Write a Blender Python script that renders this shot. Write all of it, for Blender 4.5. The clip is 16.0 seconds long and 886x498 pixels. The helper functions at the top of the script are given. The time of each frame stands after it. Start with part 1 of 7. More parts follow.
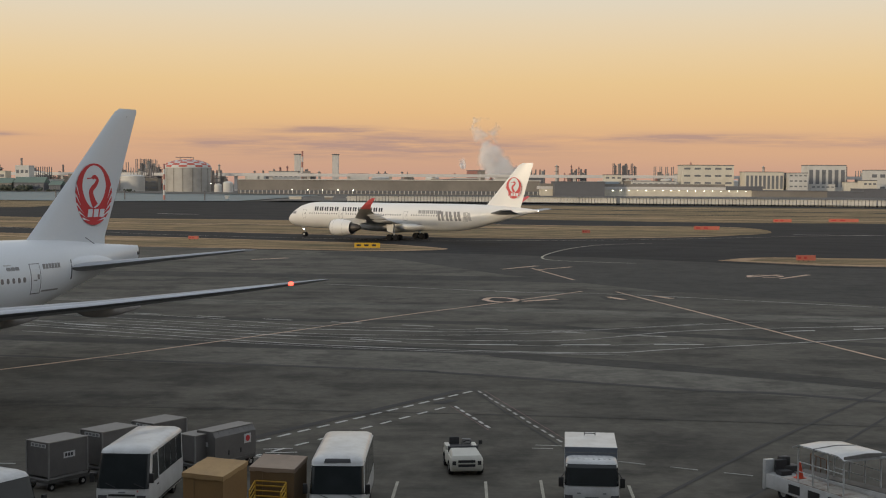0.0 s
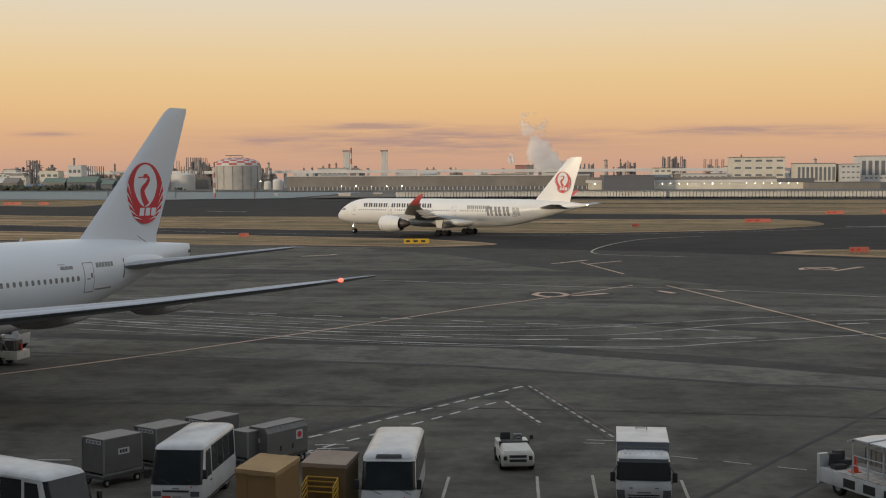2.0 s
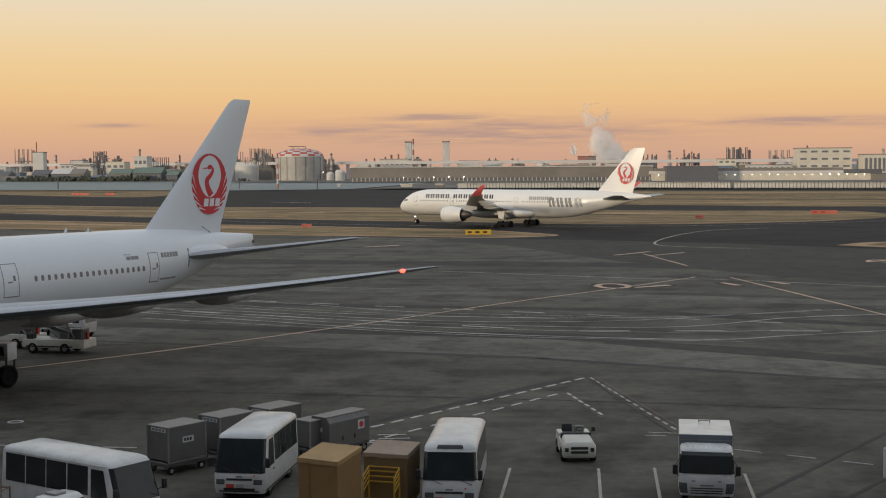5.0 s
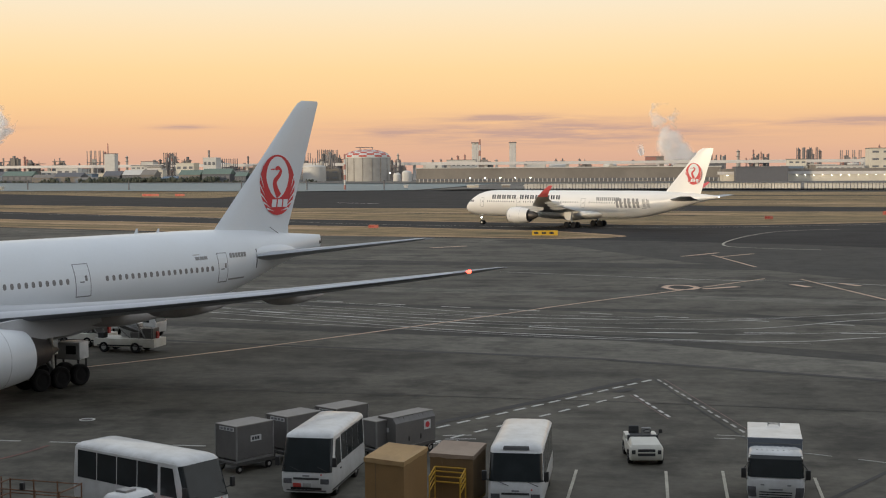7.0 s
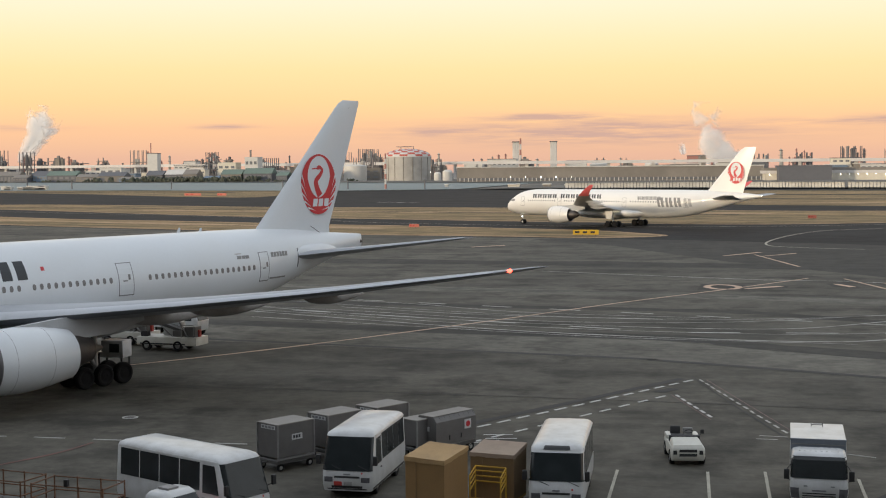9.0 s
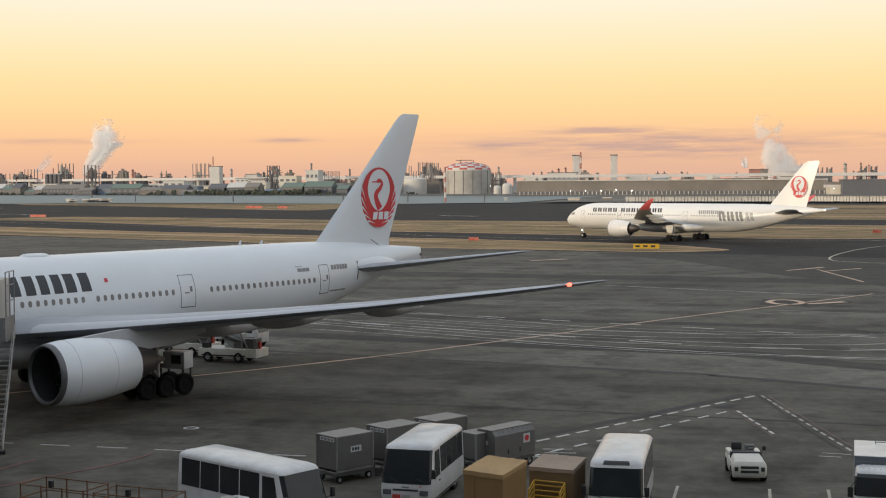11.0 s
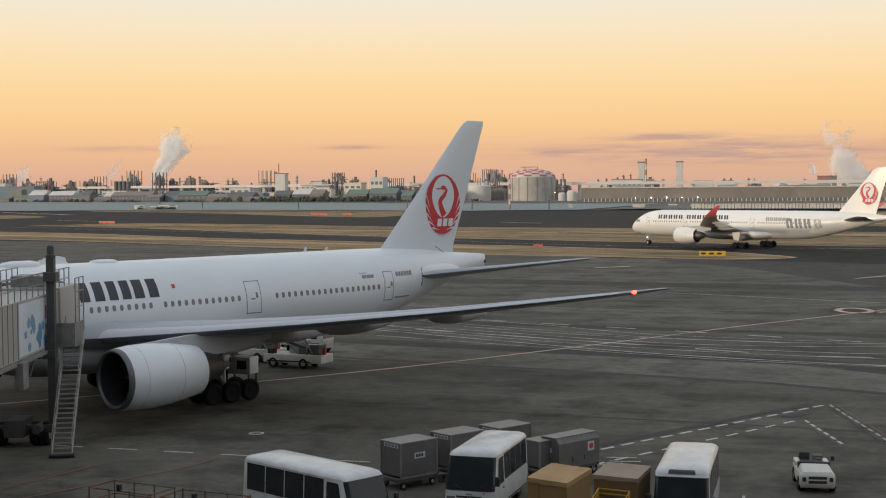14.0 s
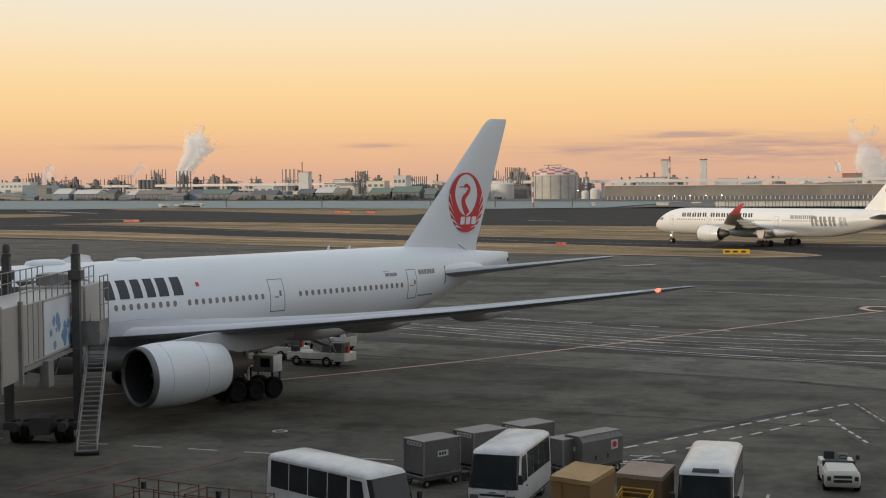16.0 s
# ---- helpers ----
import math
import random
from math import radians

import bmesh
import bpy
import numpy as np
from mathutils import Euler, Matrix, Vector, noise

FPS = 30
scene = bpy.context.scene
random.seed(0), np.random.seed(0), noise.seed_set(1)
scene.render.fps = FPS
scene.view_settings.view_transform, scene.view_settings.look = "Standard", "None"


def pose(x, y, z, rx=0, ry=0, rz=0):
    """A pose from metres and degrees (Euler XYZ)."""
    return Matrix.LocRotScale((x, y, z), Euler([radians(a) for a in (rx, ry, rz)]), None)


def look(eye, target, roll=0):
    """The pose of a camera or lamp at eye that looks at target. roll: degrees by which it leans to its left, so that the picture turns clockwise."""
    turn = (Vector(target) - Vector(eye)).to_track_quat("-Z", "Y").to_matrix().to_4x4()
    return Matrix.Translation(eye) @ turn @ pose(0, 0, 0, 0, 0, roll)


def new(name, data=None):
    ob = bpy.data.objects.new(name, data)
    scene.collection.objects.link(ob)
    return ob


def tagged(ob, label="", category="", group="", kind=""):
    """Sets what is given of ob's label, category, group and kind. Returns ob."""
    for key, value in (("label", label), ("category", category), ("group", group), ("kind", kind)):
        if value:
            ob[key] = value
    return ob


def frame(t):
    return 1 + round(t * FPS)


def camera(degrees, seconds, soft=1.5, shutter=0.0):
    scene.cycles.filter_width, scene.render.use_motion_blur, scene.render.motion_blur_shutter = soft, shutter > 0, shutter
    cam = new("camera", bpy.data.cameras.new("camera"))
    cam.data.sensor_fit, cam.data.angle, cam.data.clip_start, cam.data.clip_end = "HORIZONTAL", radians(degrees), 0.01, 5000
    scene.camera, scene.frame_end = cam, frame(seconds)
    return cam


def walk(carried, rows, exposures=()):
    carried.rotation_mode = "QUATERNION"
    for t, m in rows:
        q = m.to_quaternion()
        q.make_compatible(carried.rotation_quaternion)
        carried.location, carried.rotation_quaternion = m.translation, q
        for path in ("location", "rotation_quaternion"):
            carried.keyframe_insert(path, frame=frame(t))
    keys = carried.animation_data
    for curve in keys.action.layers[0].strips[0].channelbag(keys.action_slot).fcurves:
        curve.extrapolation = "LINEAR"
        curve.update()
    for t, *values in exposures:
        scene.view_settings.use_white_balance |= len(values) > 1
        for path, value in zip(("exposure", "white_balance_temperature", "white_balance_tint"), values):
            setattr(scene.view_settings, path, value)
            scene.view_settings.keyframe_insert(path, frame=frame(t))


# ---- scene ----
EYE = (0.0, 0.0, 12.94)
cam = camera(36.31, 16.0, soft=1.1)
ROWS = [
    (0.0, 87.154, -0.330, 0.016),
    (0.5, 87.101, -0.214, 0.463),
    (1.0, 87.026, -0.019, 1.025),
    (1.5, 86.954, 0.160, 1.563),
    (2.0, 86.957, 0.306, 2.072),
    (2.5, 86.831, 0.284, 2.458),
    (3.0, 86.624, 0.226, 2.784),
    (3.5, 86.574, 0.190, 3.128),
    (4.0, 86.587, 0.189, 3.523),
    (6.5, 86.604, 0.422, 6.867),
    (7.0, 86.639, 0.378, 7.510),
    (7.5, 86.650, 0.380, 8.052),
    (8.0, 86.642, 0.419, 8.542),
    (8.5, 86.605, 0.513, 8.895),
    (9.0, 86.618, 0.440, 9.232),
    (11.5, 87.358, 0.360, 12.361),
    (12.0, 87.456, 0.385, 12.834),
    (12.5, 87.470, 0.430, 13.282),
    (13.0, 87.425, 0.431, 13.742),
    (13.5, 87.424, 0.433, 14.151),
    (14.0, 87.509, 0.360, 14.484),
    (14.5, 87.581, 0.365, 14.736),
    (15.0, 87.581, 0.380, 15.022),
    (15.5, 87.578, 0.372, 15.249),
    (16.0, 87.438, 0.427, 15.461),
]
walk(cam, [(t, pose(*EYE, rx, ry, rz)) for t, rx, ry, rz in ROWS],
     [(0.0, -0.17), (4.0, -0.14), (6.5, 0.1), (7.5, 0.22), (9.0, 0.36), (11.5, 0.24), (12.5, 0.17), (16.0, 0.1)])

from mathutils.geometry import tessellate_polygon

# ---- sky and light ----
def lin(c):
    return tuple((v / 255 / 12.92 if v / 255 <= 0.04045 else ((v / 255 + 0.055) / 1.055) ** 2.4) for v in c) + (1.0,)


def nn(tree, kind, **inputs):
    """A node with its inputs set: a value, or a socket to link."""
    node = tree.nodes.new(kind)
    for key, value in inputs.items():
        slot = node.inputs[int(key[1:])] if key[0] == "i" and key[1:].isdigit() else node.inputs[key]
        if isinstance(value, bpy.types.NodeSocket):
            tree.links.new(value, slot)
        else:
            slot.default_value = value
    return node


def calc(tree, op, *values):
    node = tree.nodes.new("ShaderNodeMath")
    node.operation = op
    for slot, value in zip(node.inputs, values):
        if isinstance(value, bpy.types.NodeSocket):
            tree.links.new(value, slot)
        else:
            slot.default_value = value
    return node.outputs[0]


def ramp(tree, fac, stops):
    node = nn(tree, "ShaderNodeValToRGB", Fac=fac)
    e = node.color_ramp.elements
    while len(e) < len(stops):
        e.new(0.5)
    for one, (at, col) in zip(e, stops):
        one.position, one.color = at, col
    return node.outputs["Color"]


def blend(tree, fac, a, b, mode="MIX"):
    node = tree.nodes.new("ShaderNodeMix")
    node.data_type, node.blend_type = "RGBA", mode
    for slot, value in ((0, fac), (6, a), (7, b)):
        if isinstance(value, bpy.types.NodeSocket):
            tree.links.new(value, node.inputs[slot])
        else:
            node.inputs[slot].default_value = value
    return node.outputs[2]


world = bpy.data.worlds.new("dusk_sky")
scene.world = world
world.use_nodes = True
wt = world.node_tree
wt.nodes.clear()
ray = nn(wt, "ShaderNodeTexCoord").outputs["Generated"]
axis = nn(wt, "ShaderNodeSeparateXYZ", Vector=ray)
up = calc(wt, "MAXIMUM", axis.outputs["Z"], 0.0)
sky = ramp(wt, calc(wt, "SQRT", up), [
    (0.00, lin((200, 160, 143))), (0.10, lin((214, 169, 143))), (0.175, lin((231, 183, 141))), (0.225, lin((241, 198, 143))),
    (0.27, lin((244, 208, 153))), (0.305, lin((244, 215, 169))), (0.34, lin((241, 221, 188))), (0.37, lin((235, 225, 205))),
    (0.55, lin((216, 219, 220))), (1.0, lin((196, 205, 218)))])
away = ramp(wt, calc(wt, "SQRT", up), [(0.0, lin((182, 179, 181))), (0.2, lin((200, 199, 202))), (0.37, lin((211, 212, 215))), (0.55, lin((214, 217, 219))), (1.0, lin((196, 205, 218)))])
turn = calc(wt, "MINIMUM", calc(wt, "MAXIMUM", calc(wt, "MULTIPLY_ADD", axis.outputs["Y"], -1.4, 0.85), 0.0), 1.0)
sky = blend(wt, turn, sky, away)
# low banks of mauve stratus over the far shore
bearing = calc(wt, "DIVIDE", axis.outputs["X"], calc(wt, "MAXIMUM", axis.outputs["Y"], 0.05))
wisp = nn(wt, "ShaderNodeCombineXYZ", X=calc(wt, "MULTIPLY", bearing, 15.0), Y=calc(wt, "MULTIPLY", up, 210.0), Z=0.0).outputs[0]
tex = nn(wt, "ShaderNodeTexNoise", Vector=wisp, Scale=1.0, Detail=8.0, Roughness=0.62).outputs["Fac"]


def bank(centre, width, height, depth):
    a = calc(wt, "POWER", calc(wt, "DIVIDE", calc(wt, "SUBTRACT", bearing, centre), width), 2.0)
    b = calc(wt, "POWER", calc(wt, "DIVIDE", calc(wt, "SUBTRACT", up, height), depth), 2.0)
    return calc(wt, "EXPONENT", calc(wt, "MULTIPLY", calc(wt, "ADD", a, b), -1.0))


mass = bank(-0.05, 0.13, 0.026, 0.0085)
for centre, width, height, depth, much in ((-0.08, 0.045, 0.0375, 0.0028, 0.9), (0.17, 0.07, 0.033, 0.003, 0.85), (-0.33, 0.022, 0.032, 0.0018, 0.8),
                                           (0.3, 0.1, 0.03, 0.004, 0.6), (-0.52, 0.05, 0.031, 0.002, 0.55), (-0.17, 0.02, 0.0275, 0.002, 0.6)):
    mass = calc(wt, "ADD", mass, calc(wt, "MULTIPLY", bank(centre, width, height, depth), much))
cover = calc(wt, "MULTIPLY", mass, calc(wt, "MULTIPLY_ADD", tex, 4.4, -1.45))
cover = calc(wt, "MINIMUM", calc(wt, "MAXIMUM", cover, 0.0), 0.85)
sky = blend(wt, cover, sky, lin((184, 152, 142)))
wt.links.new(nn(wt, "ShaderNodeBackground", Color=sky, Strength=1.0).outputs[0], nn(wt, "ShaderNodeOutputWorld").inputs[0])

sun = new("sun", bpy.data.lights.new("sun", "SUN"))
sun.data.energy, sun.data.angle, sun.data.color = 2.2, radians(6), (1.0, 0.80, 0.55)
sun.matrix_world = look((-80, -75, 10.6), (0, 0, 0))


# ---- materials ----
def mat(name, col, rough=0.6, metal=0.0, grain=4.0, vary=0.12, fine=60.0, bump=0.05, stain=None, amount=0.35, spread=0.6, emit=0.0, coat=0.0):
    """A surface with slow and fine variation, and stains of another colour where given. col: linear base colour."""
    m = bpy.data.materials.new(name)
    m.use_nodes = True
    t = m.node_tree
    b = t.nodes["Principled BSDF"]
    co = nn(t, "ShaderNodeTexCoord").outputs["Object"]
    slow = nn(t, "ShaderNodeTexNoise", Vector=co, Scale=grain, Detail=4.0).outputs["Fac"]
    quick = nn(t, "ShaderNodeTexNoise", Vector=co, Scale=fine, Detail=3.0).outputs["Fac"]
    both = calc(t, "ADD", calc(t, "MULTIPLY", slow, 0.65), calc(t, "MULTIPLY", quick, 0.35))
    dark = tuple(v * (1 - vary) for v in col[:3]) + (1,)
    lite = tuple(min(1, v * (1 + vary)) for v in col[:3]) + (1,)
    c = ramp(t, both, [(0.3, dark), (0.7, lite)])
    if stain:
        big = nn(t, "ShaderNodeTexNoise", Vector=co, Scale=spread, Detail=6.0, Roughness=0.65).outputs["Fac"]
        f = calc(t, "MULTIPLY", calc(t, "MINIMUM", calc(t, "MAXIMUM", calc(t, "MULTIPLY_ADD", big, 4.0, -1.75), 0.0), 1.0), amount)
        c = blend(t, f, c, tuple(stain[:3]) + (1,))
    t.links.new(c, b.inputs["Base Color"])
    b.inputs["Metallic"].default_value = metal
    t.links.new(calc(t, "MULTIPLY_ADD", slow, 0.2, rough - 0.1), b.inputs["Roughness"])
    b.inputs["Coat Weight"].default_value = coat
    if bump:
        t.links.new(nn(t, "ShaderNodeBump", Strength=bump, Distance=0.02, Height=quick).outputs[0], b.inputs["Normal"])
    if emit:
        b.inputs["Emission Color"].default_value = tuple(col[:3]) + (1,)
        b.inputs["Emission Strength"].default_value = emit
    return m


def lc(*c):
    return lin(c)


# bluish tint of the white stands for the shade over the parked airliner
M_WHITE = mat("aircraft_white", (0.65, 0.685, 0.712), 0.32, grain=0.35, vary=0.03, fine=6, bump=0.0, stain=(0.62, 0.63, 0.62), amount=0.25, spread=0.25, coat=0.3)
# brighter, warmer copy of the white, for low sun on the taxiing airliner
M_SUNWHITE = mat("sunlit_aircraft_white", (0.78, 0.77, 0.74), 0.32, grain=0.3, vary=0.03, fine=6, bump=0.0, coat=0.3)
M_WING = mat("wing_grey", (0.36, 0.38, 0.41), 0.42, grain=0.5, vary=0.06, fine=8, bump=0.0, stain=(0.25, 0.26, 0.28), amount=0.4, spread=0.5)
M_BELLY = mat("belly_grey", (0.42, 0.43, 0.44), 0.45, grain=0.6, vary=0.06, fine=9, bump=0.0, stain=(0.25, 0.25, 0.25), amount=0.4, spread=0.4)
# fairing grey with the shadow below the wing put into the base colour
M_FAIRING = mat("flap_fairing_shaded_grey", (0.29, 0.28, 0.27), 0.5, grain=0.8, vary=0.1, fine=9, bump=0.0, stain=(0.14, 0.13, 0.12), amount=0.5, spread=0.5)
M_METAL = mat("bare_metal", (0.42, 0.42, 0.42), 0.38, 0.85, grain=3, vary=0.12, fine=40, bump=0.02)
M_DARKMETAL = mat("burnt_metal", (0.10, 0.09, 0.085), 0.5, 0.6, grain=3, vary=0.2, fine=40)
M_INTAKE = mat("intake_grey", (0.032, 0.032, 0.035), 0.55, 0.3, grain=4, vary=0.2)
M_RED = mat("tail_red", (0.52, 0.028, 0.035), 0.4, grain=0.8, vary=0.06, fine=9, bump=0.0)
M_LIVERY = mat("livery_charcoal", (0.025, 0.028, 0.034), 0.45, grain=2, vary=0.1, bump=0.0)
M_LIVERYGREY = mat("livery_grey", (0.22, 0.22, 0.22), 0.45, grain=2, vary=0.1, bump=0.0)
M_LIVERYPALE = mat("livery_pale_grey", (0.42, 0.42, 0.41), 0.45, grain=2, vary=0.1, bump=0.0)
M_PORT = mat("cabin_window", (0.17, 0.165, 0.165), 0.3, grain=4, vary=0.2, bump=0.0)
M_SEAM = mat("panel_seam", (0.16, 0.165, 0.175), 0.5, grain=4, vary=0.1, bump=0.0)
M_TYRE = mat("rubber", (0.014, 0.014, 0.015), 0.8, grain=6, vary=0.25, fine=50, bump=0.2)
M_TYRE.node_tree.nodes["Principled BSDF"].inputs["Specular IOR Level"].default_value = 0.2
M_HUB = mat("wheel_hub", (0.35, 0.35, 0.34), 0.45, 0.5, grain=8, vary=0.2)
M_NAV = mat("nav_lamp_red", (1.0, 0.06, 0.035), 0.3, bump=0.0, emit=6.0)
M_LAMP = mat("lamp_white", (1.0, 0.93, 0.78), 0.3, bump=0.0, emit=10.0)


def ground_mat(name, base, alt, dark, s_big, s_mid, rough, strips=0.0, relief=0.0, along=None):
    m = bpy.data.materials.new(name)
    m.use_nodes = True
    t = m.node_tree
    b = t.nodes["Principled BSDF"]
    co = nn(t, "ShaderNodeTexCoord").outputs["Object"]
    wide = nn(t, "ShaderNodeTexNoise", Vector=co, Scale=s_big, Detail=5.0, Roughness=0.6).outputs["Fac"]
    mid = nn(t, "ShaderNodeTexNoise", Vector=co, Scale=s_mid, Detail=7.0, Roughness=0.65).outputs["Fac"]
    fine = nn(t, "ShaderNodeTexNoise", Vector=co, Scale=1.1, Detail=9.0, Roughness=0.7).outputs["Fac"]
    c = ramp(t, wide, [(0.36, base), (0.64, alt)])
    c = blend(t, calc(t, "MINIMUM", calc(t, "MAXIMUM", calc(t, "MULTIPLY_ADD", mid, 5.0, -2.3), 0.0), 0.8), c, dark)
    if strips:
        run = nn(t, "ShaderNodeMapping", Vector=co)
        run.inputs["Rotation"].default_value = (0, 0, radians(-8))
        run.inputs["Scale"].default_value = (0.035, 0.16, 1)
        lane = nn(t, "ShaderNodeTexNoise", Vector=run.outputs[0], Scale=1.0, Detail=5.0, Roughness=0.6).outputs["Fac"]
        c = blend(t, calc(t, "MINIMUM", calc(t, "MAXIMUM", calc(t, "MULTIPLY_ADD", lane, 4.0, -1.9), 0.0), strips), c, alt)
        low = calc(t, "MINIMUM", calc(t, "MAXIMUM", calc(t, "MULTIPLY_ADD", lane, -4.0, 1.75), 0.0), strips)
        c = blend(t, low, c, dark)
    if along is not None:
        for stretch, across, much in ((130.0, 7.0, 0.75), (60.0, 2.6, 0.5)):
            run = nn(t, "ShaderNodeMapping", Vector=co)
            run.vector_type = "TEXTURE"
            run.inputs["Rotation"].default_value = (0, 0, radians(along))
            run.inputs["Scale"].default_value = (stretch, across, 1)
            lane = nn(t, "ShaderNodeTexNoise", Vector=run.outputs[0], Scale=1.0, Detail=4.0, Roughness=0.6).outputs["Fac"]
            c = blend(t, calc(t, "MINIMUM", calc(t, "MAXIMUM", calc(t, "MULTIPLY_ADD", lane, 6.0, -3.1), 0.0), much), c, dark)
            c = blend(t, calc(t, "MINIMUM", calc(t, "MAXIMUM", calc(t, "MULTIPLY_ADD", lane, -6.0, 2.6), 0.0), much), c, alt)
    c = blend(t, 0.75, c, ramp(t, fine, [(0.3, (0.62, 0.62, 0.62, 1)), (0.7, (1.38, 1.38, 1.38, 1))]), "MULTIPLY")
    t.links.new(c, b.inputs["Base Color"])
    t.links.new(calc(t, "MULTIPLY_ADD", mid, 0.2, rough - 0.1), b.inputs["Roughness"])
    b.inputs["Specular IOR Level"].default_value = 0.25
    if relief:
        t.links.new(nn(t, "ShaderNodeBump", Strength=relief, Distance=0.01, Height=fine).outputs[0], b.inputs["Normal"])
    return m


M_APRON = ground_mat("apron_concrete", (0.053, 0.0495, 0.0405, 1), (0.112, 0.103, 0.084, 1), (0.029, 0.0275, 0.023, 1), 0.05, 0.22, 0.85, 0.45)
M_PALE = ground_mat("pale_concrete_strip", (0.098, 0.092, 0.077, 1), (0.150, 0.141, 0.118, 1), (0.056, 0.053, 0.045, 1), 0.06, 0.3, 0.85, 0.3)
M_DARKBAND = ground_mat("dark_concrete_strip", (0.034, 0.0325, 0.029, 1), (0.048, 0.046, 0.040, 1), (0.026, 0.025, 0.022, 1), 0.06, 0.3, 0.85, 0.3)
M_TAXI = ground_mat("taxiway_asphalt", (0.021, 0.021, 0.022, 1), (0.031, 0.030, 0.030, 1), (0.014, 0.014, 0.015, 1), 0.02, 0.08, 0.85, 0.4, along=-24)
M_TAXI.node_tree.nodes["Principled BSDF"].inputs["Specular IOR Level"].default_value = 0.12
M_GRASS = ground_mat("dry_grass", (0.205, 0.142, 0.07, 1), (0.34, 0.228, 0.112, 1), (0.085, 0.072, 0.036, 1), 0.03, 0.09, 0.95, 0.4, along=-27)
M_VERGE = ground_mat("bare_earth_verge", (0.36, 0.24, 0.14, 1), (0.44, 0.30, 0.18, 1), (0.27, 0.17, 0.09, 1), 0.05, 0.3, 0.95)
M_QUAY = ground_mat("reclaimed_land", (0.13, 0.125, 0.11, 1), (0.18, 0.165, 0.145, 1), (0.08, 0.08, 0.075, 1), 0.01, 0.05, 0.95)
M_PAINTW = mat("road_paint_white", (0.56, 0.55, 0.52), 0.75, grain=0.5, vary=0.2, fine=9, stain=(0.10, 0.095, 0.09), amount=0.6, spread=0.35)
M_PAINTFADE = mat("worn_road_paint", (0.44, 0.43, 0.40), 0.8, grain=0.3, vary=0.3, fine=5, stain=(0.07, 0.068, 0.062), amount=0.75, spread=0.22)
M_PAINTO = mat("road_paint_orange", (0.62, 0.43, 0.31), 0.75, grain=0.5, vary=0.25, fine=9, stain=(0.09, 0.07, 0.05), amount=0.5, spread=0.25)
M_PAINTY = mat("road_paint_pale_yellow", (0.40, 0.38, 0.31), 0.75, grain=0.5, vary=0.2, fine=9, stain=(0.12, 0.11, 0.09), amount=0.5, spread=0.4)
M_JOINT = mat("joint_seal", (0.018, 0.0175, 0.017), 0.8, grain=0.6, vary=0.4, stain=(0.05, 0.047, 0.042), amount=0.5, spread=0.3)


# ---- building blocks ----
def mesh_of(name, bm, material, smooth=None):
    bmesh.ops.recalc_face_normals(bm, faces=bm.faces)
    me = bpy.data.meshes.new(name)
    bm.to_mesh(me)
    bm.free()
    for m in material if isinstance(material, (list, tuple)) else (material,):
        me.materials.append(m)
    if smooth is not None:
        for p in me.polygons:
            p.use_smooth = True
        me.set_sharp_from_angle(angle=radians(smooth))
    return me


def part(name, bm, material, parent, label="", smooth=None, at=None):
    ob = new(name, mesh_of(name, bm, material, smooth) if isinstance(bm, bmesh.types.BMesh) else bm)
    ob.parent = parent
    if at is not None:
        ob.matrix_basis = at
    return tagged(ob, label)


def thing(name, label, category, at, group="", kind=""):
    ob = new(name)
    ob.empty_display_size = 0.3
    ob.matrix_basis = at
    return tagged(ob, label, category, group, kind)


def solid(name, bm, material, label, category, group="", kind="", smooth=None, at=None):
    ob = new(name, mesh_of(name, bm, material, smooth))
    if at is not None:
        ob.matrix_basis = at
    return tagged(ob, label, category, group, kind)


def box(bm, x0, x1, y0, y1, z0, z1, bevel=0.0, m=None):
    v = [bm.verts.new((x, y, z)) for z in (z0, z1) for y in (y0, y1) for x in (x0, x1)]
    fs = [bm.faces.new([v[i] for i in q]) for q in ((0, 2, 3, 1), (4, 5, 7, 6), (0, 1, 5, 4), (2, 6, 7, 3), (0, 4, 6, 2), (1, 3, 7, 5))]
    if bevel:
        es = {e for f in fs for e in f.edges}
        r = bmesh.ops.bevel(bm, geom=list(es), offset=bevel, segments=2, profile=0.6, affect="EDGES", clamp_overlap=True)
        v = list({w for f in r["faces"] for w in f.verts} | {w for w in v if w.is_valid})
    if m is not None:
        bmesh.ops.transform(bm, matrix=m, verts=[w for w in v if w.is_valid])
    return bm


def cube(*a, **k):
    return box(bmesh.new(), *a, **k)


def rings(bm, loops, cap=True, closed=True):
    """Skin between loops of points of equal length."""
    vs = [[bm.verts.new(p) for p in lo] for lo in loops]
    n = len(vs[0])
    for a, b in zip(vs, vs[1:]):
        for i in range(n if closed else n - 1):
            j = (i + 1) % n
            bm.faces.new((a[i], a[j], b[j], b[i]))
    if cap and closed:
        bm.faces.new(vs[0][::-1])
        bm.faces.new(vs[-1])
    return bm


def tube(bm, a, b, r, r2=None, n=8):
    a, b = Vector(a), Vector(b)
    d = (b - a).normalized()
    u = d.orthogonal().normalized()
    w = d.cross(u)
    r2 = r if r2 is None else r2
    lo = [[p + (u * math.cos(k * math.tau / n) + w * math.sin(k * math.tau / n)) * q for k in range(n)] for p, q in ((a, r), (b, r2))]
    return rings(bm, lo)


def bars(pieces, r=0.02, n=6):
    bm = bmesh.new()
    for a, b in pieces:
        tube(bm, a, b, r, n=n)
    return bm


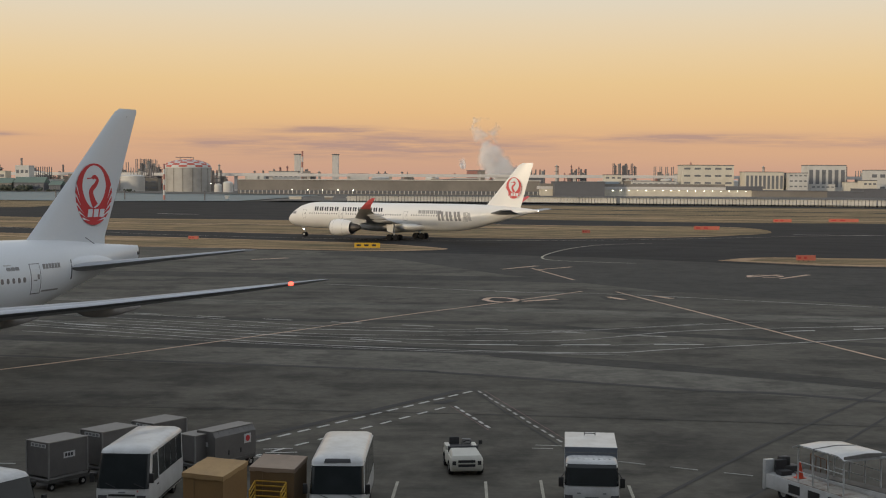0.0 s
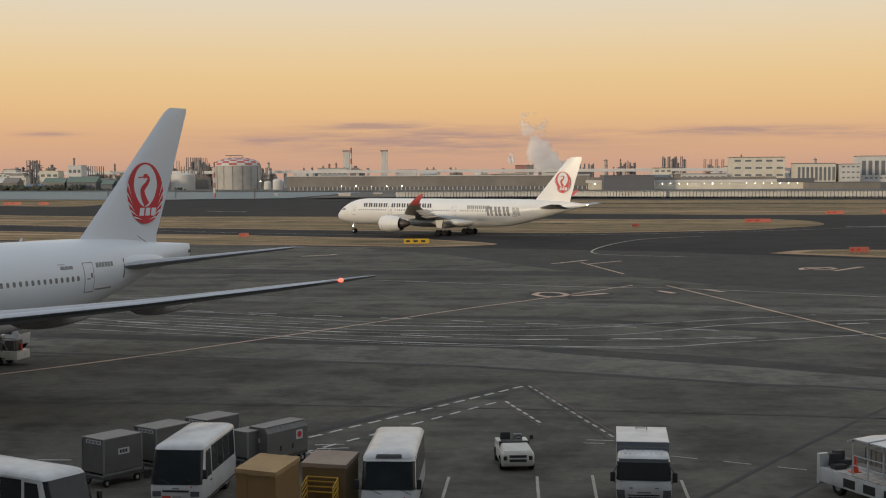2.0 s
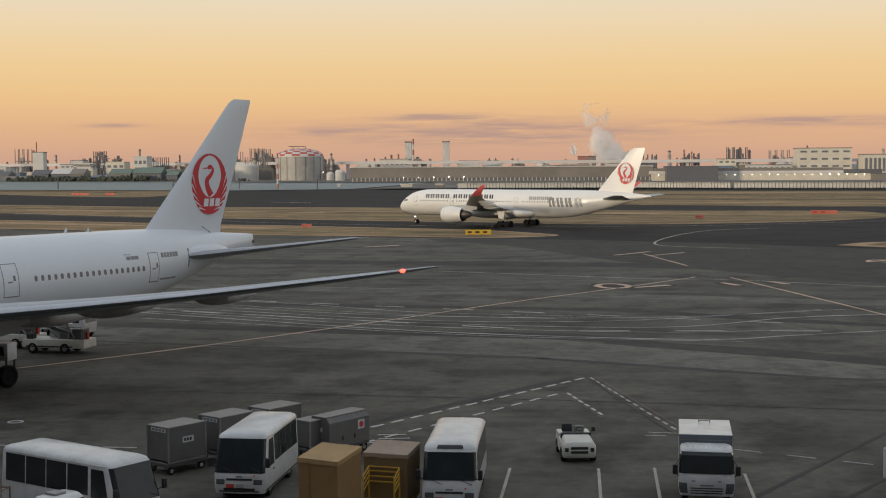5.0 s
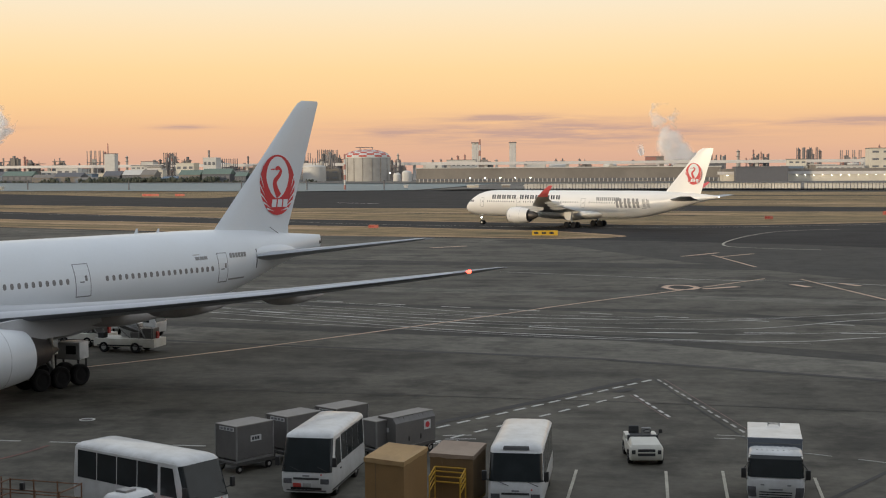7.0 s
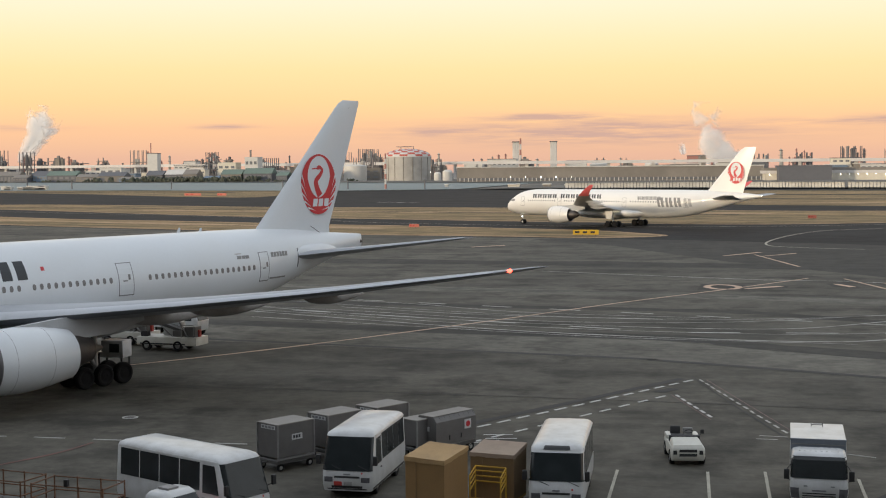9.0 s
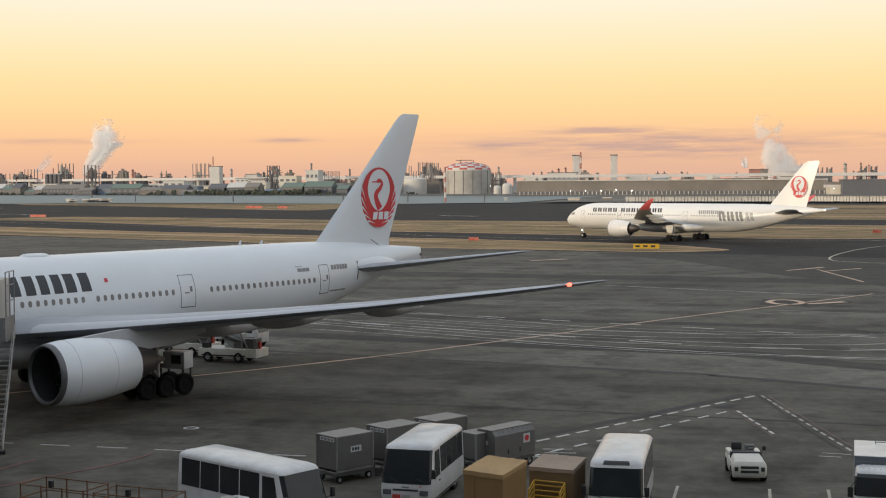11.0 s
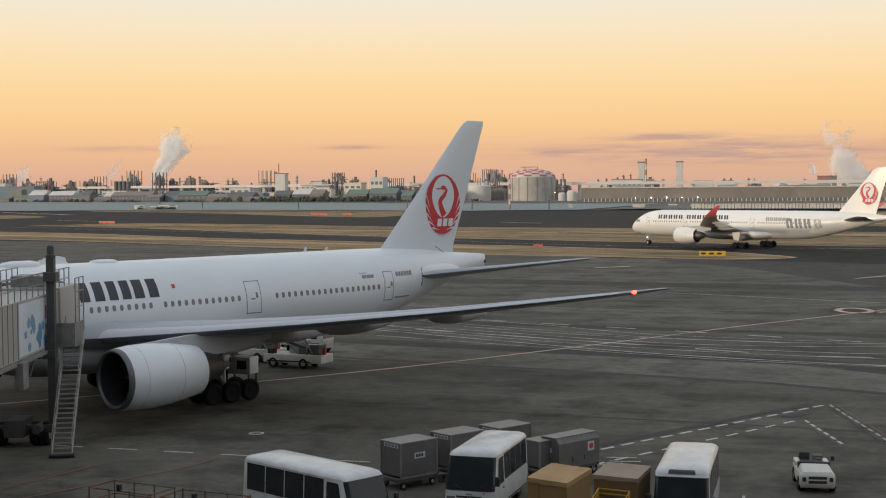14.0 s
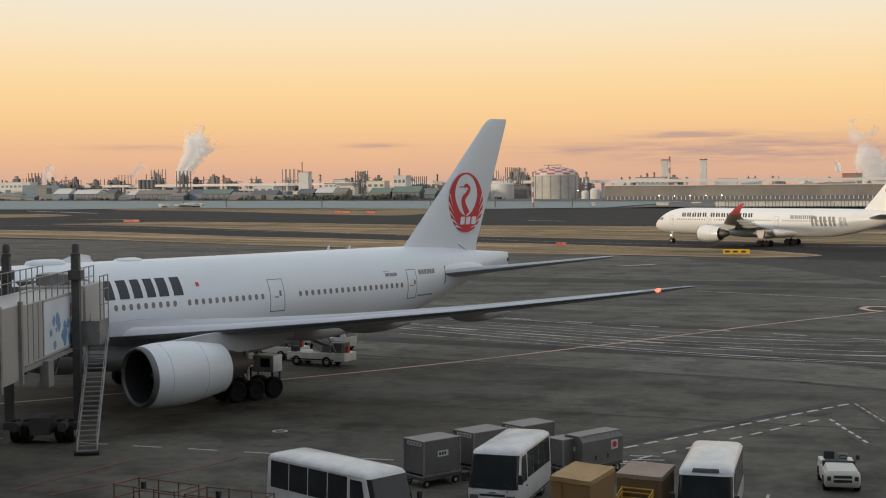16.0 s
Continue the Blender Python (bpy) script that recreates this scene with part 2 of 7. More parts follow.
def lathe(bm, profile, axis_at=(0, 0, 0), n=32, along="x", cap=True):
    """Turned form: profile of (place along the axis, radius)."""
    lo = []
    for s, r in profile:
        ring = []
        for k in range(n):
            a = k * math.tau / n
            c, d = r * math.cos(a), r * math.sin(a)
            p = {"x": (s, c, d), "y": (c, s, d), "z": (c, d, s)}[along]
            ring.append(tuple(u + w for u, w in zip(p, axis_at)))
        lo.append(ring)
    return rings(bm, lo, cap)


def prism(bm, outline, x0, x1, flip=False):
    """Outline of (y, z) pulled from x0 to x1, or of (x, z) pulled along y with flip."""
    lo = [[((p[0], x, p[1]) if flip else (x, p[0], p[1])) for p in outline] for x in (x0, x1)]
    return rings(bm, lo)


def sheet(points, z=0.0):
    bm = bmesh.new()
    flat = [Vector((x, y, 0)) for x, y in points]
    vs = [bm.verts.new((x, y, z)) for x, y in points]
    for tri in tessellate_polygon([flat]):
        bm.faces.new([vs[i] for i in tri])
    return bm


def smooth_line(points, n=8):
    """A soft curve through the points."""
    p = [Vector(q) for q in points]
    p = [p[0] * 2 - p[1], *p, p[-1] * 2 - p[-2]]
    out = []
    for i in range(1, len(p) - 2):
        for k in range(n):
            t = k / n
            a, b, c, d = p[i - 1:i + 3]
            out.append(0.5 * ((2 * b) + (c - a) * t + (2 * a - 5 * b + 4 * c - d) * t * t + (3 * b - a - 3 * c + d) * t ** 3))
    return out + [p[-2]]


def ribbon(points, width, z, soft=True, rough=0.0, seed=1):
    pts = smooth_line([(x, y, 0) for x, y in points]) if soft else [Vector((x, y, 0)) for x, y in points]
    bm = bmesh.new()
    rnd = random.Random(seed)
    last = None
    for i, p in enumerate(pts):
        d = (pts[min(i + 1, len(pts) - 1)] - pts[max(i - 1, 0)]).normalized()
        s = Vector((-d.y, d.x, 0)) * width / 2 * (1 + rnd.uniform(-rough, rough))
        now = [bm.verts.new((p + s) + Vector((0, 0, z))), bm.verts.new((p - s) + Vector((0, 0, z)))]
        if last:
            bm.faces.new((last[0], last[1], now[1], now[0]))
        last = now
    return bm


def mark(name, points, width, material, label, z=0.021, soft=True, rough=0.0):
    return solid(name, ribbon(points, width, z, soft, rough), material, label, "marking", kind="structure")

# ---- ground ----
solid("ground", sheet([(-4700, -1200), (4700, -1200), (4700, 4700), (-4700, 4700)]), M_APRON, "dark worn concrete apron with stains and joints", "ground", kind="structure")
solid("taxiway", sheet([(-900, 500), (-330, 352), (-180, 318), (-100, 280), (-30, 253), (0, 245), (30, 232), (60, 208), (400, 140), (900, 300), (900, 760), (-131, 858), (-240, 830), (-456, 890), (-900, 860)], 0.02), M_TAXI,
      "nearly black asphalt taxiways and runway", "taxiway", kind="structure")


def lawn(points, label, m, z=0.05):
    solid("grass_strip", sheet(points, z), m, label, "grass", kind="structure")


def curve2(points, n=6):
    return [(p.x, p.y) for p in smooth_line([(x, y, 0) for x, y in points], n)]


ISLAND = [(-330, 428), (-269, 404), (-214, 383), (-161, 351), (-123, 335), (-76, 312), (-62, 307), (-35, 293), (-16, 283), (-5, 271), (1, 260), (-5, 253), (-14, 250.5), (-31, 256), (-53, 261), (-77, 269), (-103, 284), (-136, 299), (-182, 322), (-222, 336), (-290, 362)]
lawn(curve2(ISLAND), "pale earth verge of a dry grass island between taxiways", M_VERGE, 0.035)
lawn(curve2([(x - 1.5, y + (3.2 if i > 10 else -2.2)) for i, (x, y) in enumerate(ISLAND)]), "dry brown winter grass island between taxiways", M_GRASS, 0.07)
MIDDLE = [(-290, 474), (-261, 508), (-204, 494), (-131, 460), (-74, 451), (-43, 443), (-16, 438), (3, 420), (36, 406), (79, 402), (89, 389), (88, 366), (81, 349), (63, 326), (28, 311), (2, 313), (-11, 321), (-39, 331), (-70, 345), (-109, 362), (-162, 396), (-222, 438)]
lawn(curve2(MIDDLE), "pale earth verge along the runway grass", M_VERGE, 0.035)
lawn(curve2([(x, y + (3.0 if i > 12 else -4.0)) for i, (x, y) in enumerate(MIDDLE)]), "dry brown winter grass beside the runway", M_GRASS, 0.07)
lawn(curve2([(46, 226), (56, 236), (77, 234), (150, 228), (300, 235), (300, 190), (140, 200), (69, 211), (56, 217)]), "pale earth verge of a grass island", M_VERGE, 0.035)
lawn(curve2([(51, 226), (58, 233.5), (77, 231), (150, 225), (300, 232), (300, 194), (140, 204), (71, 215), (59, 220)]), "dry brown winter grass island", M_GRASS, 0.07)
lawn(curve2([(-492, 872), (-407, 885), (-271, 858), (-225, 815), (-193, 640), (-232, 645), (-343, 749), (-456, 822)]), "dry grass between the runway and the water", M_GRASS, 0.07)
lawn(curve2([(-64, 600), (-53, 690), (5, 765), (95, 735), (229, 705), (700, 600), (600, 400), (144, 440), (96, 443), (60, 455), (23, 475), (-7, 516), (-42, 560)]), "dry grass between the runway and the sea wall", M_GRASS, 0.07)
lawn(curve2([(-450, 676), (-432, 690), (-385, 645), (-378, 610), (-391, 588)]), "small dry grass patch beside the runway", M_GRASS, 0.07)
for pts, w in (([(-40, 672), (60, 640), (200, 600), (420, 540)], 14), ([(-40, 590), (60, 552), (200, 520), (420, 480)], 8), ([(-420, 800), (-330, 806), (-250, 770)], 12), ([(-250, 470), (-160, 440), (-60, 398), (20, 372)], 3)):
    solid("perimeter_road", ribbon(pts, w, 0.10), M_TAXI, "narrow dark asphalt perimeter road through the grass", "road", kind="structure")
for pts, w in (([(-170, 425), (-90, 405), (-20, 395), (30, 380)], 9), ([(-40, 710), (60, 700), (230, 660)], 10), ([(-250, 370), (-160, 335), (-60, 290)], 7), ([(0, 520), (80, 490), (160, 470)], 8)):
    solid("worn_grass", ribbon(pts, w, 0.09, True, 0.5), M_VERGE, "long patch of pale worn grass", "grass", kind="structure")

water = mat("harbour_water", (0.13, 0.165, 0.165), 0.6, grain=0.02, vary=0.2, fine=0.3, bump=0.0)
k = 1 - 0.4 / 12.94
NEAR = [(-700, 830), (-615, 854), (-580, 872), (-527, 863), (-456, 896), (-359, 882), (-239, 836), (-198, 826), (-161, 849), (-131, 862)]
FAR = [(-110, 1270), (-261, 1315), (-382, 1419), (-626, 1532), (-824, 1624), (-1155, 1738), (-1297, 1801), (-3800, 3000)]
solid("water", sheet([(x * k, y * k) for x, y in [(-3800, 2400), *NEAR, *FAR]], 0.4), water, "flat grey harbour water", "water", kind="structure")
k = 1 - 0.8 / 12.94
solid("far_shore", sheet([(x * k, y * k) for x, y in [*FAR[::-1], (-120, 880), (0, 875), (260, 810), (900, 690), (4600, 600), (4600, 4600), (-3800, 4600)]], 0.8), M_QUAY,
      "reclaimed industrial land across the water", "ground", kind="structure")

# painted lines
mark("taxi_line", [(-70, 50), (-45, 75), (-30.1, 91.3), (-16.8, 110.1), (-4.5, 129.5), (5.2, 143.3), (16.6, 160.5)], 0.32, M_PAINTO, "worn orange taxi lead-in line on the apron", rough=0.2)
mark("taxi_line", [(20.6, 160.0), (27.4, 126.5), (32.8, 99.3), (40, 70)], 0.32, M_PAINTO, "worn orange taxi lead-in line on the apron", rough=0.2)
mark("edge_line", [(-15.2, 169.7), (10.4, 158.4), (21.4, 156.0), (46.5, 141.4), (90, 118)], 0.3, M_PAINTFADE, "faded white line across the apron", rough=0.3)
for pts, w in (([(-60, 135), (-38.2, 123.7), (-24.9, 117.2), (-9.3, 111.8), (9.0, 110.0), (22.3, 118.3), (45, 124)], 0.26),
               ([(-58, 140), (-26.7, 128.8), (-17.6, 123.5), (-10.0, 120.1), (4, 117.5)], 0.2),
               ([(-52, 127), (-33.0, 122.5), (-14.5, 115.2), (-4.7, 113.4), (7.1, 115.1), (24, 124)], 0.2),
               ([(-40, 121), (-25.6, 113.6), (-8.8, 106.0), (10.4, 102.2), (20.0, 105.7), (46, 117)], 0.3),
               ([(-48, 125), (-30, 117.8), (-12, 110), (8, 106.5), (20, 109)], 0.18), ([(-44, 133), (-20, 121.5), (-6, 117), (10, 117.5), (30, 126)], 0.16), ([(-36, 115), (-20, 109), (-4, 103.5), (14, 101)], 0.16), ([(-30, 124), (-16, 118.5), (0, 116)], 0.2)):
    mark("road_line", pts, w, M_PAINTFADE, "faded white service road line", rough=0.35)


M_GUIDE = mat("faded_red_paint", (0.20, 0.085, 0.07), 0.8, grain=1.0, vary=0.3, fine=8, stain=(0.06, 0.05, 0.045), amount=0.7, spread=0.5)
M_PINK = mat("faded_pink_paint", (0.17, 0.105, 0.10), 0.8, grain=2, vary=0.3)


def dashes(name, ends, width, length, gap, material, label, z=0.022):
    a, b = Vector((*ends[0], 0)), Vector((*ends[1], 0))
    d = (b - a).normalized()
    th = thing(name, label, "marking", Matrix.Translation(a) @ Matrix.Rotation(math.atan2(d.y, d.x), 4, "Z"), kind="structure")
    me = mesh_of("dash", cube(0, length, -width / 2, width / 2, 0.002, z), material)
    n = int((b - a).length / (length + gap) + 0.75)
    rnd = random.Random(n)
    for i in range(n):
        part("dash", me, material, th, at=pose(i * (length + gap), rnd.uniform(-0.015, 0.015), 0, 0, 0, rnd.uniform(-0.6, 0.6)))


dashes("dashed_line", ((-13.5, 60.0), (2.0, 83.3)), 0.17, 0.95, 0.62, M_PAINTW, "white dashed service road edge on the apron")
dashes("dashed_line", ((2.25, 83.2), (6.1, 66.2)), 0.12, 0.72, 0.62, M_PAINTFADE, "white dashed service road edge on the apron")
dashes("dashed_line", ((-12.0, 58.0), (0.6, 77.7)), 0.15, 0.95, 0.85, M_PAINTW, "white dashed service road edge on the apron")
dashes("dashed_line", ((0.75, 77.4), (2.7, 69.9)), 0.15, 0.7, 0.55, M_PAINTW, "white dashed service road edge on the apron")
dashes("dashed_line", ((8.2, 62.2), (24, 54.0)), 0.07, 1.3, 1.2, M_PAINTFADE, "faded white dashed service lane line")
dashes("dashed_line", ((-52, 62), (-14, 60.8)), 0.13, 1.6, 1.5, M_PAINTFADE, "faded white dashed stand line")
dashes("dashed_line", ((-30, 131), (24, 111.5)), 0.25, 3.0, 4.0, M_PAINTFADE, "faded white dashed lane line")
dashes("dashed_line", ((-34, 121), (-4, 109)), 0.22, 4.5, 5.0, M_PAINTW, "white dashed lane line")
dashes("dashed_line", ((2, 107.2), (22, 108)), 0.22, 4.0, 3.5, M_PAINTW, "white dashed lane line")
dashes("dashed_line", ((30, 118), (70, 130)), 0.3, 3.0, 4.0, M_PAINTW, "white dashed lane line")
for a, b in (((-1.9, 57.7), (-2.2, 49)), ((1.9, 57.8), (1.75, 49)), ((4.3, 58.1), (4.0, 49)), ((8.0, 57.2), (7.6, 49)), ((-6.0, 57.0), (-6.4, 49))):
    mark("stand_line", (a, b), 0.13, M_PAINTY, "pale yellow parking bay line", soft=False)
for a, b in (((-8.6, 64.6), (-7.2, 64.8)), ((-8.4, 63.7), (-6.9, 63.9)), ((-9.4, 62.2), (-7.7, 63.4)), ((4.6, 66.0), (5.9, 65.8)), ((4.4, 65.2), (5.4, 65.1))):
    mark("stop_line", (a, b), 0.12, M_PAINTW if a[0] < 0 else M_PAINTFADE, "short white stop line", soft=False)
for pts in ([(2.62, 83.2), (6.5, 66.2)], [(0.5, 77.4), (2.45, 69.9)]):
    mark("stand_line", pts, 0.06, M_PINK, "thin faded pink guide line beside the dashes", soft=False)
for pts in ([(-26.9, 60.4), (-27.6, 57.8), (-29.4, 54.5), (-31.5, 50.5)], [(-31.8, 58.0), (-32.4, 55.5), (-33.6, 51)]):
    mark("stand_line", pts, 0.16, M_GUIDE, "faded red guide line on the apron")

# near-black painted grounds below the stand digits
for pts in ([(3.6, 144.8), (8.4, 144.6), (9.0, 151.4), (4.2, 152.0)], [(8.6, 145.0), (13.2, 147.8), (13.4, 150.6), (9.0, 147.6)], [(18.0, 149.0), (20.8, 148.6), (20.2, 153.4), (17.8, 153.4)], [(23.6, 150.6), (26.6, 150.4), (25.6, 155.6), (23.0, 155.6)]):
    solid("ground_marking", sheet(pts, 0.0185), M_DARKBAND, "nearly black painted ground below worn digits", "marking", kind="structure")

# painted stand digits, worn
for a, b, w in (((8.7, 146.3), (12.6, 149.4), 0.9), ((18.7, 152.7), (20.1, 149.2), 0.8), ((24.1, 154.6), (25.7, 151.0), 0.8), ((8.8, 200.4), (14.6, 209.0), 0.7),
                ((13.3, 203.4), (17.4, 179.1), 0.35), ((14.1, 199.6), (19.6, 206.7), 0.6), ((42.1, 186.4), (47.8, 191.5), 0.8), ((46.0, 183.5), (52.0, 191.8), 0.8), ((-31.4, 221.2), (-26.2, 226.6), 0.9)):
    mark("ground_marking", (a, b), w, M_PAINTO, "worn orange painted ground marking", soft=False, rough=0.2, z=0.03)
mark("ground_marking", [(4.6, 148.1), (5.3, 150.6), (6.9, 150.8), (8.1, 148.6), (7.5, 146.0), (5.7, 145.8), (4.6, 148.1)], 0.75, M_PAINTO, "worn orange painted ring on the apron")
mark("ground_marking", [(42.6, 187.2), (43.2, 189.5), (45.5, 190.6), (47.4, 189.0), (46.4, 186.8), (44, 186)], 0.7, M_PAINTO, "worn orange painted ring on the apron", z=0.03)
mark("taxi_line", [(45, 290), (33, 281), (25.3, 265.4), (18.8, 243), (17.1, 228), (21.5, 221.6), (31, 217)], 0.4, M_PAINTY, "curling pale taxiway centre line", z=0.03)
mark("taxi_line", [(-420, 520), (-141, 378), (-60, 318), (20, 300), (110, 345)], 0.4, M_PAINTY, "pale taxiway centre line", z=0.03)
for a, b, w in (((-505, 792), (-404, 704), 3.0), ((-112, 527), (-93, 513), 1.4), ((89, 343), (99, 341), 1.0), ((101, 341), (111, 339), 1.0), ((-190, 470), (-172, 463), 1.2), ((-330, 560), (-300, 548), 1.4)):
    mark("runway_line", (a, b), w, M_PAINTW, "white runway edge marking", soft=False, z=0.05)

solid("apron_edge", sheet([(-24, 247), (-8, 226), (8, 190), (26, 162), (46.5, 144), (90, 121), (400, 40), (400, 146), (60, 212), (30, 236), (0, 249)], 0.003), M_DARKBAND, "dark older pavement between the apron and the taxiway", "ground", kind="structure")

# strips of paler and darker concrete, and sealed joints
solid("concrete_strip", sheet([(-75, 117), (-21.4, 105.3), (0, 101.8), (7.2, 97.2), (18, 91.3), (28, 84.7), (70, 58), (70, 50), (26.4, 79.6), (16.5, 83.6), (6.6, 88.1), (0, 90.9), (-8.8, 93.4), (-75, 106)], 0.004), M_PALE, "paler weathered concrete strip of the apron", "ground", kind="structure")
for i, (pts, w, m) in enumerate((([(-75, 119.4), (-21.4, 107.4), (0, 103.8), (7.2, 99.4), (18, 93.4), (28, 86.9), (70, 60.4)], 3.0, M_DARKBAND), ([(-60, 133), (-25, 127), (0, 124.0), (9, 121.8), (18, 116), (45, 104)], 2.6, M_DARKBAND), ([(-60, 150), (-10, 141), (40, 128), (90, 120)], 5.0, M_PALE),
                                ([(-70, 190), (0, 182), (60, 172)], 9.0, M_DARKBAND))):
    solid("concrete_strip", ribbon(pts, w, 0.0055 + 0.0013 * i, True, 0.25, i), m, "long weathered concrete strip of the apron", "ground", kind="structure")
for i, (pts, w) in enumerate((([(-75, 108), (-8.8, 93.6), (0, 91.1), (6.6, 88.3), (16.5, 83.8), (26.4, 79.8), (70, 52)], 0.8), ([(-75, 117.5), (-21.4, 105.6), (0, 102.1), (7.2, 97.5), (18, 91.6), (28, 85), (70, 58.5)], 0.25),
               ([(6, 50), (9.0, 55.0), (15.8, 66.1), (28.0, 84.7), (40, 103)], 0.24), ([(11, 52.5), (14.8, 58.5), (24.6, 74.4), (34, 90)], 0.2), ([(-17, 56.5), (-9.4, 67.7), (-2.3, 78.2), (1.2, 83.5)], 0.6), ([(1.75, 84.6), (3.6, 75.5), (6.4, 63)], 0.11),
               ([(-60, 150), (10, 139), (70, 125)], 0.3), ([(-70, 172), (60, 180)], 0.5), ([(-65, 79), (0, 75), (55, 66)], 0.14), ([(-0.3, 78.3), (0.7, 79.6)], 0.7))):
    mark("joint", pts, w, M_JOINT, "dark sealed joint in the concrete", soft=len(pts) > 2, z=0.0145 + 0.0005 * i)
man = thing("manhole", "pale round manhole ring set in the apron", "manhole", pose(-27.7, 67.0, 0), kind="structure")
part("rim", lathe(bmesh.new(), [(0.002, 0.42), (0.02, 0.42), (0.02, 0.30), (0.002, 0.30)], n=28, along="z", cap=False), M_PAINTW, man, "pale painted rim")
part("cover", lathe(bmesh.new(), [(0.001, 0.29), (0.012, 0.29)], n=28, along="z"), M_DARKMETAL, man, "dark iron cover")


# ---- aircraft ----
def spline(table, s):
    """Soft interpolation of rows (s, a, b, ...) at s."""
    if s <= table[0][0]:
        return table[0][1:]
    for i in range(len(table) - 1):
        if s <= table[i + 1][0]:
            p = [table[max(0, min(len(table) - 1, j))] for j in (i - 1, i, i + 1, i + 2)]
            h = p[2][0] - p[1][0]
            t = (s - p[1][0]) / h
            out = []
            for k in range(1, len(p[0])):
                m0 = (p[2][k] - p[0][k]) / max(1e-6, p[2][0] - p[0][0]) * h
                m1 = (p[3][k] - p[1][k]) / max(1e-6, p[3][0] - p[1][0]) * h
                out.append((2 * t ** 3 - 3 * t * t + 1) * p[1][k] + (t ** 3 - 2 * t * t + t) * m0 + (3 * t * t - 2 * t ** 3) * p[2][k] + (t ** 3 - t * t) * m1)
            return out
    return table[-1][1:]


def hull(table, steps, n=48):
    """Fuselage from rows (s, centre height, half height, half width), nose at s = 0, pointing along +x."""
    lo = []
    for s in steps:
        zc, rz, ry = spline(table, s)
        lo.append([(-s, ry * math.cos(k * math.tau / n), zc + rz * math.sin(k * math.tau / n)) for k in range(n)])
    return rings(bmesh.new(), lo)


def skin(table, s0, s1, z0, z1, off=0.012, ns=4, nz=6, side=1, slant=0.0):
    """A plate that follows the fuselage side. slant: metres by which the top leans aft."""
    bm = bmesh.new()
    inner, outer = [], []
    for j in range(nz + 1):
        z = z0 + (z1 - z0) * j / nz
        rowi, rowo = [], []
        for i in range(ns + 1):
            s = s0 + (s1 - s0) * i / ns + slant * j / nz
            zc, rz, ry = spline(table, s)
            y = ry * math.sqrt(max(0.0, 1 - ((z - zc) / rz) ** 2))
            rowo.append(bm.verts.new((-s, side * (y + off), z)))
            rowi.append(bm.verts.new((-s, side * (y - 0.03), z)))
        outer.append(rowo)
        inner.append(rowi)
    for a, b in zip(outer, outer[1:]):
        for i in range(ns):
            bm.faces.new((a[i], a[i + 1], b[i + 1], b[i]))
    for i in range(ns):
        bm.faces.new((outer[0][i], inner[0][i], inner[0][i + 1], outer[0][i + 1]))
        bm.faces.new((outer[-1][i], outer[-1][i + 1], inner[-1][i + 1], inner[-1][i]))
    for j in range(nz):
        bm.faces.new((outer[j][0], outer[j + 1][0], inner[j + 1][0], inner[j][0]))
        bm.faces.new((outer[j][-1], inner[j][-1], inner[j + 1][-1], outer[j + 1][-1]))
    return bm


FOIL = [(1.0, 0.0), (0.85, 0.25), (0.65, 0.62), (0.45, 0.92), (0.28, 1.0), (0.12, 0.78), (0.04, 0.48), (0.0, 0.0),
        (0.04, -0.30), (0.12, -0.48), (0.28, -0.60), (0.45, -0.55), (0.65, -0.32), (0.85, -0.1)]


def surface(stations, upright=False, even=False, twist=0.0):
    """A wing from rows (reach, s of the leading edge, chord, height, thickness ratio); reach runs up when upright."""
    lo = []
    for reach, s, chord, z, thick in stations:
        ring = []
        for u, w in FOIL:
            w = math.copysign(abs(w) ** 1.0, w) * (1.0 if not even else (0.8 / 1.0 if w > 0 else 0.8 / 0.6))
            h = w * chord * thick * 0.6 + (0.62 - u) * chord * math.tan(radians(twist))
            ring.append((-(s + u * chord), h, reach) if upright else (-(s + u * chord), reach, z + h))
        lo.append(ring)
    return rings(bmesh.new(), lo)


def wheel(parent, x, y, r, w, name="wheel", hub=None):
    k = w / 2
    tyre = lathe(bmesh.new(), [(-k * 0.72, r * 0.55), (-k, r * 0.72), (-k * 0.96, r * 0.9), (-k * 0.6, r), (k * 0.6, r), (k * 0.96, r * 0.9), (k, r * 0.72), (k * 0.72, r * 0.55)], n=24, along="y")
    ob = part(name, tyre, M_TYRE, parent, "black tyre", smooth=35, at=pose(x, y, r))
    part("hub", lathe(bmesh.new(), [(-k * 0.8, r * 0.5), (-k * 0.85, r * 0.2), (k * 0.85, r * 0.2), (k * 0.8, r * 0.5)], n=16, along="y"), hub or M_HUB, ob, "metal hub", smooth=35)
    return ob


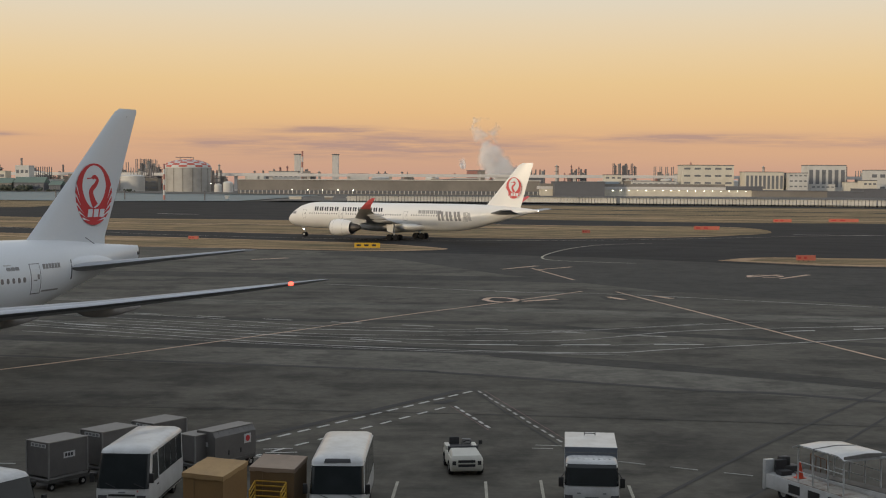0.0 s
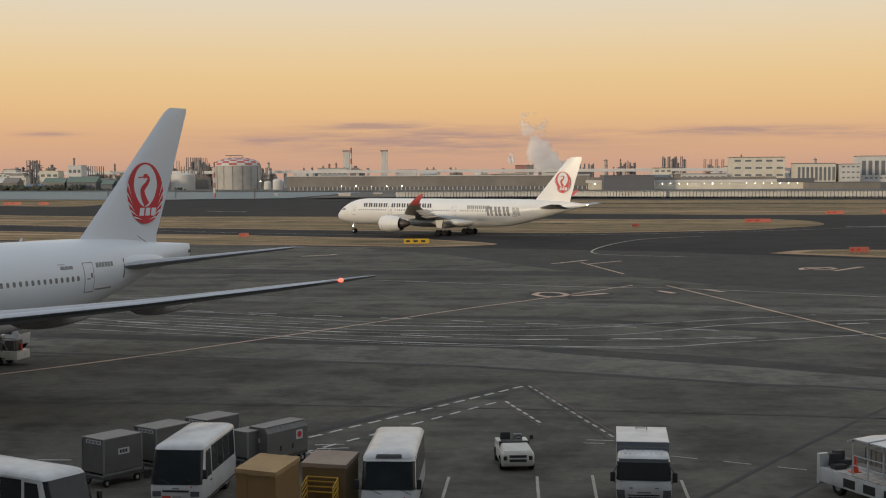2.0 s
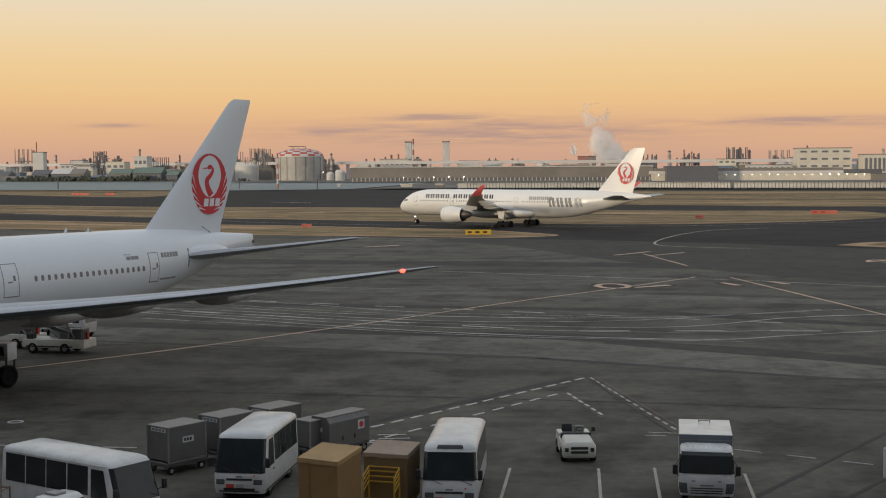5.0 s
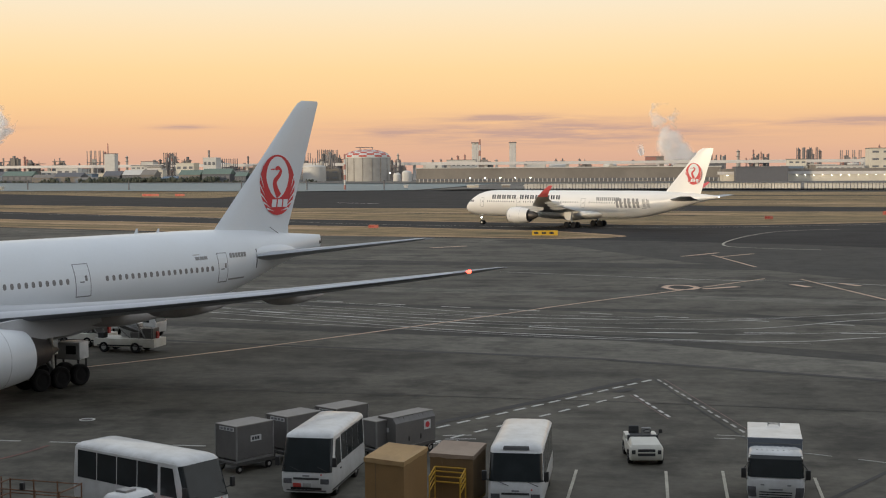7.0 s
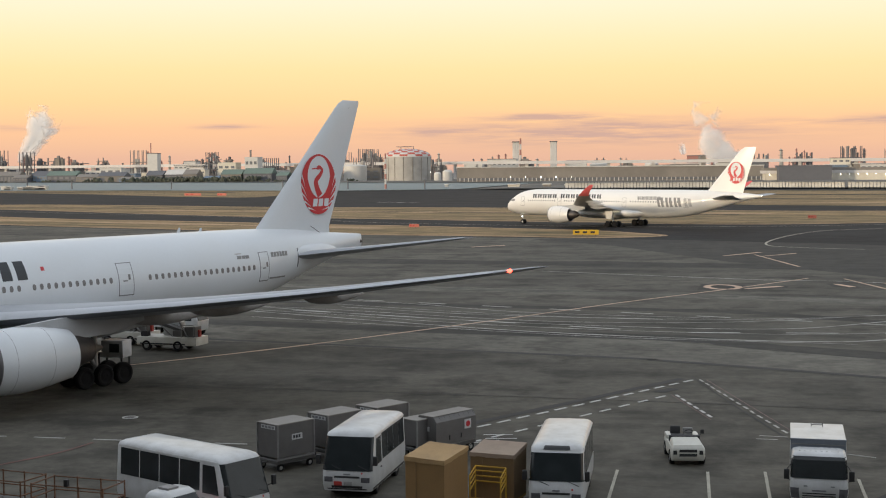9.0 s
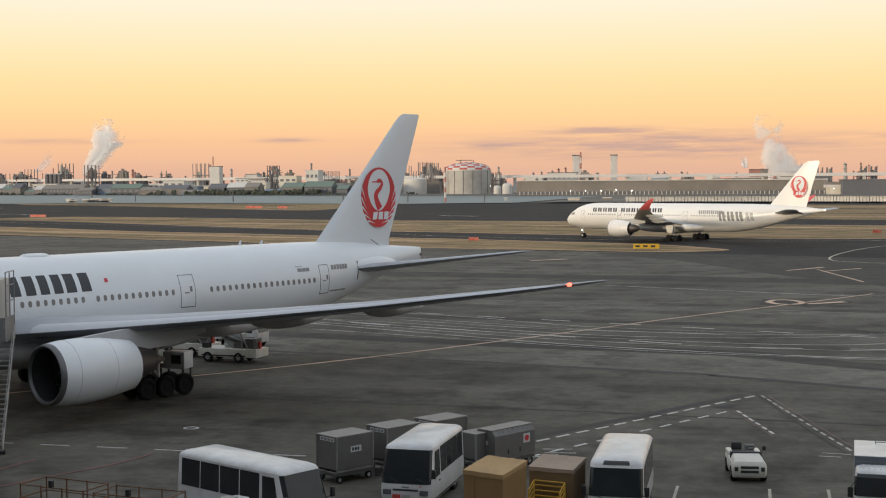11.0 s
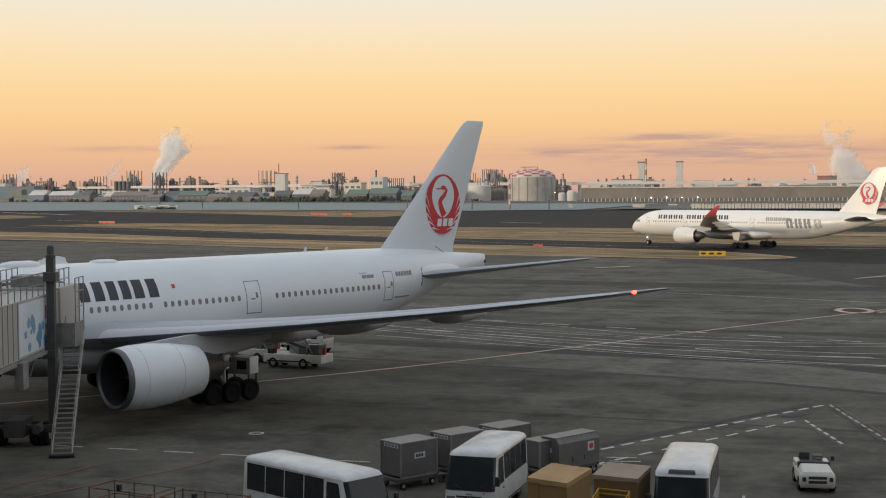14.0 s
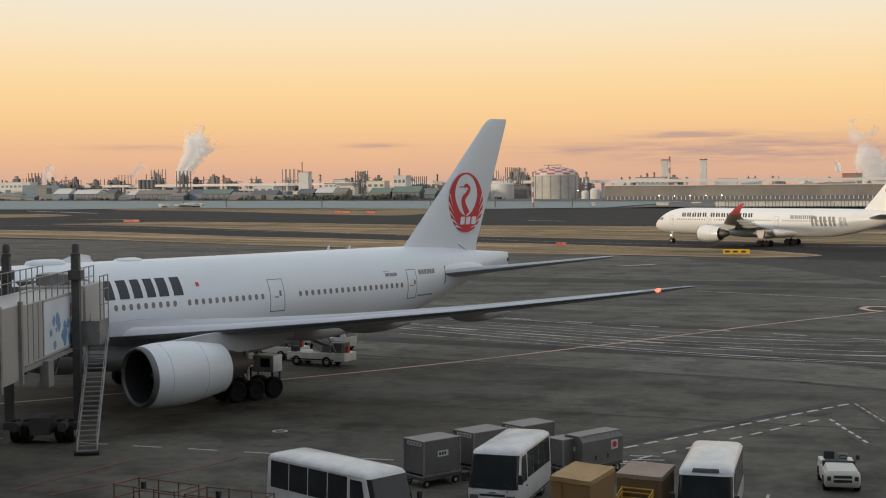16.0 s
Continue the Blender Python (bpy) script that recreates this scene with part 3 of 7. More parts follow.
def engine(parent, s, lat, z, prof, core, material, pylon):
    """A turbofan pod under the wing, its lip at s."""
    nac = part("nacelle", lathe(bmesh.new(), [(-s - a, r) for a, r in prof], (0, lat, z), n=48, cap=False), material, parent, "white engine cowl", smooth=40)
    r0, rl = prof[0][1], prof[-1][1]
    for a in (1.1, 3.5):
        (a0, q0), (a1, q1) = [(p, q) for p, q in zip(prof, prof[1:]) if p[0] <= a <= q[0]][0]
        rr = q0 + (q1 - q0) * (a - a0) / (a1 - a0)
        part("cowl_seam", lathe(bmesh.new(), [(-s - a - 0.008, rr - 0.01), (-s - a - 0.008, rr + 0.004), (-s - a + 0.008, rr + 0.004), (-s - a + 0.008, rr - 0.01)], (0, lat, z), n=48, cap=False), M_SEAM, nac, "thin grey cowl seam")
    part("inlet_lip", lathe(bmesh.new(), [(-s - 0.10, r0 - 0.16), (-s + 0.03, r0 - 0.10), (-s + 0.06, r0 - 0.03), (-s + 0.01, r0 + 0.03), (-s - 0.25, r0 + 0.085)], (0, lat, z), n=48, cap=False), M_LIP, nac, "dark grey inlet lip", smooth=40)
    part("duct", lathe(bmesh.new(), [(-s - 0.10, r0 - 0.16), (-s - 0.9, r0 - 0.24), (-s - 1.5, r0 - 0.2)], (0, lat, z), n=40, cap=False), M_INTAKE, nac, "dark inlet duct", smooth=40)
    part("fan_back", lathe(bmesh.new(), [(-s - 1.6, r0 - 0.15), (-s - 1.62, 0.05)], (0, lat, z), n=32), M_INTAKE, nac, "dark fan disc")
    for k in range(22):
        a = k * math.tau / 22
        bm = bmesh.new()
        lo = []
        for rr, tw in ((0.45, 0.5), (1.0, 0.9), (r0 - 0.22, 1.2)):
            c, d = math.cos(a), math.sin(a)
            w = 0.14 + 0.06 * rr
            p = Vector((-s - 1.35, lat + rr * c, z + rr * d))
            t = Vector((math.cos(tw), -d * math.sin(tw), c * math.sin(tw)))
            q = Vector((0.012, 0, 0))
            lo.append([p - t * w + q, p + t * w + q, p + t * w - q, p - t * w - q])
        part("fan_blade", rings(bm, lo), M_INTAKE, nac)
    part("spinner", lathe(bmesh.new(), [(-s - 0.75, 0.02), (-s - 0.95, 0.22), (-s - 1.35, 0.45)], (0, lat, z), n=20), M_INTAKE, nac, "dark spinner", smooth=40)
    part("exhaust", lathe(bmesh.new(), [(-s - a, r) for a, r in core], (0, lat, z + 0.08), n=32), M_DARKMETAL, nac, "burnt metal exhaust nozzle", smooth=40)
    part("fan_exit", lathe(bmesh.new(), [(-s - prof[-1][0] + 0.25, rl - 0.05), (-s - prof[-1][0] + 0.3, 0.5)], (0, lat, z), n=32, cap=False), M_INTAKE, nac, "dark fan exit")
    lo = []
    for a, b, top, w in pylon:
        lo.append([(-s - a, lat - w, b), (-s - a, lat + w, b), (-s - a, lat + w * 0.7, top), (-s - a, lat - w * 0.7, top)])
    part("pylon", rings(bmesh.new(), lo), M_BELLY, parent, "grey engine pylon", smooth=50)


def crest(parent, s, z, r, lean, y=0.0, side=1):
    """The tail's round red emblem with its pale crane-like opening, as plain shapes on both sides."""
    me_r = bmesh.new()
    n = 48
    outer = [(-s + r * 0.93 * math.cos(a) - lean * math.sin(a) * r, y + side * 0.03, z + r * 1.1 * math.sin(a)) for a in [k * math.tau / n for k in range(n)]]
    inner = [(p[0], y, p[2]) for p in outer]
    rings(me_r, [inner, outer])
    em = part("emblem", me_r, M_RED, parent, "round red emblem")
    drop = bmesh.new()
    pts = []
    for k in range(36):
        a = k * math.tau / 36
        pts.append((r * 0.60 * math.cos(a) * (1 - 0.18 * max(0.0, -math.sin(a))), r * 0.27 + r * 0.76 * math.sin(a)))
    rings(drop, [[(-s + u - lean * w, y + side * 0.02, z + w) for u, w in pts], [(-s + u - lean * w, y + side * 0.045, z + w) for u, w in pts]])
    part("opening", drop, M_WHITE, em, "white opening in the emblem")
    for sg in (1, -1):
        for k in range(5):
            bm = bmesh.new()
            a0 = radians(-52 + 17 * k)
            p0 = (sg * r * 0.95 * math.cos(a0), r * 1.12 * math.sin(a0))
            p1 = (sg * r * 0.72 * math.cos(a0 - 0.42), r * 0.98 * math.sin(a0 - 0.42))
            wd = 0.028 * r
            rings(bm, [[(-s + u - lean * w, y + side * o, z + w) for u, w in (p0, (p0[0] - sg * wd, p0[1] + 2.2 * wd), p1)] for o in (0.02, 0.043)])
            part("feather_gap", bm, M_WHITE, em)
    neck = bmesh.new()
    line = smooth_line([(-0.06, -0.42, 0), (0.10, -0.16, 0), (0.16, 0.12, 0), (-0.06, 0.34, 0), (-0.16, 0.52, 0), (-0.02, 0.62, 0), (0.12, 0.58, 0), (0.38, 0.56, 0)], 6)
    lo0, lo1 = [], []
    for i, p in enumerate(line):
        d = (line[min(i + 1, len(line) - 1)] - line[max(0, i - 1)]).normalized()
        w = max(0.015, 0.20 - 0.011 * i * 0.42) if i < 28 else (0.10 if i < 36 else 0.03)
        for lo, sg in ((lo0, 1), (lo1, -1)):
            q = p + Vector((-d.y, d.x, 0)) * w * 0.7 * sg
            lo.append((q.x * r, q.y * r))
    pts = lo0 + lo1[::-1]
    vs = [neck.verts.new((-s + u - lean * w, y + side * 0.06, z + w)) for u, w in pts]
    m = len(lo0)
    for i in range(m - 1):
        neck.faces.new((vs[i], vs[i + 1], vs[2 * m - 2 - i], vs[2 * m - 1 - i]))
    part("curl", neck, M_RED, em, "curling red stroke")
    for k in range(3):
        bm = bmesh.new()
        x0 = -s + (0.34 - 0.30 * k) * r
        zz = z - r * 0.66
        rings(bm, [[(x0, y + side * o, zz - 0.15 * r), (x0 - 0.22 * r, y + side * o, zz - 0.15 * r), (x0 - 0.27 * r, y + side * o, zz + 0.13 * r), (x0 - 0.05 * r, y + side * o, zz + 0.13 * r)] for o in (0.025, 0.06)])
        part("emblem_bar", bm, M_WHITE, em, "white bar")


def lettering(parent, table, runs, z0, z1, material, slant=0.0, name="lettering_block"):
    """Plain blocks in place of the airline's painted name."""
    for a, b in runs:
        if z1 - z0 < 0.6:
            part(name, skin(table, a, b, z0, z1, 0.014, 2, 3, slant=slant), material, parent)
            continue
        w, h = b - a, z1 - z0
        lean = lambda z: slant * (z - z0) / h
        for p, q, u, v in ((a, a + 0.4 * w, z0, z1), (b - 0.4 * w, b, z0, z1)) if w > 0.7 else ((a, b, z0, z1),):
            part("lettering_bar", skin(table, p + lean(u), q + lean(u), u, v, 0.014, 2, 4, slant=lean(v) - lean(u)), material, parent)


def portholes(parent, table, z, spans, pitch, material=None, w=0.125, h=0.19):
    for a, b in spans:
        n = int(round((b - a) / pitch))
        for i in range(n + 1):
            s = a + (b - a) * i / max(1, n)
            for side in (1, -1):
                zc, rz, ry = spline(table, s)
                bm = bmesh.new()
                lo = []
                for off in (-0.02, 0.010):
                    ring = []
                    for k in range(12):
                        an = k * math.tau / 12
                        zz = z + h * math.copysign(abs(math.sin(an)) ** 0.8, math.sin(an))
                        y = ry * math.sqrt(1 - ((zz - zc) / rz) ** 2) + off
                        ring.append((-s + w * math.copysign(abs(math.cos(an)) ** 0.8, math.cos(an)), side * y, zz))
                    lo.append(ring)
                rings(bm, lo)
                part("cabin_window", bm, material or M_PORT, parent)


def cabin_door(parent, table, s0, s1, z0, z1, side=1):
    d = part("door", skin(table, s0 + 0.04, s1 - 0.04, z0 + 0.04, z1 - 0.04, 0.006, 3, 6, side), parent["paint"], parent, "white cabin door")
    for a, b, c, e in ((s0, s1, z0, z0 + 0.07), (s0, s1, z1 - 0.045, z1), (s0, s0 + 0.045, z0 + 0.07, z1 - 0.045), (s1 - 0.045, s1, z0 + 0.07, z1 - 0.045)):
        part("seam", skin(table, a, b, c, e, 0.012, 2, 6, side), M_SEAM, d, "grey door seam")
    m = (s0 + s1) / 2
    part("door_window", skin(table, m + 0.18, m + 0.36, z0 + 1.02, z0 + 1.36, 0.014, 2, 3, side), M_PORT, d, "dark door window")
    part("handle", skin(table, m - 0.25, m + 0.1, z0 + 0.92, z0 + 1.0, 0.016, 2, 1, side), M_SEAM, d, "grey recessed handle")


def mirror(stations):
    return [(-r, *rest) for r, *rest in stations]


M_SLAT = mat("slat_pale_grey", (0.55, 0.57, 0.60), 0.4, grain=0.6, vary=0.06, fine=8, bump=0.0)
# grey of the slat undersides, darkened further to stand for shade
M_SLATSHADE = mat("slat_shade_grey", (0.17, 0.18, 0.20), 0.5, grain=0.8, vary=0.1, bump=0.0)
M_LIP = mat("inlet_lip_dark", (0.13, 0.13, 0.135), 0.4, 0.4, grain=3, vary=0.12, bump=0.0)
M_WINGLET = mat("winglet_red", (0.55, 0.10, 0.11), 0.4, grain=0.8, vary=0.06, fine=9, bump=0.0)

# the parked twin-engine wide-body at its stand, nose to the terminal
HEAD = radians(242.09)
JET = thing("parked_airliner", "white twin-engine airliner with round red tail emblem, parked", "airliner",
            Matrix.Translation((-24.13 + 62.8 * math.cos(HEAD), 107.26 + 62.8 * math.sin(HEAD), 0)) @ Matrix.Rotation(HEAD, 4, "Z"))
HULL = [(0, 4.55, 0.04, 0.04), (0.25, 4.58, 0.5, 0.5), (0.9, 4.68, 1.02, 1.0), (2.2, 4.92, 1.65, 1.65), (4.2, 5.25, 2.35, 2.35), (7.0, 5.5, 2.88, 2.88), (10.5, 5.57, 3.1, 3.1), (16, 5.57, 3.1, 3.1),
        (40, 5.57, 3.1, 3.1), (44, 5.62, 3.05, 3.05), (48, 5.87, 2.8, 2.8), (52, 6.30, 2.3, 2.25), (55, 6.66, 1.78, 1.65), (58, 6.95, 1.16, 1.05), (60.5, 7.13, 0.80, 0.54), (62, 7.20, 0.62, 0.26), (62.55, 7.23, 0.54, 0.14)]


def steps(end, fine):
    return [0, 0.08, 0.25, 0.55, 0.9, 1.5, 2.2, 3.2, 4.2, 5.6, 7, 8.7, 10.5] + [10.5 + i * fine for i in range(1, int((end - 10.5) / fine))] + [end - 0.6, end]


part("fuselage", hull(HULL, steps(62.55, 2.0)), M_WHITE, JET, "long white fuselage", smooth=60)
bel = [(17.5, 3.9, 0.3, 1.2), (19, 3.6, 1.0, 2.5), (22, 3.45, 1.4, 3.3), (30, 3.4, 1.45, 3.55), (36, 3.5, 1.3, 3.3), (40, 3.8, 0.9, 2.4), (43, 4.1, 0.3, 1.0)]
part("belly_fairing", hull(bel, [17.5 + 25.5 * i / 26 for i in range(27)], 32), M_BELLY, JET, "grey wing-to-body fairing", smooth=60)
WING = [(2.2, 20.6, 14.6, 3.95, 0.125), (5.0, 22.9, 12.3, 4.25, 0.12), (9.6, 26.0, 9.7, 4.72, 0.11), (15, 29.7, 7.35, 5.30, 0.105), (21, 33.75, 5.3, 6.02, 0.10), (27, 37.85, 3.5, 6.85, 0.10), (29.2, 39.6, 2.6, 7.18, 0.09), (30.4, 41.4, 1.5, 7.40, 0.08), (30.85, 42.1, 0.6, 7.48, 0.08)]
STAB = [(0.8, 51.9, 7.3, 6.45, 0.1), (2.2, 53.1, 6.4, 6.6, 0.1), (6.5, 57.3, 4.3, 7.15, 0.09), (10.2, 61.0, 2.5, 7.62, 0.09), (10.77, 62.0, 1.75, 7.7, 0.08)]
for side in (1, -1):
    flip = (lambda st: st) if side == 1 else mirror
    part("wing", surface(flip(WING), twist=2.6), M_WING, JET, "long pale grey swept wing", smooth=40)
    part("tailplane", surface(flip(STAB), even=True), M_WING, JET, "pale grey tailplane", smooth=40)
    bm = bmesh.new()
    lo = []
    for r, s, c, z, th in WING[1:-2]:
        lo.append([(-(s + a * c), side * r, z + h * c * th + (0.62 - a) * c * math.tan(radians(2.6))) for a, h in ((0.05, 0.33), (0.012, 0.20), (-0.004, 0.0), (0.012, -0.14), (0.05, -0.22))])
    # strip along the lower leading edge with the shade put into its colour
    low = []
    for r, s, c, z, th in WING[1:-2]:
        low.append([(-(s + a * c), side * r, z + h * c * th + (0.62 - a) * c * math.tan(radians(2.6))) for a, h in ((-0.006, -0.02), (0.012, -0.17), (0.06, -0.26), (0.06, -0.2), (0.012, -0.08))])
    part("slat_underside", rings(bmesh.new(), low), M_SLATSHADE, JET, "grey slat underside, darkened for shade", smooth=50)
    part("slat", rings(bm, lo), M_SLAT, JET, "bare metal leading edge slat", smooth=50)
    for lat, s0, ln, z, rr in ((7.4, 32.0, 7.4, 4.1, 0.55), (12.9, 32.3, 6.6, 4.92, 0.52), (18.8, 35.6, 5.4, 5.66, 0.44)):
        lo = []
        for k in range(11):
            u = k / 10
            q = rr * max(0.03, math.sin(math.pi * u ** 0.8) ** 0.75)
            lo.append([(-(s0 + u * ln), side * lat + 0.45 * q * math.cos(a * math.tau / 12), z - 0.1 * u + 0.08 + q * math.sin(a * math.tau / 12) - 0.12) for a in range(12)])
        part("flap_fairing", rings(bmesh.new(), lo), M_FAIRING, JET, "canoe-shaped grey flap fairing", smooth=50)
    engine(JET, 20.75, side * 9.6, 2.85, [(0, 1.58), (0.35, 1.69), (1.0, 1.77), (2.2, 1.80), (3.4, 1.72), (4.5, 1.55), (5.35, 1.40)], [(4.8, 0.95), (6.0, 0.92), (7.0, 0.66), (7.1, 0.45), (7.9, 0.08)], M_WHITE,
           [(0.9, 4.45, 4.55, 0.10), (3.0, 4.2, 4.72, 0.2), (5.6, 3.6, 4.9, 0.24), (8.5, 3.7, 4.7, 0.24), (11, 4.2, 4.6, 0.08)])
    gear = part("main_gear", bars([((-31.45, side * 5.5, 0.7), (-31.3, side * 5.5, 4.0)), ((-31.45, side * 5.5, 1.2), (-29.8, side * 5.0, 3.6)), ((-31.45, side * 5.5, 1.5), (-31.5, side * 2.5, 3.2)),
                                   ((-29.95, side * 5.5, 0.66), (-32.95, side * 5.5, 0.66))], 0.17, 10), M_HUB, JET, "grey main landing gear strut", smooth=40)
    for s in (30.0, 31.45, 32.9):
        part("axle", bars([((-s, side * 5.5 - 0.7, 0.66), (-s, side * 5.5 + 0.7, 0.66))], 0.09), M_HUB, gear)
        # metal hubs painted tyre black in place of the darkness under the wing
        for o in (-0.7, 0.7):
            wheel(JET, -s, side * 5.5 + o, 0.66, 0.5, hub=M_TYRE)
    part("gear_door", prism(bmesh.new(), [(-28.6, 3.7), (-30.3, 3.7), (-30.6, 3.1), (-30.2, 2.7), (-29.9, 2.9), (-29.2, 2.4), (-29.2, 2.9)], side * 6.05, side * 6.12, flip=True), M_BELLY, JET, "grey landing gear door")
    lamp = M_NAV if side == 1 else M_LIVERYPALE
    part("wingtip_lamp", lathe(bmesh.new(), [(-41.0, 0.02), (-40.92, 0.10), (-40.78, 0.11), (-40.66, 0.08), (-40.6, 0.02)], (0.35, side * 29.75, 7.33), n=12), lamp, JET, "glowing red navigation lamp" if side == 1 else "unlit lamp", smooth=60)
part("fin", surface([(7.6, 49.9, 8.9, 0, 0.085), (8.6, 50.65, 8.15, 0, 0.09), (13, 55.0, 5.55, 0, 0.09), (17.8, 59.6, 2.75, 0, 0.09), (18.25, 60.1, 2.42, 0, 0.07), (18.48, 60.6, 1.9, 0, 0.03)], True, True), M_WHITE, JET, "tall white tail fin", smooth=40)
part("rudder_seam", bars([((-57.6, 0.14, 14.4), (-61.3, 0.07, 17.9))], 0.015), M_SEAM, JET)
for side in (1, -1):
    lo = [[(-(52.2 + 6.8 * k / 8), side * (spline(HULL, 52.2 + 6.8 * k / 8)[2] * 0.86 + 0.5 * q * math.cos(a * math.tau / 14)), 6.75 + 0.62 * q * math.sin(a * math.tau / 14)) for a in range(14)] for k, q in enumerate((0.1, 0.6, 0.9, 1, 1, 0.95, 0.8, 0.5, 0.1))]
    part("tailplane_fairing", rings(bmesh.new(), lo), M_WHITE, JET, "white tailplane root fairing", smooth=60)
for side in (1, -1):
    part("trim_slot", skin(HULL, 53.0, 53.09, 5.75, 7.15, 0.03, 1, 6, side), M_SEAM, JET, "dark slot ahead of the tailplane")
    part("fin_seam", bars([((-56.2, side * 0.46, 8.62), (-57.4, side * 0.42, 8.0)), ((-57.4, side * 0.42, 8.0), (-58.7, side * 0.3, 7.95))], 0.03), M_SEAM, JET, "thin seam at the foot of the fin")
part("tail_tip", prism(bmesh.new(), [(-62.2, 7.5), (-62.62, 7.6), (-62.72, 7.15), (-62.35, 6.72)], -0.1, 0.1, flip=True), M_DARKMETAL, JET, "dark tail tip")
nose_gear = part("nose_gear", bars([((-5.9, 0, 0.6), (-5.7, 0, 3.2)), ((-5.9, 0, 1.0), (-4.6, 0, 3.0))], 0.12, 10), M_HUB, JET, "grey nose gear strut")
for o in (-0.35, 0.35):
    wheel(JET, -5.9, o, 0.54, 0.4)
part("apu_outlet", lathe(bmesh.new(), [(-62.6, 0.17), (-62.3, 0.24)], (0, 0, 7.18), n=12), M_DARKMETAL, JET, "dark tail outlet")
JET["paint"] = M_WHITE
for a, b in ((6.2, 7.3), (15.6, 16.8), (35.32, 36.55), (48.35, 49.4)):
    for side in (1, -1):
        cabin_door(JET, HULL, a, b, 4.98, 7.1, side)
portholes(JET, HULL, 6.04, ((8.5, 14.9), (17.6, 22.4), (23.69, 27.87), (28.95, 34.71), (37.91, 47.67)), 0.533)
lettering(JET, HULL, ((16.3, 17.9), (18.2, 18.7), (19.0, 20.6), (20.85, 22.05), (22.3, 22.85), (23.05, 24.75), (25.05, 26.6), (26.85, 28.6)), 6.52, 7.62, M_LIVERY)
part("flag_spot", skin(HULL, 29.68, 29.92, 6.98, 7.22, 0.014, 2, 2), M_RED, JET, "small red spot")
lettering(JET, HULL, ((46.1, 46.5), (46.56, 46.9), (46.96, 47.3)), 6.72, 6.95, M_LIVERYGREY)
lettering(JET, HULL, ((45.95, 46.6),), 7.05, 7.12, M_LIVERYPALE)
lettering(JET, HULL, tuple((49.75 + 0.33 * i, 50.0 + 0.33 * i) for i in range(6)), 6.68, 7.02, M_LIVERYGREY, slant=0.02)
lettering(JET, HULL, ((49.6, 51.6),), 5.08, 5.2, M_LIVERYGREY)
crest(JET, 57.35, 11.85, 2.12, 0.02, 0.25, 1)
crest(JET, 57.35, 11.85, 2.12, 0.02, -0.25, -1)
for s, h in ((43.0, 0.38), (45.0, 0.3)):
    part("antenna", prism(bmesh.new(), [(-s + 0.1, 8.5), (-s - 0.28, 8.45), (-s - 0.3, 8.62 + h), (-s - 0.18, 8.62 + h)], -0.02, 0.02, flip=True), M_WHITE, JET, "white blade antenna")
for s, ln, h in ((26.6, 0.9, 0.2), (20.9, 1.3, 0.34)):
    lo = [[(-s + ln * u, 0.55 * q * math.cos(a * math.tau / 16), 8.62 + h * q * math.sin(a * math.tau / 16)) for a in range(16)] for u, q in ((-1, 0.1), (-0.85, 0.75), (-0.5, 1), (0.5, 1), (0.85, 0.8), (1, 0.15))]
    part("radome", rings(bmesh.new(), lo), M_WHITE, JET, "white antenna blister", smooth=60)
for side in (1, -1):
    for a, b in ((1.55, 2.1), (2.2, 2.9), (3.0, 3.6)):
        part("cockpit_window", skin(HULL, a, b, 5.75 + (a - 1.5) * 0.25, 6.05 + (a - 1.5) * 0.42, 0.014, 2, 2, side), M_PORT, JET, "dark cockpit window")

# the long-range twin on the taxiway
TAXI = Vector((-32.3, 316.3))
TWAY = Vector((-23.6, 14.6)).normalized()
TWIN = thing("taxiing_airliner", "white airliner in a sunlit cream tint, red winglets, on the dark taxiway", "airliner",
             Matrix.Translation((TAXI.x + TWAY.x * 4.6, TAXI.y + TWAY.y * 4.6, 0.02)) @ Matrix.Rotation(math.atan2(TWAY.y, TWAY.x), 4, "Z"))
TWIN["paint"] = M_SUNWHITE
HULL2 = [(0, 3.95, 0.04, 0.04), (0.2, 3.97, 0.55, 0.5), (0.9, 4.1, 1.2, 1.15), (2.4, 4.45, 1.95, 1.9), (4.6, 4.85, 2.6, 2.5), (7.5, 5.05, 2.98, 2.9), (10.5, 5.08, 3.05, 2.98), (42, 5.08, 3.05, 2.98), (47, 5.2, 2.93, 2.85),
         (52, 5.62, 2.45, 2.35), (57, 6.2, 1.7, 1.55), (61, 6.6, 1.02, 0.9), (64.5, 6.85, 0.45, 0.4), (66.0, 6.92, 0.2, 0.18)]
part("fuselage", hull(HULL2, steps(66.0, 2.2), 40), M_SUNWHITE, TWIN, "long white fuselage in a sunlit cream tint", smooth=60)
part("belly_fairing", hull([(19, 3.3, 0.3, 1.2), (22, 3.0, 1.1, 3.0), (30, 2.95, 1.25, 3.3), (37, 3.1, 1.1, 2.9), (42, 3.5, 0.3, 1.2)], [19 + 23 * i / 20 for i in range(21)], 28), M_SUNWHITE, TWIN, "white belly fairing", smooth=60)
W2 = [(2.2, 19.8, 14.0, 3.7, 0.125), (6, 23.0, 11.0, 4.1, 0.12), (10.5, 26.4, 8.6, 4.75, 0.11), (18, 32.0, 6.0, 5.6, 0.1), (25, 37.4, 4.0, 6.5, 0.1), (29, 40.6, 2.9, 7.15, 0.09), (30.2, 41.7, 2.5, 7.38, 0.09)]
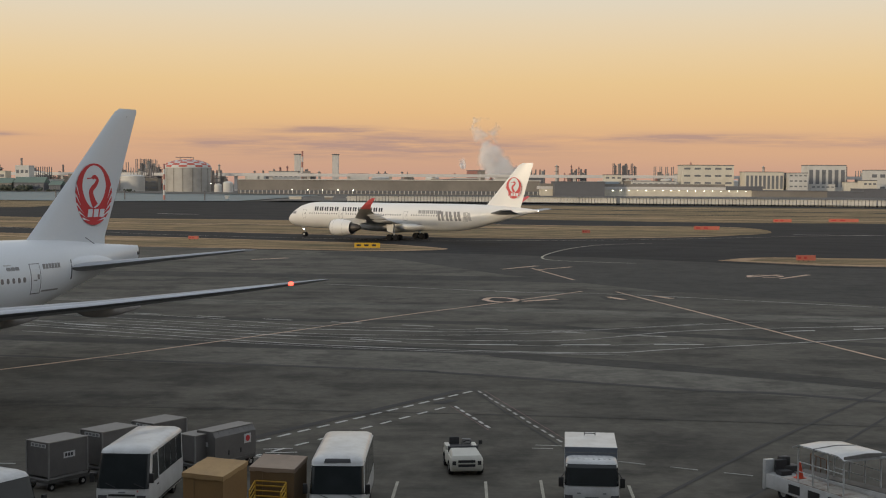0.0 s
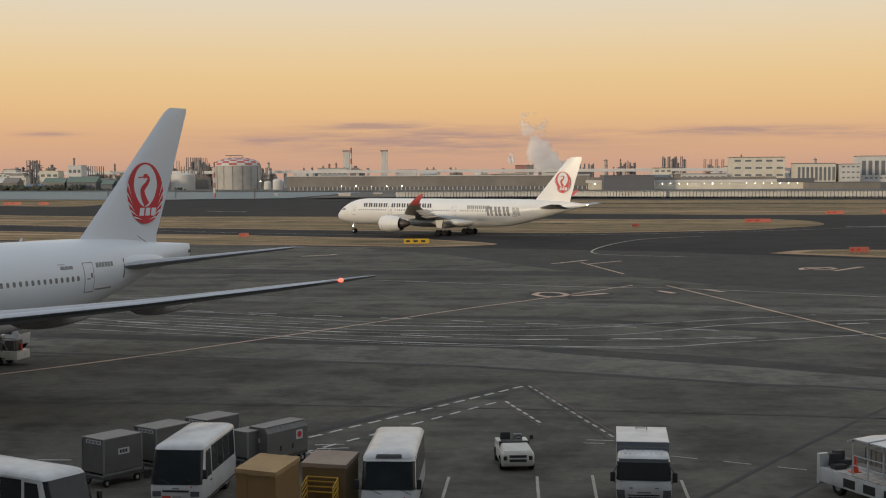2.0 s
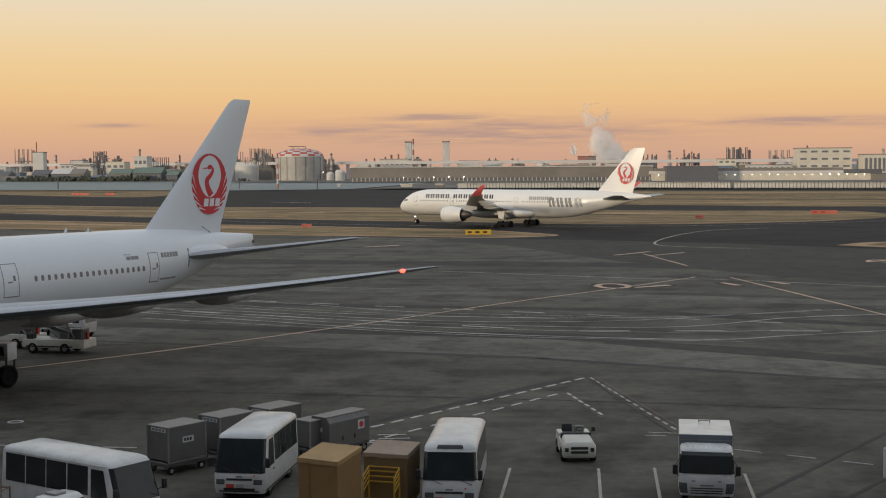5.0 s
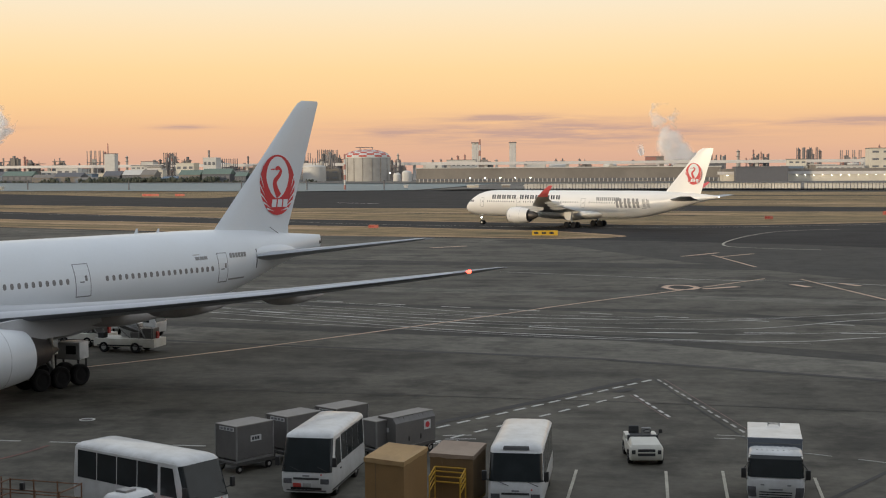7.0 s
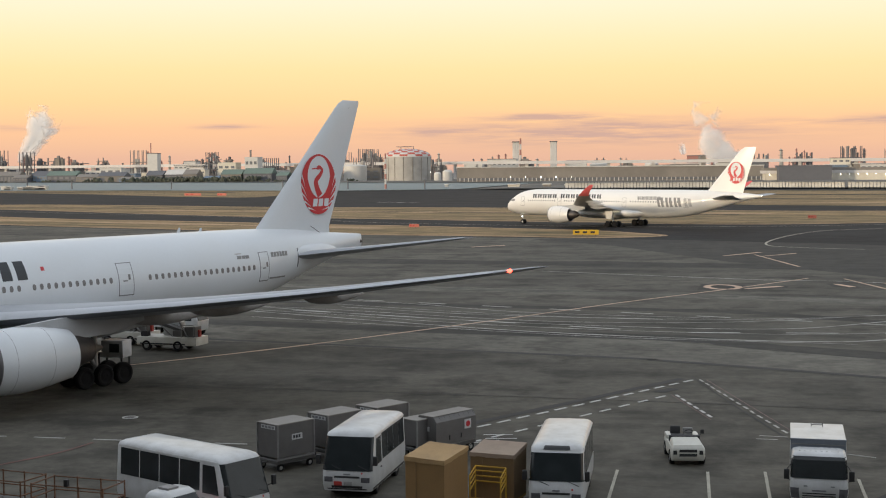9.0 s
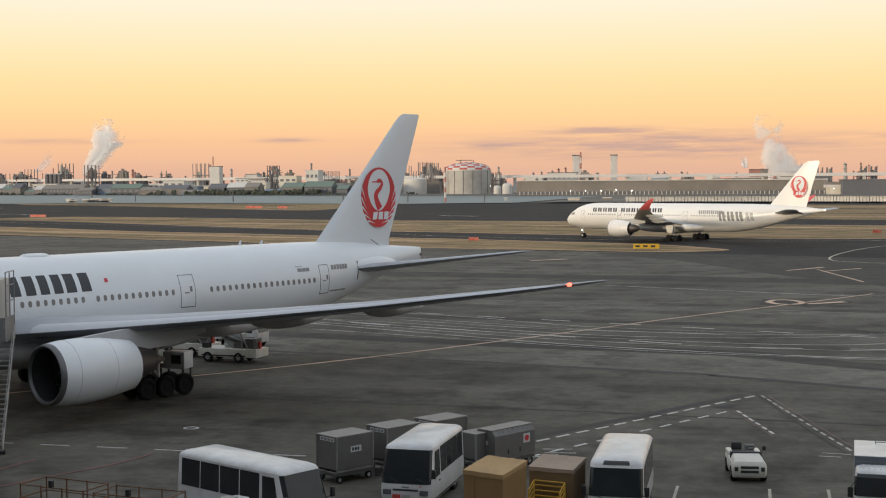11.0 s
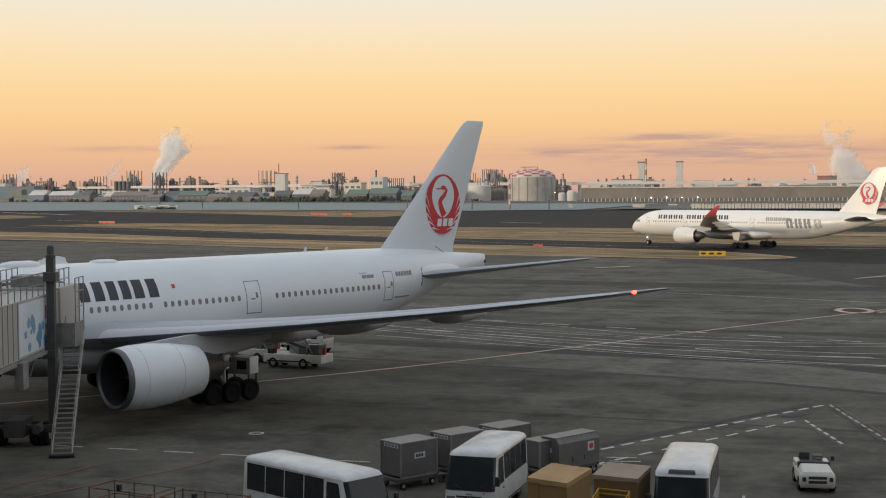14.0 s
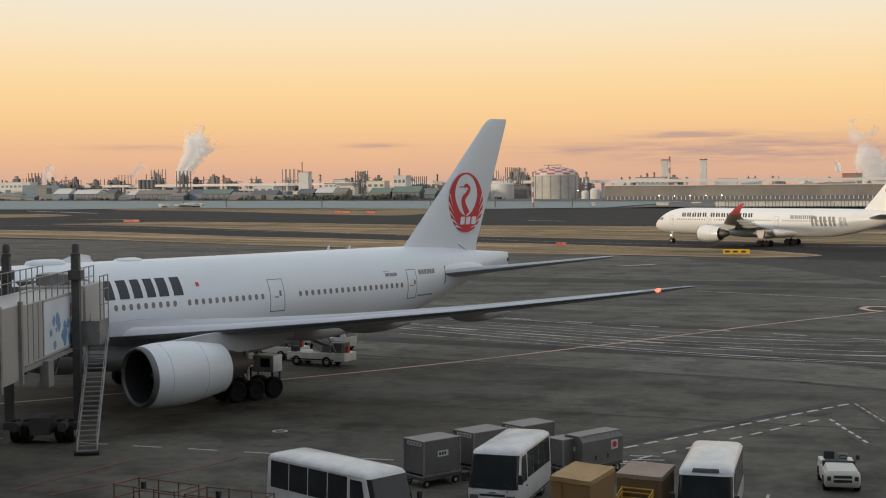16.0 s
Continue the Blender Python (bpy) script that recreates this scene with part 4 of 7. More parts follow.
LET2 = [(30.2, 41.7, 2.5, 7.38, 0.09), (31.0, 42.7, 2.1, 7.8, 0.10), (31.7, 43.8, 1.7, 8.4, 0.12), (32.1, 45.0, 1.25, 9.1, 0.16), (32.3, 46.0, 0.7, 9.6, 0.2)]
S2 = [(0.6, 54.6, 7.2, 6.2, 0.1), (5, 58.4, 4.6, 6.7, 0.09), (9.35, 62.4, 2.3, 7.2, 0.09)]
for side in (1, -1):
    flip = (lambda st: st) if side == 1 else mirror
    part("wing", surface(flip(W2), twist=2.4), M_WING, TWIN, "grey swept wing", smooth=40)
    part("winglet", surface(flip(LET2), twist=2.4), M_WINGLET, TWIN, "curved red winglet", smooth=40)
    part("tailplane", surface(flip(S2), even=True), M_WING, TWIN, "grey tailplane", smooth=40)
    engine(TWIN, 20.4, side * 10.5, 2.75, [(0, 1.55), (0.4, 1.72), (1.2, 1.84), (2.6, 1.86), (4.0, 1.70), (5.3, 1.48)], [(4.8, 1.0), (6.0, 0.9), (7.0, 0.6), (7.6, 0.1)], M_SUNWHITE,
           [(0.9, 4.35, 4.5, 0.1), (3, 4.2, 4.7, 0.2), (5.6, 3.6, 4.9, 0.24), (9, 4.0, 4.6, 0.1)])
    gear = part("main_gear", bars([((-33.3, side * 5.3, 0.7), (-33.0, side * 5.3, 3.8)), ((-33.3, side * 5.3, 1.3), (-31.4, side * 4.6, 3.4)), ((-32.3, side * 5.3, 0.68), (-34.3, side * 5.3, 0.68))], 0.18, 8), M_HUB, TWIN, "grey main landing gear strut")
    part("gear_door", prism(bmesh.new(), [(-31.6, 3.5), (-33.6, 3.5), (-33.2, 1.7), (-31.9, 1.9)], side * 5.9, side * 5.97, flip=True), M_SUNWHITE, TWIN, "white landing gear door")
    for s in (32.4, 34.2):
        # hubs blackened here as well, standing for shade around the gear
        for o in (-0.8, 0.8):
            wheel(TWIN, -s, side * 5.3 + o, 0.68, 0.52, hub=M_TYRE)
    for lat, s0, z in ((12.5, 32.2, 4.5), (18, 35.4, 5.25), (23.5, 38.6, 5.95)):
        lo = [[(-(s0 + 4.4 * k / 8), side * lat + 0.22 * q * math.cos(a * math.tau / 10), z + 0.42 * q * math.sin(a * math.tau / 10)) for a in range(10)] for k, q in enumerate((0.05, 0.5, 0.8, 1, 1, 0.9, 0.65, 0.35, 0.05))]
        part("flap_fairing", rings(bmesh.new(), lo), M_WING, TWIN, "grey flap fairing", smooth=50)
part("fin", surface([(7.0, 52.5, 9.2, 0, 0.09), (8.0, 53.6, 8.4, 0, 0.09), (12, 57.2, 6.0, 0, 0.09), (16.5, 61.3, 3.4, 0, 0.09), (17.0, 62.2, 2.5, 0, 0.05)], True, True), M_SUNWHITE, TWIN, "white tail fin in a sunlit cream tint", smooth=40)
part("nose_gear", bars([((-4.6, 0, 0.6), (-4.5, 0, 2.6)), ((-4.6, 0, 1.1), (-3.4, 0, 2.6))], 0.12), M_HUB, TWIN, "grey nose gear strut")
for o in (-0.34, 0.34):
    wheel(TWIN, -4.6, o, 0.52, 0.4)
part("taxi_lamp", lathe(bmesh.new(), [(-4.35, 0.12), (-4.25, 0.12)], (0, 0.15, 1.7), n=12), M_LAMP, TWIN, "lit taxi lamp")
part("tail_lamp", lathe(bmesh.new(), [(-66.05, 0.08), (-66.2, 0.05)], (0, 0, 6.92), n=10), M_LAMP, TWIN, "lit white tail lamp")
for a, b in ((5.9, 7.0), (16.5, 17.6), (34.0, 35.1), (49.3, 50.3)):
    cabin_door(TWIN, HULL2, a, b, 4.35, 6.4)
portholes(TWIN, HULL2, 5.55, ((8.2, 15.8), (18.5, 33.2), (36.2, 48.5)), 0.64, M_SEAM)
lettering(TWIN, HULL2, tuple((9.5 + 1.42 * i, 10.5 + 1.42 * i) for i in range(5)) + tuple((17.4 + 1.42 * i, 18.4 + 1.42 * i) for i in range(8)), 6.15, 7.05, M_LIVERY, slant=-0.25)
lettering(TWIN, HULL2, tuple((38.0 + 1.0 * i, 38.75 + 1.0 * i) for i in range(6)), 5.95, 6.7, M_LIVERYGREY, slant=-0.2)
lettering(TWIN, HULL2, tuple((43.2 + 2.05 * i, 44.7 + 2.05 * i) for i in range(3)), 4.5, 6.5, M_LIVERYGREY, slant=-0.5)
lettering(TWIN, HULL2, ((49.6, 51.2),), 4.6, 6.3, M_LIVERYPALE, slant=-0.4)
crest(TWIN, 60.3, 11.7, 2.05, 0.02, 0.24, 1)
crest(TWIN, 60.3, 11.7, 2.05, 0.02, -0.24, -1)
for side in (1, -1):
    part("cockpit_window", skin(HULL2, 1.7, 3.6, 5.35, 5.85, 0.014, 3, 2, side), M_PORT, TWIN, "dark cockpit window")


# ---- vehicles and ground equipment ----
M_VAN = mat("vehicle_white", (0.55, 0.56, 0.56), 0.35, grain=1.2, vary=0.09, fine=20, bump=0.0, stain=(0.32, 0.31, 0.29), amount=0.55, spread=0.9, coat=0.3)
M_GLASS = mat("tinted_glass", (0.023, 0.028, 0.030), 0.08, grain=1.0, vary=0.3, bump=0.0)
M_GLASS.node_tree.nodes["Principled BSDF"].inputs["Specular IOR Level"].default_value = 0.4
M_BLACK = mat("black_plastic", (0.02, 0.02, 0.021), 0.55, grain=3, vary=0.2)
M_LENS = mat("smoky_lens", (0.13, 0.13, 0.14), 0.15, 0.3, grain=6, vary=0.3, bump=0.0)
M_BULK = mat("bulkhead_blue_grey", (0.15, 0.17, 0.20), 0.5, grain=2, vary=0.12, bump=0.0)
M_HEADLAMP = mat("headlamp", (0.55, 0.56, 0.56), 0.15, 0.3, grain=6, vary=0.2, bump=0.0)
M_PLATE = mat("red_plate", (0.45, 0.05, 0.04), 0.5, grain=6, vary=0.1, bump=0.0)
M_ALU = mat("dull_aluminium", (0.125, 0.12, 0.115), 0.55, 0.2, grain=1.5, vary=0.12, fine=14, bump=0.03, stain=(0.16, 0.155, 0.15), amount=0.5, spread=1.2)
# lids and box tops, paler than the container sides
M_ALUTOP = mat("pale_grey_top", (0.24, 0.225, 0.205), 0.7, 0.0, grain=1.5, vary=0.12, fine=14, bump=0.03, stain=(0.2, 0.18, 0.16), amount=0.6, spread=1.0)
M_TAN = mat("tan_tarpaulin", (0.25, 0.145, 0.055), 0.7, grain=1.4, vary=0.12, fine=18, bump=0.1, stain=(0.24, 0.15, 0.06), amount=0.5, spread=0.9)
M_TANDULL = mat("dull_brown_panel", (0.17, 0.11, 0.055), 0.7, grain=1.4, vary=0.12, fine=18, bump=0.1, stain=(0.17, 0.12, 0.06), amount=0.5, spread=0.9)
M_YELLOW = mat("safety_yellow", (0.50, 0.30, 0.03), 0.5, grain=2, vary=0.12, fine=20, stain=(0.2, 0.12, 0.03), amount=0.4, spread=1.5)
M_RUST = mat("rusty_rail", (0.15, 0.075, 0.04), 0.75, grain=5, vary=0.3, fine=40, stain=(0.09, 0.05, 0.03), amount=0.6, spread=2)
M_STEEL = mat("grey_steel", (0.25, 0.245, 0.24), 0.55, 0.3, grain=2, vary=0.15, fine=20, stain=(0.1, 0.09, 0.085), amount=0.5, spread=0.8)
M_DKSTEEL = mat("dark_steel", (0.075, 0.073, 0.07), 0.6, 0.2, grain=2, vary=0.2, fine=20, stain=(0.05, 0.045, 0.04), amount=0.5, spread=0.8)
M_SEAT = mat("dark_seat", (0.03, 0.03, 0.032), 0.7, grain=4, vary=0.2)
M_ORANGE = mat("signal_orange", (0.75, 0.08, 0.03), 0.5, grain=3, vary=0.08, bump=0.0)
M_AMBER = mat("lamp_red", (1.0, 0.12, 0.06), 0.3, bump=0.0, emit=3.0)
M_PANELW = mat("bridge_panel", (0.33, 0.32, 0.30), 0.5, grain=1, vary=0.08, fine=14, stain=(0.3, 0.28, 0.25), amount=0.4, spread=0.6)
M_POSTER = mat("poster_pale_blue", (0.58, 0.64, 0.68), 0.4, grain=0.5, vary=0.12, bump=0.0)
M_POSTERBLUE = mat("poster_blue", (0.12, 0.25, 0.42), 0.4, grain=1.5, vary=0.25, bump=0.0)


class Shell:
    """A body from level slices: rows of (z, rear x, front x, half width, corner radius)."""

    def __init__(self, rows):
        self.rows = rows

    def at(self, z):
        r = self.rows
        for a, b in zip(r, r[1:]):
            if z <= b[0]:
                t = max(0.0, (z - a[0]) / (b[0] - a[0]))
                return [p + (q - p) * t for p, q in zip(a[1:], b[1:])]
        return r[-1][1:]

    def mesh(self, n=6):
        lo = []
        for z, x0, x1, w, c in self.rows:
            ring = []
            for cx, cy, a0 in ((x1 - c, w - c, 0), (x0 + c, w - c, 90), (x0 + c, -w + c, 180), (x1 - c, -w + c, 270)):
                for k in range(n):
                    a = radians(a0 + 90 * k / (n - 1))
                    ring.append((cx + c * math.cos(a), cy + c * math.sin(a), z))
            lo.append(ring)
        return rings(bmesh.new(), lo)

    def side(self, x0, x1, z0, z1, s, off=0.008, lean=0.0):
        a, b = self.at(z0)[2], self.at(z1)[2]
        bm = bmesh.new()
        return rings(bm, [[(x0, s * (a + o), z0), (x1, s * (a + o), z0), (x1 - lean, s * (b + o), z1), (x0, s * (b + o), z1)] for o in (-0.02, off)])

    def nose(self, y, z, front):
        x0, x1, w, c = self.at(z)
        d = max(0.0, abs(y) - (w - c))
        pull = c - math.sqrt(max(0.0, c * c - d * d))
        return x1 - pull if front else x0 + pull

    def end(self, y0, y1, z0, z1, front=True, off=0.012, n=30, bow=0.0, rows=6):
        """A plate that follows the front or the rear."""
        bm = bmesh.new()
        s = 1 if front else -1
        grid = []
        for o in (-0.03, off):
            side = []
            for j in range(rows + 1):
                z = z0 + (z1 - z0) * j / rows
                k = self.at(z)[2] / self.at(z0)[2]
                side.append([bm.verts.new((self.nose(y * k, z, front) + s * o, y * k, z + o * 0.3)) for y in [y0 + (y1 - y0) * i / n for i in range(n + 1)]])
            grid.append(side)
        for side in grid:
            for p, q in zip(side, side[1:]):
                for i in range(n):
                    bm.faces.new((p[i], p[i + 1], q[i + 1], q[i]))
        a, b = grid
        rim = lambda g: g[0] + [r[-1] for r in g[1:]] + g[-1][-2::-1] + [r[0] for r in g[-2:0:-1]]
        ra, rb = rim(a), rim(b)
        for i in range(len(ra)):
            j = (i + 1) % len(ra)
            bm.faces.new((ra[i], ra[j], rb[j], rb[i]))
        return bm


def rods(name, pieces, r, m, parent, label=""):
    """Each rod of a rail or frame as a part of its own."""
    for a, b in pieces:
        part(name, bars([(a, b)], r), m, parent, label)


def road_wheels(parent, xs, track, r, w):
    for x in xs:
        for s in (1, -1):
            wheel(parent, x, s * track / 2, r, w)


def minibus(at, label, length, high=False, crest_spot=True):
    bus = thing("minibus", label, "minibus", at, "parked minibuses")
    h = length / 2
    top = 2.62
    sh = Shell([(0.30, -h + 0.06, h - 0.06, 0.98, 0.18), (0.55, -h, h, 1.03, 0.2), (0.98, -h, h - 0.02, 1.04, 0.2), (1.08, -h, h - 0.05, 1.035, 0.2), (2.40, -h + 0.06, h - 0.50, 0.985, 0.2),
                (2.50, -h + 0.10, h - 0.60, 0.95, 0.22), (2.57, -h + 0.2, h - 0.82, 0.84, 0.26), (top, -h + 0.5, h - 1.3, 0.55, 0.3)])
    part("body", sh.mesh(), M_VAN, bus, "white painted body", smooth=50)
    part("windscreen", sh.end(-1.015, 1.015, *((1.3, 2.3) if high else (1.1, 2.38)), off=0.025), M_GLASS, bus, "dark sloping windscreen")
    part("rear_window", sh.end(-0.7, 0.7, 1.35, 2.1, False), M_GLASS, bus, "dark rear window")
    for s in (1, -1):
        n = 4
        a, b = -h + 0.35, h - 1.62
        for i in range(n):
            u0, u1 = a + (b - a) * i / n + 0.03, a + (b - a) * (i + 1) / n - 0.03
            part("side_window", sh.side(u0, u1, 1.30, 2.34, s, 0.012), M_GLASS, bus, "dark side window")
        d = part("cab_door", sh.side(h - 1.56, h - 0.58, 0.5, 2.26, s, 0.006, 0.1), M_VAN, bus, "white cab door")
        part("door_window", sh.side(h - 1.48, h - 0.60, 1.25, 2.28, s, 0.016, 0.24), M_GLASS, d, "dark door window")
        part("handle", sh.side(h - 1.46, h - 1.30, 1.02, 1.07, s, 0.03), M_BLACK, d, "black handle")
        arm = part("mirror", cube(h - 0.1, h + 0.02, s * 1.16 - 0.09, s * 1.16 + 0.09, 1.35, 1.72, bevel=0.03), M_BLACK, bus, "black wing mirror", smooth=40)
        part("mirror_arm", bars([((h - 0.25, s * 0.98, 1.3), (h - 0.05, s * 1.16, 1.42))], 0.018), M_BLACK, arm)
        part("headlamp", sh.end(min(s * 0.58, s * 0.92), max(s * 0.58, s * 0.92), 0.66, 0.86, off=0.014, bow=0.07), M_LENS, bus, "smoky headlamp")
        part("skirt_trim", sh.side(-h + 0.3, h - 0.3, 0.34, 0.42, s, 0.012), M_BLACK, bus, "dark sill")
        part("wiper", bars([((h - 0.02, s * 0.55 + 0.3, 1.16), (h - 0.14, s * 0.55 - 0.25, 1.36))], 0.012), M_BLACK, bus, "black wiper")
    part("grille", sh.end(-0.52, 0.52, 0.82, 0.90, off=0.012), M_BLACK, bus, "black grille")
    part("bumper_slot", sh.end(-0.62, 0.62, 0.42, 0.52, off=0.012), M_BLACK, bus, "dark bumper slot")
    part("permit_plate", sh.end(-0.52, -0.2, 0.52, 0.68, off=0.03), M_PLATE, bus, "small red plate")
    part("number_plate", sh.end(-0.12, 0.2, 0.52, 0.68, off=0.03), M_HUB, bus, "pale plate with a plain bar")
    if crest_spot:
        part("door_spot", sh.end(0.58, 0.64, 0.99, 1.05, off=0.012), M_PLATE, bus, "small red round mark")
    for s in (1, -1):
        part("gutter", sh.side(-h + 0.25, h - 0.75, 2.40, 2.44, s, 0.02), M_VAN, bus, "roof gutter")
    part("maker_badge", sh.end(-0.14, 0.14, 0.94, 1.0, off=0.014), M_SEAM, bus, "grey plain bar")
    part("lower_grille", sh.end(-0.8, 0.8, 0.36, 0.41, off=0.012), M_BLACK, bus, "dark lower slot")
    if high:
        part("roof_vent", sh.end(-0.5, 0.5, 2.41, 2.53, off=0.03), M_BLACK, bus, "black slot above the windscreen")
    road_wheels(bus, (-h + 1.35, h - 1.15), 1.72, 0.38, 0.24)
    return bus


minibus(pose(-17.6, 48.35, 0, 0, 0, -29.8), "white minibus with dark windows parked side-on beside the carts", 6.6)
minibus(pose(-12.12, 54.05, 0, 0, 0, -93), "white minibus with a flat dark windscreen beside grey containers", 5.6)
minibus(pose(-3.88, 52.75, 0, 0, 0, -90.5), "white minibus with a high rounded roof and black vent", 6.3, True)


def box_truck(at):
    tr = thing("box_truck", "white box truck with a flat cab and grey bulkhead", "truck", at)
    cab = Shell([(0.42, 0.95, 2.50, 1.0, 0.16), (0.75, 0.9, 2.58, 1.06, 0.2), (1.12, 0.9, 2.56, 1.06, 0.2), (1.2, 0.9, 2.53, 1.05, 0.2), (2.04, 0.95, 2.28, 1.0, 0.16), (2.13, 1.0, 2.12, 0.95, 0.16), (2.18, 1.1, 1.95, 0.85, 0.16)])
    c = part("cab", cab.mesh(), M_VAN, tr, "white truck cab", smooth=50)
    part("windscreen", cab.end(-1.045, 1.045, 1.27, 2.06, off=0.03), M_GLASS, c, "dark windscreen")
    for s in (1, -1):
        part("door_window", cab.side(1.15, 2.05, 1.25, 1.85, s, 0.01, 0.2), M_GLASS, c, "dark door window")
        part("headlamp", cab.end(min(s * 0.70, s * 1.0), max(s * 0.70, s * 1.0), 0.52, 0.92, off=0.014, bow=0.08), M_LENS, c, "dark smoky headlamp")
        part("badge", cab.end(min(s * 0.42, s * 0.56), max(s * 0.42, s * 0.56), 0.97, 1.02, off=0.012), M_SEAM, c, "small grey mark")
        m = part("mirror", cube(2.35, 2.45, s * 1.18 - 0.1, s * 1.18 + 0.1, 1.2, 1.58, bevel=0.03), M_BLACK, tr, "black mirror", smooth=40)
        part("mirror_arm", bars([((2.3, s * 0.95, 1.85), (2.4, s * 1.18, 1.56)), ((2.4, s * 0.97, 1.1), (2.4, s * 1.18, 1.25))], 0.016), M_BLACK, m)
        part("wiper", bars([((2.52, s * 0.4 + 0.3, 1.2), (2.46, s * 0.4 - 0.2, 1.32))], 0.012), M_BLACK, c)
    for z in (0.50, 0.60, 0.70):
        part("grille_slot", cab.end(-0.6, 0.6, z, z + 0.045, off=0.012), M_BLACK, c, "dark grille slot")
    part("nameplate", cab.end(-0.26, 0.26, 0.80, 0.86, off=0.012), M_SEAM, c, "grey plain bar")
    for i in range(8):
        part("deflector_rib", cube(1.15, 1.9, -0.74 + 0.2 * i, -0.66 + 0.2 * i, 2.16, 2.20, bevel=0.01), M_VAN, c, "ribbed white cab roof")
    b = part("cargo_box", cube(-2.6, 0.72, -1.04, 1.04, 0.75, 2.42, bevel=0.03), M_VAN, tr, "white cargo box")
    part("bulkhead", cube(0.722, 0.75, -1.03, 1.03, 0.85, 2.38), M_BULK, b, "grey bulkhead")
    part("bulkhead_rib", cube(0.751, 0.765, -1.0, 1.0, 2.2, 2.23), M_STEEL, b)
    part("roof_trim", cube(0.70, 0.77, -1.05, 1.05, 2.37, 2.43), M_BULK, b, "grey roof edge")
    part("chassis", cube(-2.5, 2.2, -0.4, 0.4, 0.45, 0.74), M_BLACK, tr, "dark chassis")
    part("beacon_bar", bars([((-1.9, -0.22, 2.42), (-1.9, -0.22, 2.58)), ((-1.9, 0.22, 2.42), (-1.9, 0.22, 2.58)), ((-1.9, -0.22, 2.5), (-1.9, 0.22, 2.5))], 0.02), M_STEEL, tr, "small roof bracket")
    part("side_stripe", cube(-0.3, 0.7, 1.042, 1.05, 0.8, 1.3), M_PLATE, tr, "red side panel")
    road_wheels(tr, (1.75, -1.5), 1.62, 0.38, 0.24)


box_truck(pose(6.0, 54.0, 0, 0, 0, -95))


M_CREAMT = mat("tractor_cream", (0.56, 0.55, 0.49), 0.45, grain=1.5, vary=0.1, fine=20, bump=0.0, stain=(0.36, 0.34, 0.29), amount=0.5, spread=0.8)


def tow_tractor(at):
    tr = thing("tow_tractor", "small open white baggage tow tractor with black seat", "tractor", at)
    sh = Shell([(0.22, -1.45, 1.42, 0.70, 0.12), (0.35, -1.5, 1.5, 0.74, 0.14), (0.72, -1.5, 1.48, 0.74, 0.14), (0.80, -1.46, 1.42, 0.71, 0.12)])
    b = part("body", sh.mesh(), M_CREAMT, tr, "white tractor body", smooth=40)
    hood = Shell([(0.79, 0.15, 1.44, 0.68, 0.08), (0.90, 0.12, 1.36, 0.64, 0.08), (0.98, 0.13, 0.9, 0.6, 0.08), (1.02, 0.14, 0.5, 0.56, 0.08)])
    part("hood", hood.mesh(), M_CREAMT, b, "white sloping hood", smooth=40)
    part("dash", cube(-0.05, 0.16, -0.68, 0.68, 0.8, 1.08, bevel=0.04), M_SEAT, b, "dark dashboard")
    for z in (0.42, 0.60):
        part("grille_slot", sh.end(-0.38, 0.38, z, z + 0.12, off=0.012), M_BLACK, b, "black grille slot")
    for s in (1, -1):
        part("headlamp", sh.end(min(s * 0.48, s * 0.64), max(s * 0.48, s * 0.64), 0.5, 0.68, off=0.015, bow=0.05), M_BLACK, b, "dark round headlamp")
        part("fender", cube(-1.4, -0.5, s * 0.60 - 0.12, s * 0.60 + 0.12, 0.78, 0.98, bevel=0.05), M_CREAMT, b, "white rear fender", smooth=40)
    part("seat", cube(-0.95, -0.45, -0.55, 0.1, 0.8, 0.98, bevel=0.05), M_SEAT, tr, "black seat", smooth=40)
    part("seat_back", cube(-1.08, -0.93, -0.52, -0.05, 0.85, 1.3, bevel=0.07), M_SEAT, tr, "black seat back", smooth=40)
    w = bmesh.new()
    lathe(w, [(-0.015, 0.17), (0.015, 0.19), (0.015, 0.16), (-0.015, 0.17)], n=18, along="z", cap=False)
    part("steering_wheel", w, M_BLACK, tr, "black steering wheel", at=pose(-0.15, 0.22, 1.2, 0, -35, 0))
    part("mirror", cube(0.05, 0.12, 0.7, 0.86, 1.15, 1.34, bevel=0.02), M_BLACK, tr, "black mirror")
    part("mirror_stem", bars([((0.08, 0.62, 1.0), (0.08, 0.76, 1.2))], 0.015), M_BLACK, tr)
    part("second_seat", cube(-1.08, -0.93, 0.05, 0.5, 0.85, 1.22, bevel=0.07), M_STEEL, tr, "grey seat back", smooth=40)
    road_wheels(tr, (0.95, -0.95), 1.3, 0.33, 0.24)


tow_tractor(pose(0.95, 60.35, 0, 0, 0, -84))


def dolly(parent, l, w, z):
    fr = part("dolly_frame", box(cube(-l / 2, l / 2, -w / 2, w / 2, z - 0.14, z, bevel=0.02), -l / 2 - 0.75, -l / 2, -0.04, 0.04, z - 0.12, z - 0.05), M_DKSTEEL, parent, "dark steel dolly frame")
    part("roller_bed", box(bmesh.new(), -l / 2 + 0.05, l / 2 - 0.05, -w / 2 + 0.05, w / 2 - 0.05, z, z + 0.03), M_STEEL, fr)
    for x in (-l / 2 + 0.25, l / 2 - 0.25):
        for s in (1, -1):
            wheel(parent, x, s * (w / 2 - 0.12), 0.17, 0.12)


